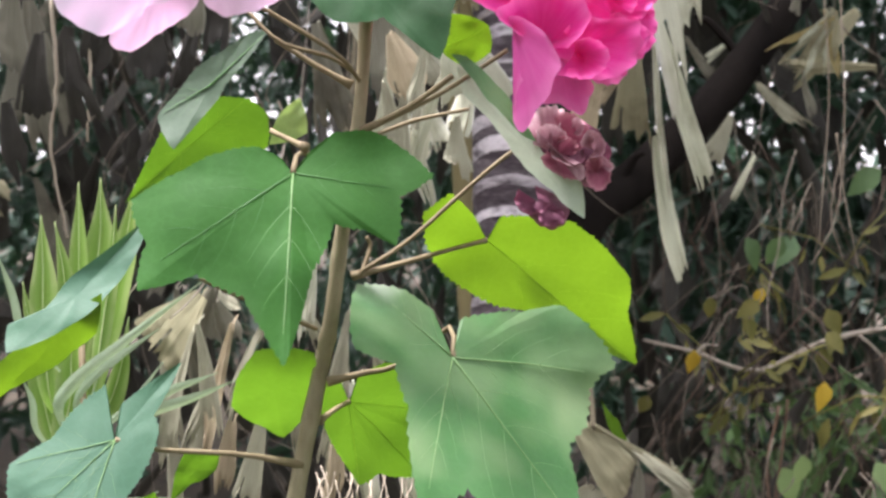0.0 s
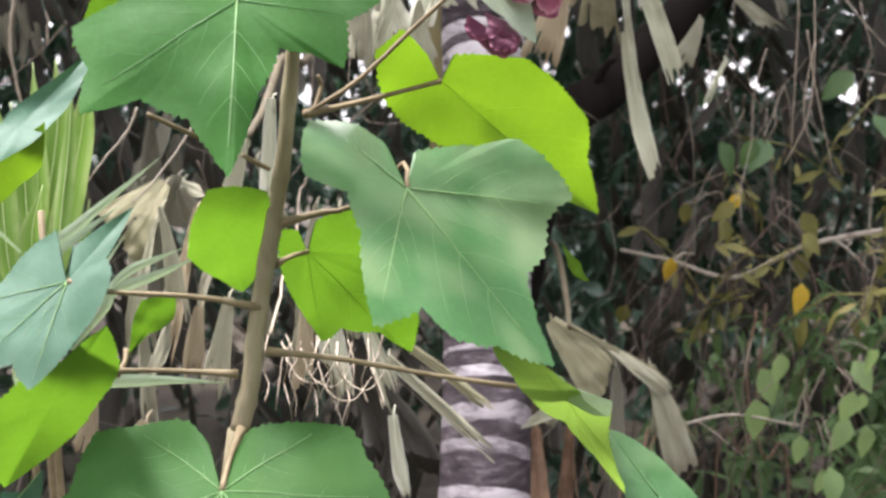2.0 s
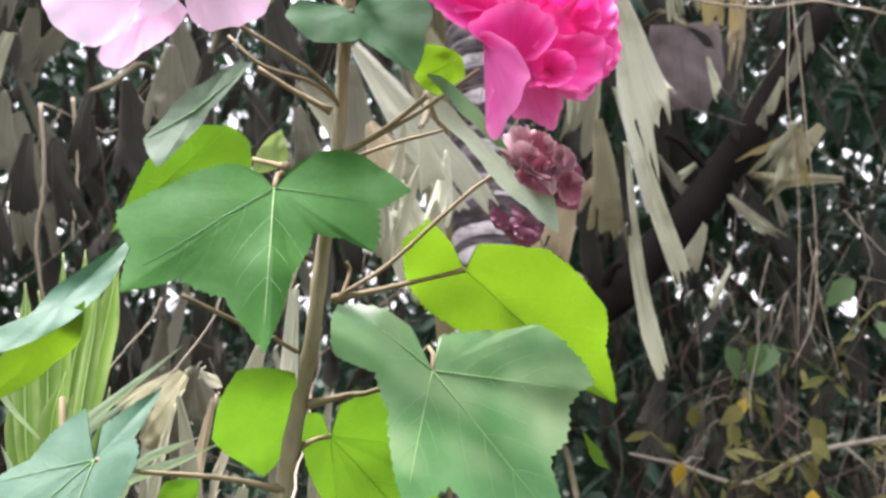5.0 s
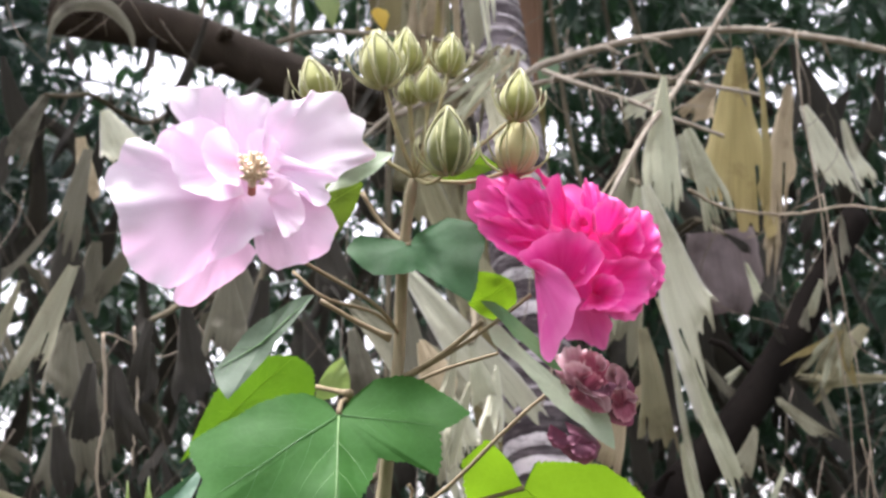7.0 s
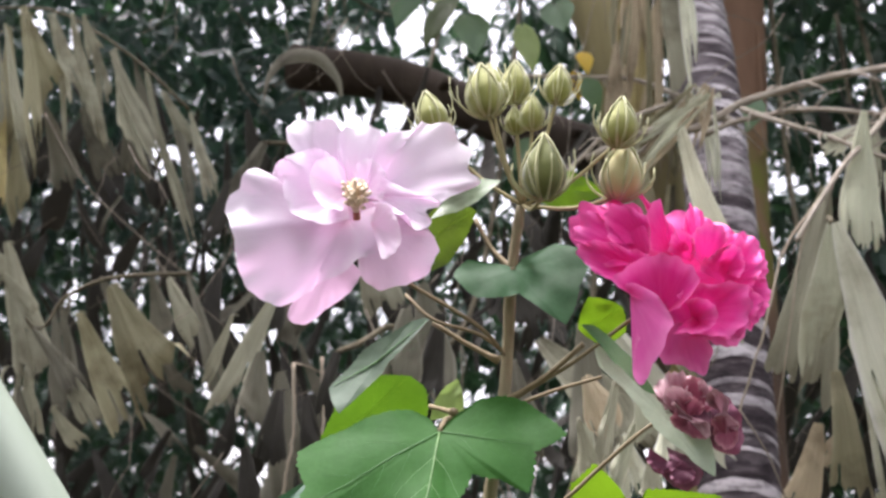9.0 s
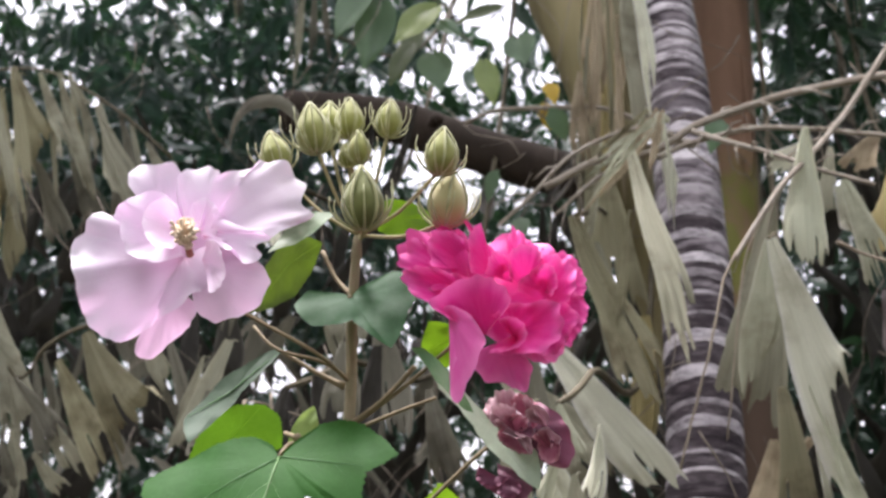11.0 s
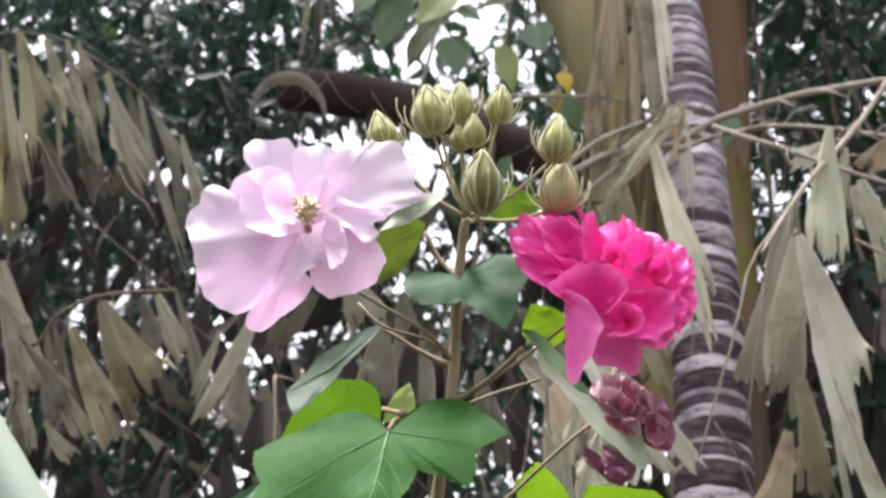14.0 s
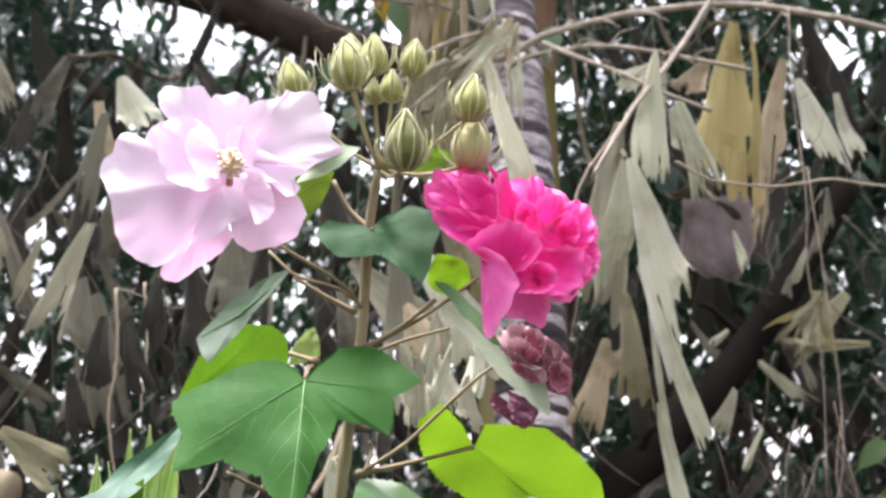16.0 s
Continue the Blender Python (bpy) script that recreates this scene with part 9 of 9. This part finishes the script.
rim_petal(deep, M['deep'], (0.057, 0.655, 1.677), [(152, 0.0565, -0.0140), (136, 0.0646, -0.0140), (118, 0.0572, -0.0140), (99, 0.0458, -0.0140), (70, 0.0482, -0.0140), (43, 0.0488, -0.0140), (22, 0.0516, -0.0140), (-5, 0.0472, -0.0140), (-33, 0.0431, -0.0140), (-61, 0.0303, -0.0140), (-121, 0.0152, -0.0140), (-193, 0.0312, -0.0140)], ruffle=0.15, waves=3.4, bulge=0.1, frill=0.6, rough=0.025, seed=3)
rim_petal(deep, M['deep'], (0.045, 0.655, 1.686), [(-176, 0.0227, 0.0028), (-199, 0.0421, 0.0028), (-212, 0.0503, 0.0028), (-227, 0.0508, 0.0028), (-241, 0.0463, 0.0028), (-251, 0.0439, 0.0028), (-262, 0.0355, 0.0028), (-275, 0.0226, 0.0028)], ruffle=0.15, waves=3.4, bulge=0.3, frill=0.6, rough=0.025, seed=4)
rim_petal(deep, M['deep'], (0.04, 0.655, 1.691), [(172, 0.0146, 0.0126), (169, 0.0339, 0.0126), (156, 0.0393, 0.0126), (136, 0.0363, 0.0126), (135, 0.0277, 0.0126), (157, 0.0166, 0.0126)], ruffle=0.15, waves=3.4, bulge=0.25, frill=0.6, rough=0.025, seed=5)
rim_petal(deep, M['deep'], (0.045, 0.655, 1.679), [(-162, 0.0173, 0.0154), (-184, 0.0317, 0.0154), (-204, 0.0421, 0.0154), (-220, 0.0277, 0.0154), (-274, 0.0113, 0.0154)], ruffle=0.15, waves=3.4, bulge=0.2, frill=0.6, rough=0.025, seed=6)
rim_petal(deep, M['deep'], (0.045, 0.655, 1.7), [(-171, 0.0210, 0.0154), (-210, 0.0269, 0.0154), (-232, 0.0239, 0.0154), (-270, 0.0119, 0.0154), (-440, 0.0077, 0.0154)], ruffle=0.15, waves=3.4, bulge=0.25, frill=0.6, rough=0.025, seed=7)
rim_petal(deep, M['deep'], (0.058, 0.655, 1.693), [(177, 0.0113, 0.0112), (131, 0.0221, 0.0112), (102, 0.0320, 0.0112), (97, 0.0186, 0.0112), (78, 0.0134, 0.0112), (4, 0.0102, 0.0112)], ruffle=0.03, waves=3.4, bulge=0.15, frill=0.6, rough=0.025, seed=8)
rim_petal(deep, M['deep'], (0.056, 0.655, 1.699), [(117, 0.0153, 0.0028), (117, 0.0365, 0.0028), (111, 0.0282, 0.0028), (101, 0.0176, 0.0028)], ruffle=0.15, waves=3.4, bulge=0.2, frill=0.6, rough=0.025, seed=9)
rim_petal(deep, M['deep'], (0.073, 0.655, 1.691), [(131, 0.0133, 0.0028), (107, 0.0227, 0.0028), (95, 0.0327, 0.0028), (74, 0.0235, 0.0028), (49, 0.0228, 0.0028)], ruffle=0.15, waves=3.4, bulge=0.2, frill=0.6, rough=0.025, seed=10)
rim_petal(deep, M['deep'], (0.076, 0.655, 1.686), [(160, 0.0075, 0.0182), (111, 0.0168, 0.0182), (85, 0.0211, 0.0182), (60, 0.0203, 0.0182), (41, 0.0161, 0.0182), (38, 0.0084, 0.0182)], ruffle=0.15, waves=3.4, bulge=0.35, frill=0.6, rough=0.025, seed=11)
rim_petal(deep, M['deep'], (0.069, 0.655, 1.69), [(177, 0.0138, 0.0182), (123, 0.0155, 0.0182), (90, 0.0095, 0.0182), (-33, 0.0018, 0.0182)], ruffle=0.15, waves=3.4, bulge=0.25, frill=0.6, rough=0.025, seed=12)
rim_petal(deep, M['deep'], (0.088, 0.655, 1.677), [(163, 0.0164, 0.0098), (130, 0.0176, 0.0098), (87, 0.0198, 0.0098), (68, 0.0265, 0.0098), (44, 0.0247, 0.0098), (17, 0.0190, 0.0098), (-13, 0.0136, 0.0098)], ruffle=0.15, waves=3.4, bulge=0.25, frill=0.6, rough=0.025, seed=13)
rim_petal(deep, M['deep'], (0.087, 0.655, 1.683), [(176, 0.0125, 0.0182), (113, 0.0095, 0.0182), (58, 0.0124, 0.0182), (-5, 0.0096, 0.0182), (-52, 0.0098, 0.0182)], ruffle=0.15, waves=3.4, bulge=0.3, frill=0.6, rough=0.025, seed=14)
rim_petal(deep, M['deep'], (0.091, 0.655, 1.665), [(117, 0.0124, 0.0056), (60, 0.0129, 0.0056), (7, 0.0163, 0.0056), (-8, 0.0148, 0.0056), (-46, 0.0138, 0.0056), (-89, 0.0204, 0.0056), (-120, 0.0234, 0.0056)], ruffle=0.15, waves=3.4, bulge=0.2, frill=0.6, rough=0.025, seed=15)
rim_petal(deep, M['deep'], (0.07, 0.655, 1.659), [(149, 0.0121, 0.0196), (98, 0.0136, 0.0196), (49, 0.0179, 0.0196), (25, 0.0288, 0.0196), (6, 0.0288, 0.0196), (-12, 0.0279, 0.0196), (-39, 0.0228, 0.0196), (-87, 0.0170, 0.0196), (-131, 0.0189, 0.0196)], ruffle=0.15, waves=3.4, bulge=0.3, frill=0.6, rough=0.025, seed=16)
rim_petal(deep, M['deep'], (0.069, 0.655, 1.656), [(140, 0.0062, 0.0308), (71, 0.0060, 0.0308), (3, 0.0101, 0.0308), (-38, 0.0126, 0.0308), (-84, 0.0138, 0.0308), (-128, 0.0163, 0.0308)], ruffle=0.15, waves=3.4, bulge=0.3, frill=0.6, rough=0.025, seed=17)
rim_petal(deep, M['deep'], (0.053, 0.655, 1.659), [(166, 0.0178, 0.0280), (154, 0.0311, 0.0280), (127, 0.0281, 0.0280), (104, 0.0279, 0.0280), (89, 0.0279, 0.0280), (69, 0.0268, 0.0280), (43, 0.0235, 0.0280), (26, 0.0179, 0.0280), (-17, 0.0080, 0.0280)], ruffle=0.03, waves=3.4, bulge=0.2, frill=0.6, rough=0.025, seed=18)
rim_petal(deep, M['deep_pale'], (0.035, 0.637, 1.667), [(157, 0.0076, 0.0020), (68, 0.0054, 0.0040), (-9, 0.0132, 0.0080), (-31, 0.0233, 0.0100), (-45, 0.0297, 0.0100), (-67, 0.0381, 0.0080), (-83, 0.0494, 0.0040), (-89, 0.0460, 0.0020), (-85, 0.0321, 0.0040), (-73, 0.0209, 0.0040), (-90, 0.0100, 0.0000)], ruffle=0.04, waves=2.4, bulge=0.08, frill=0.6, rough=0.025, seed=30)
rim_petal(deep, M['deep_pale'], (0.062, 0.651, 1.654), [(-162, 0.0126, 0.0000), (-139, 0.0198, 0.0000), (-115, 0.0233, -0.0020), (-85, 0.0231, -0.0040), (-70, 0.0297, -0.0060), (-58, 0.0283, -0.0060), (-41, 0.0227, -0.0040), (-30, 0.0161, 0.0000), (-14, 0.0082, 0.0020)], ruffle=0.05, waves=2.2, bulge=0.1, frill=0.6, rough=0.025, seed=31)
rim_petal(deep, M['deep_pale'], (0.073, 0.651, 1.657), [(-85, 0.0120, 0.0000), (-53, 0.0200, -0.0020), (-29, 0.0251, -0.0040), (-7, 0.0262, -0.0040), (13, 0.0257, -0.0020)], ruffle=0.05, waves=2.2, bulge=0.1, frill=0.6, rough=0.025, seed=32)

# the withered flower, shrunk and crumpled
wither = thing_part("withered_flower", shrub, WITHER[0], "withered mauve flower of crumpled papery petals")
rim_petal(wither, M['wither_dark'], (0.0665, 0.6753, 1.6068), [(-180, 0.0110, -0.0140), (-225, 0.0175, -0.0140), (-255, 0.0194, -0.0140), (-296, 0.0222, -0.0140), (-326, 0.0247, -0.0140), (-351, 0.0295, -0.0140), (-374, 0.0325, -0.0140), (-394, 0.0331, -0.0140), (-404, 0.0250, -0.0140), (-416, 0.0148, -0.0140), (-492, 0.0069, -0.0140)], ruffle=0.2, waves=3.6, bulge=0.2, frill=0.6, rough=0.025, seed=1)
rim_petal(wither, M['wither_pale'], (0.0607, 0.6753, 1.6078), [(156, 0.0074, 0.0000), (140, 0.0156, 0.0000), (126, 0.0198, 0.0000), (104, 0.0224, 0.0000), (79, 0.0244, 0.0000), (64, 0.0205, 0.0000), (71, 0.0151, 0.0000)], ruffle=0.2, waves=3.6, bulge=0.25, frill=0.6, rough=0.025, seed=2)
rim_petal(wither, M['wither_pale'], (0.0626, 0.6753, 1.6107), [(173, 0.0096, 0.0098), (136, 0.0126, 0.0098), (101, 0.0110, 0.0098), (55, 0.0090, 0.0098), (31, 0.0067, 0.0098), (47, 0.0032, 0.0098)], ruffle=0.2, waves=3.6, bulge=0.2, frill=0.6, rough=0.025, seed=3)
rim_petal(wither, M['wither'], (0.0665, 0.6753, 1.6059), [(136, 0.0084, 0.0098), (114, 0.0102, 0.0098), (59, 0.0099, 0.0098), (26, 0.0092, 0.0098), (0, 0.0063, 0.0098)], ruffle=0.2, waves=3.6, bulge=0.25, frill=0.6, rough=0.025, seed=4)
rim_petal(wither, M['wither'], (0.0752, 0.6753, 1.6117), [(136, 0.0170, 0.0028), (114, 0.0175, 0.0028), (89, 0.0146, 0.0028), (48, 0.0097, 0.0028), (0, 0.0046, 0.0028), (-69, 0.0044, 0.0028)], ruffle=0.2, waves=3.6, bulge=0.2, frill=0.6, rough=0.025, seed=5)
rim_petal(wither, M['wither_pale'], (0.0733, 0.6753, 1.6175), [(105, 0.0070, 0.0084), (81, 0.0079, 0.0084), (42, 0.0058, 0.0084), (-2, 0.0039, 0.0084), (-57, 0.0026, 0.0084)], ruffle=0.2, waves=3.6, bulge=0.2, frill=0.6, rough=0.025, seed=6)
rim_petal(wither, M['wither_pale'], (0.0617, 0.6753, 1.6097), [(167, 0.0053, 0.0140), (146, 0.0032, 0.0140), (311, 0.0055, 0.0140), (317, 0.0119, 0.0140), (329, 0.0173, 0.0140), (312, 0.0230, 0.0140), (308, 0.0210, 0.0140), (317, 0.0162, 0.0140), (300, 0.0093, 0.0140), (254, 0.0054, 0.0140)], ruffle=0.12, waves=3.6, bulge=0.05, frill=0.6, rough=0.025, seed=7)
rim_petal(wither, M['wither'], (0.0665, 0.6753, 1.6039), [(152, 0.0083, 0.0056), (181, 0.0103, 0.0056), (231, 0.0080, 0.0056), (288, 0.0106, 0.0056), (316, 0.0145, 0.0056), (337, 0.0101, 0.0056)], ruffle=0.2, waves=3.6, bulge=0.2, frill=0.6, rough=0.025, seed=8)
rim_petal(wither, M['wither_dark'], (0.0772, 0.6753, 1.6088), [(-170, 0.0070, 0.0084), (-138, 0.0078, 0.0084), (-103, 0.0073, 0.0084), (-74, 0.0053, 0.0084), (-3, 0.0013, 0.0084)], ruffle=0.2, waves=3.6, bulge=0.2, frill=0.6, rough=0.025, seed=9)
rim_petal(wither, M['wither_pale'], (0.0849, 0.6753, 1.6088), [(171, 0.0102, 0.0154), (140, 0.0113, 0.0154), (115, 0.0112, 0.0154), (86, 0.0073, 0.0154), (42, 0.0035, 0.0154), (-77, 0.0032, 0.0154), (-142, 0.0068, 0.0154)], ruffle=0.2, waves=3.6, bulge=0.4, frill=0.6, rough=0.025, seed=10)
rim_petal(wither, M['wither_pale'], (0.0830, 0.6753, 1.6117), [(-177, 0.0084, 0.0224), (-205, 0.0083, 0.0224), (-228, 0.0060, 0.0224), (-191, 0.0030, 0.0224)], ruffle=0.2, waves=3.6, bulge=0.3, frill=0.6, rough=0.025, seed=11)
rim_petal(wither, M['wither_pale'], (0.0878, 0.6753, 1.6010), [(167, 0.0084, 0.0112), (149, 0.0085, 0.0112), (110, 0.0064, 0.0112), (34, 0.0037, 0.0112), (-9, 0.0058, 0.0112), (-51, 0.0051, 0.0112)], ruffle=0.2, waves=3.6, bulge=0.3, frill=0.6, rough=0.025, seed=12)
rim_petal(wither, M['wither'], (0.0878, 0.6753, 1.6000), [(166, 0.0081, 0.0070), (207, 0.0092, 0.0070), (239, 0.0118, 0.0070), (266, 0.0127, 0.0070), (293, 0.0098, 0.0070), (320, 0.0062, 0.0070), (391, 0.0041, 0.0070)], ruffle=0.2, waves=3.6, bulge=0.3, frill=0.6, rough=0.025, seed=13)
rim_petal(wither, M['wither'], (0.0868, 0.6753, 1.5952), [(151, 0.0104, 0.0126), (135, 0.0114, 0.0126), (101, 0.0103, 0.0126), (89, 0.0061, 0.0126)], ruffle=0.2, waves=3.6, bulge=0.2, frill=0.6, rough=0.025, seed=14)
rim_petal(wither, M['wither_dark'], (0.0559, 0.6753, 1.5817), [(160, 0.0110, -0.0070), (198, 0.0108, -0.0070), (252, 0.0090, -0.0070), (285, 0.0141, -0.0070), (306, 0.0187, -0.0070), (331, 0.0196, -0.0070), (350, 0.0184, -0.0070), (383, 0.0103, -0.0070), (457, 0.0081, -0.0070)], ruffle=0.2, waves=3.6, bulge=0.25, frill=0.6, rough=0.025, seed=15)
rim_petal(wither, M['wither_dark'], (0.0549, 0.6753, 1.5817), [(148, 0.0116, 0.0028), (185, 0.0113, 0.0028), (236, 0.0080, 0.0028), (307, 0.0062, 0.0028), (354, 0.0078, 0.0028)], ruffle=0.2, waves=3.6, bulge=0.3, frill=0.6, rough=0.025, seed=16)
rim_petal(wither, M['wither_dark'], (0.0626, 0.6753, 1.5768), [(171, 0.0071, 0.0042), (226, 0.0084, 0.0042), (280, 0.0081, 0.0042), (331, 0.0080, 0.0042), (373, 0.0055, 0.0042)], ruffle=0.2, waves=3.6, bulge=0.3, frill=0.6, rough=0.025, seed=17)
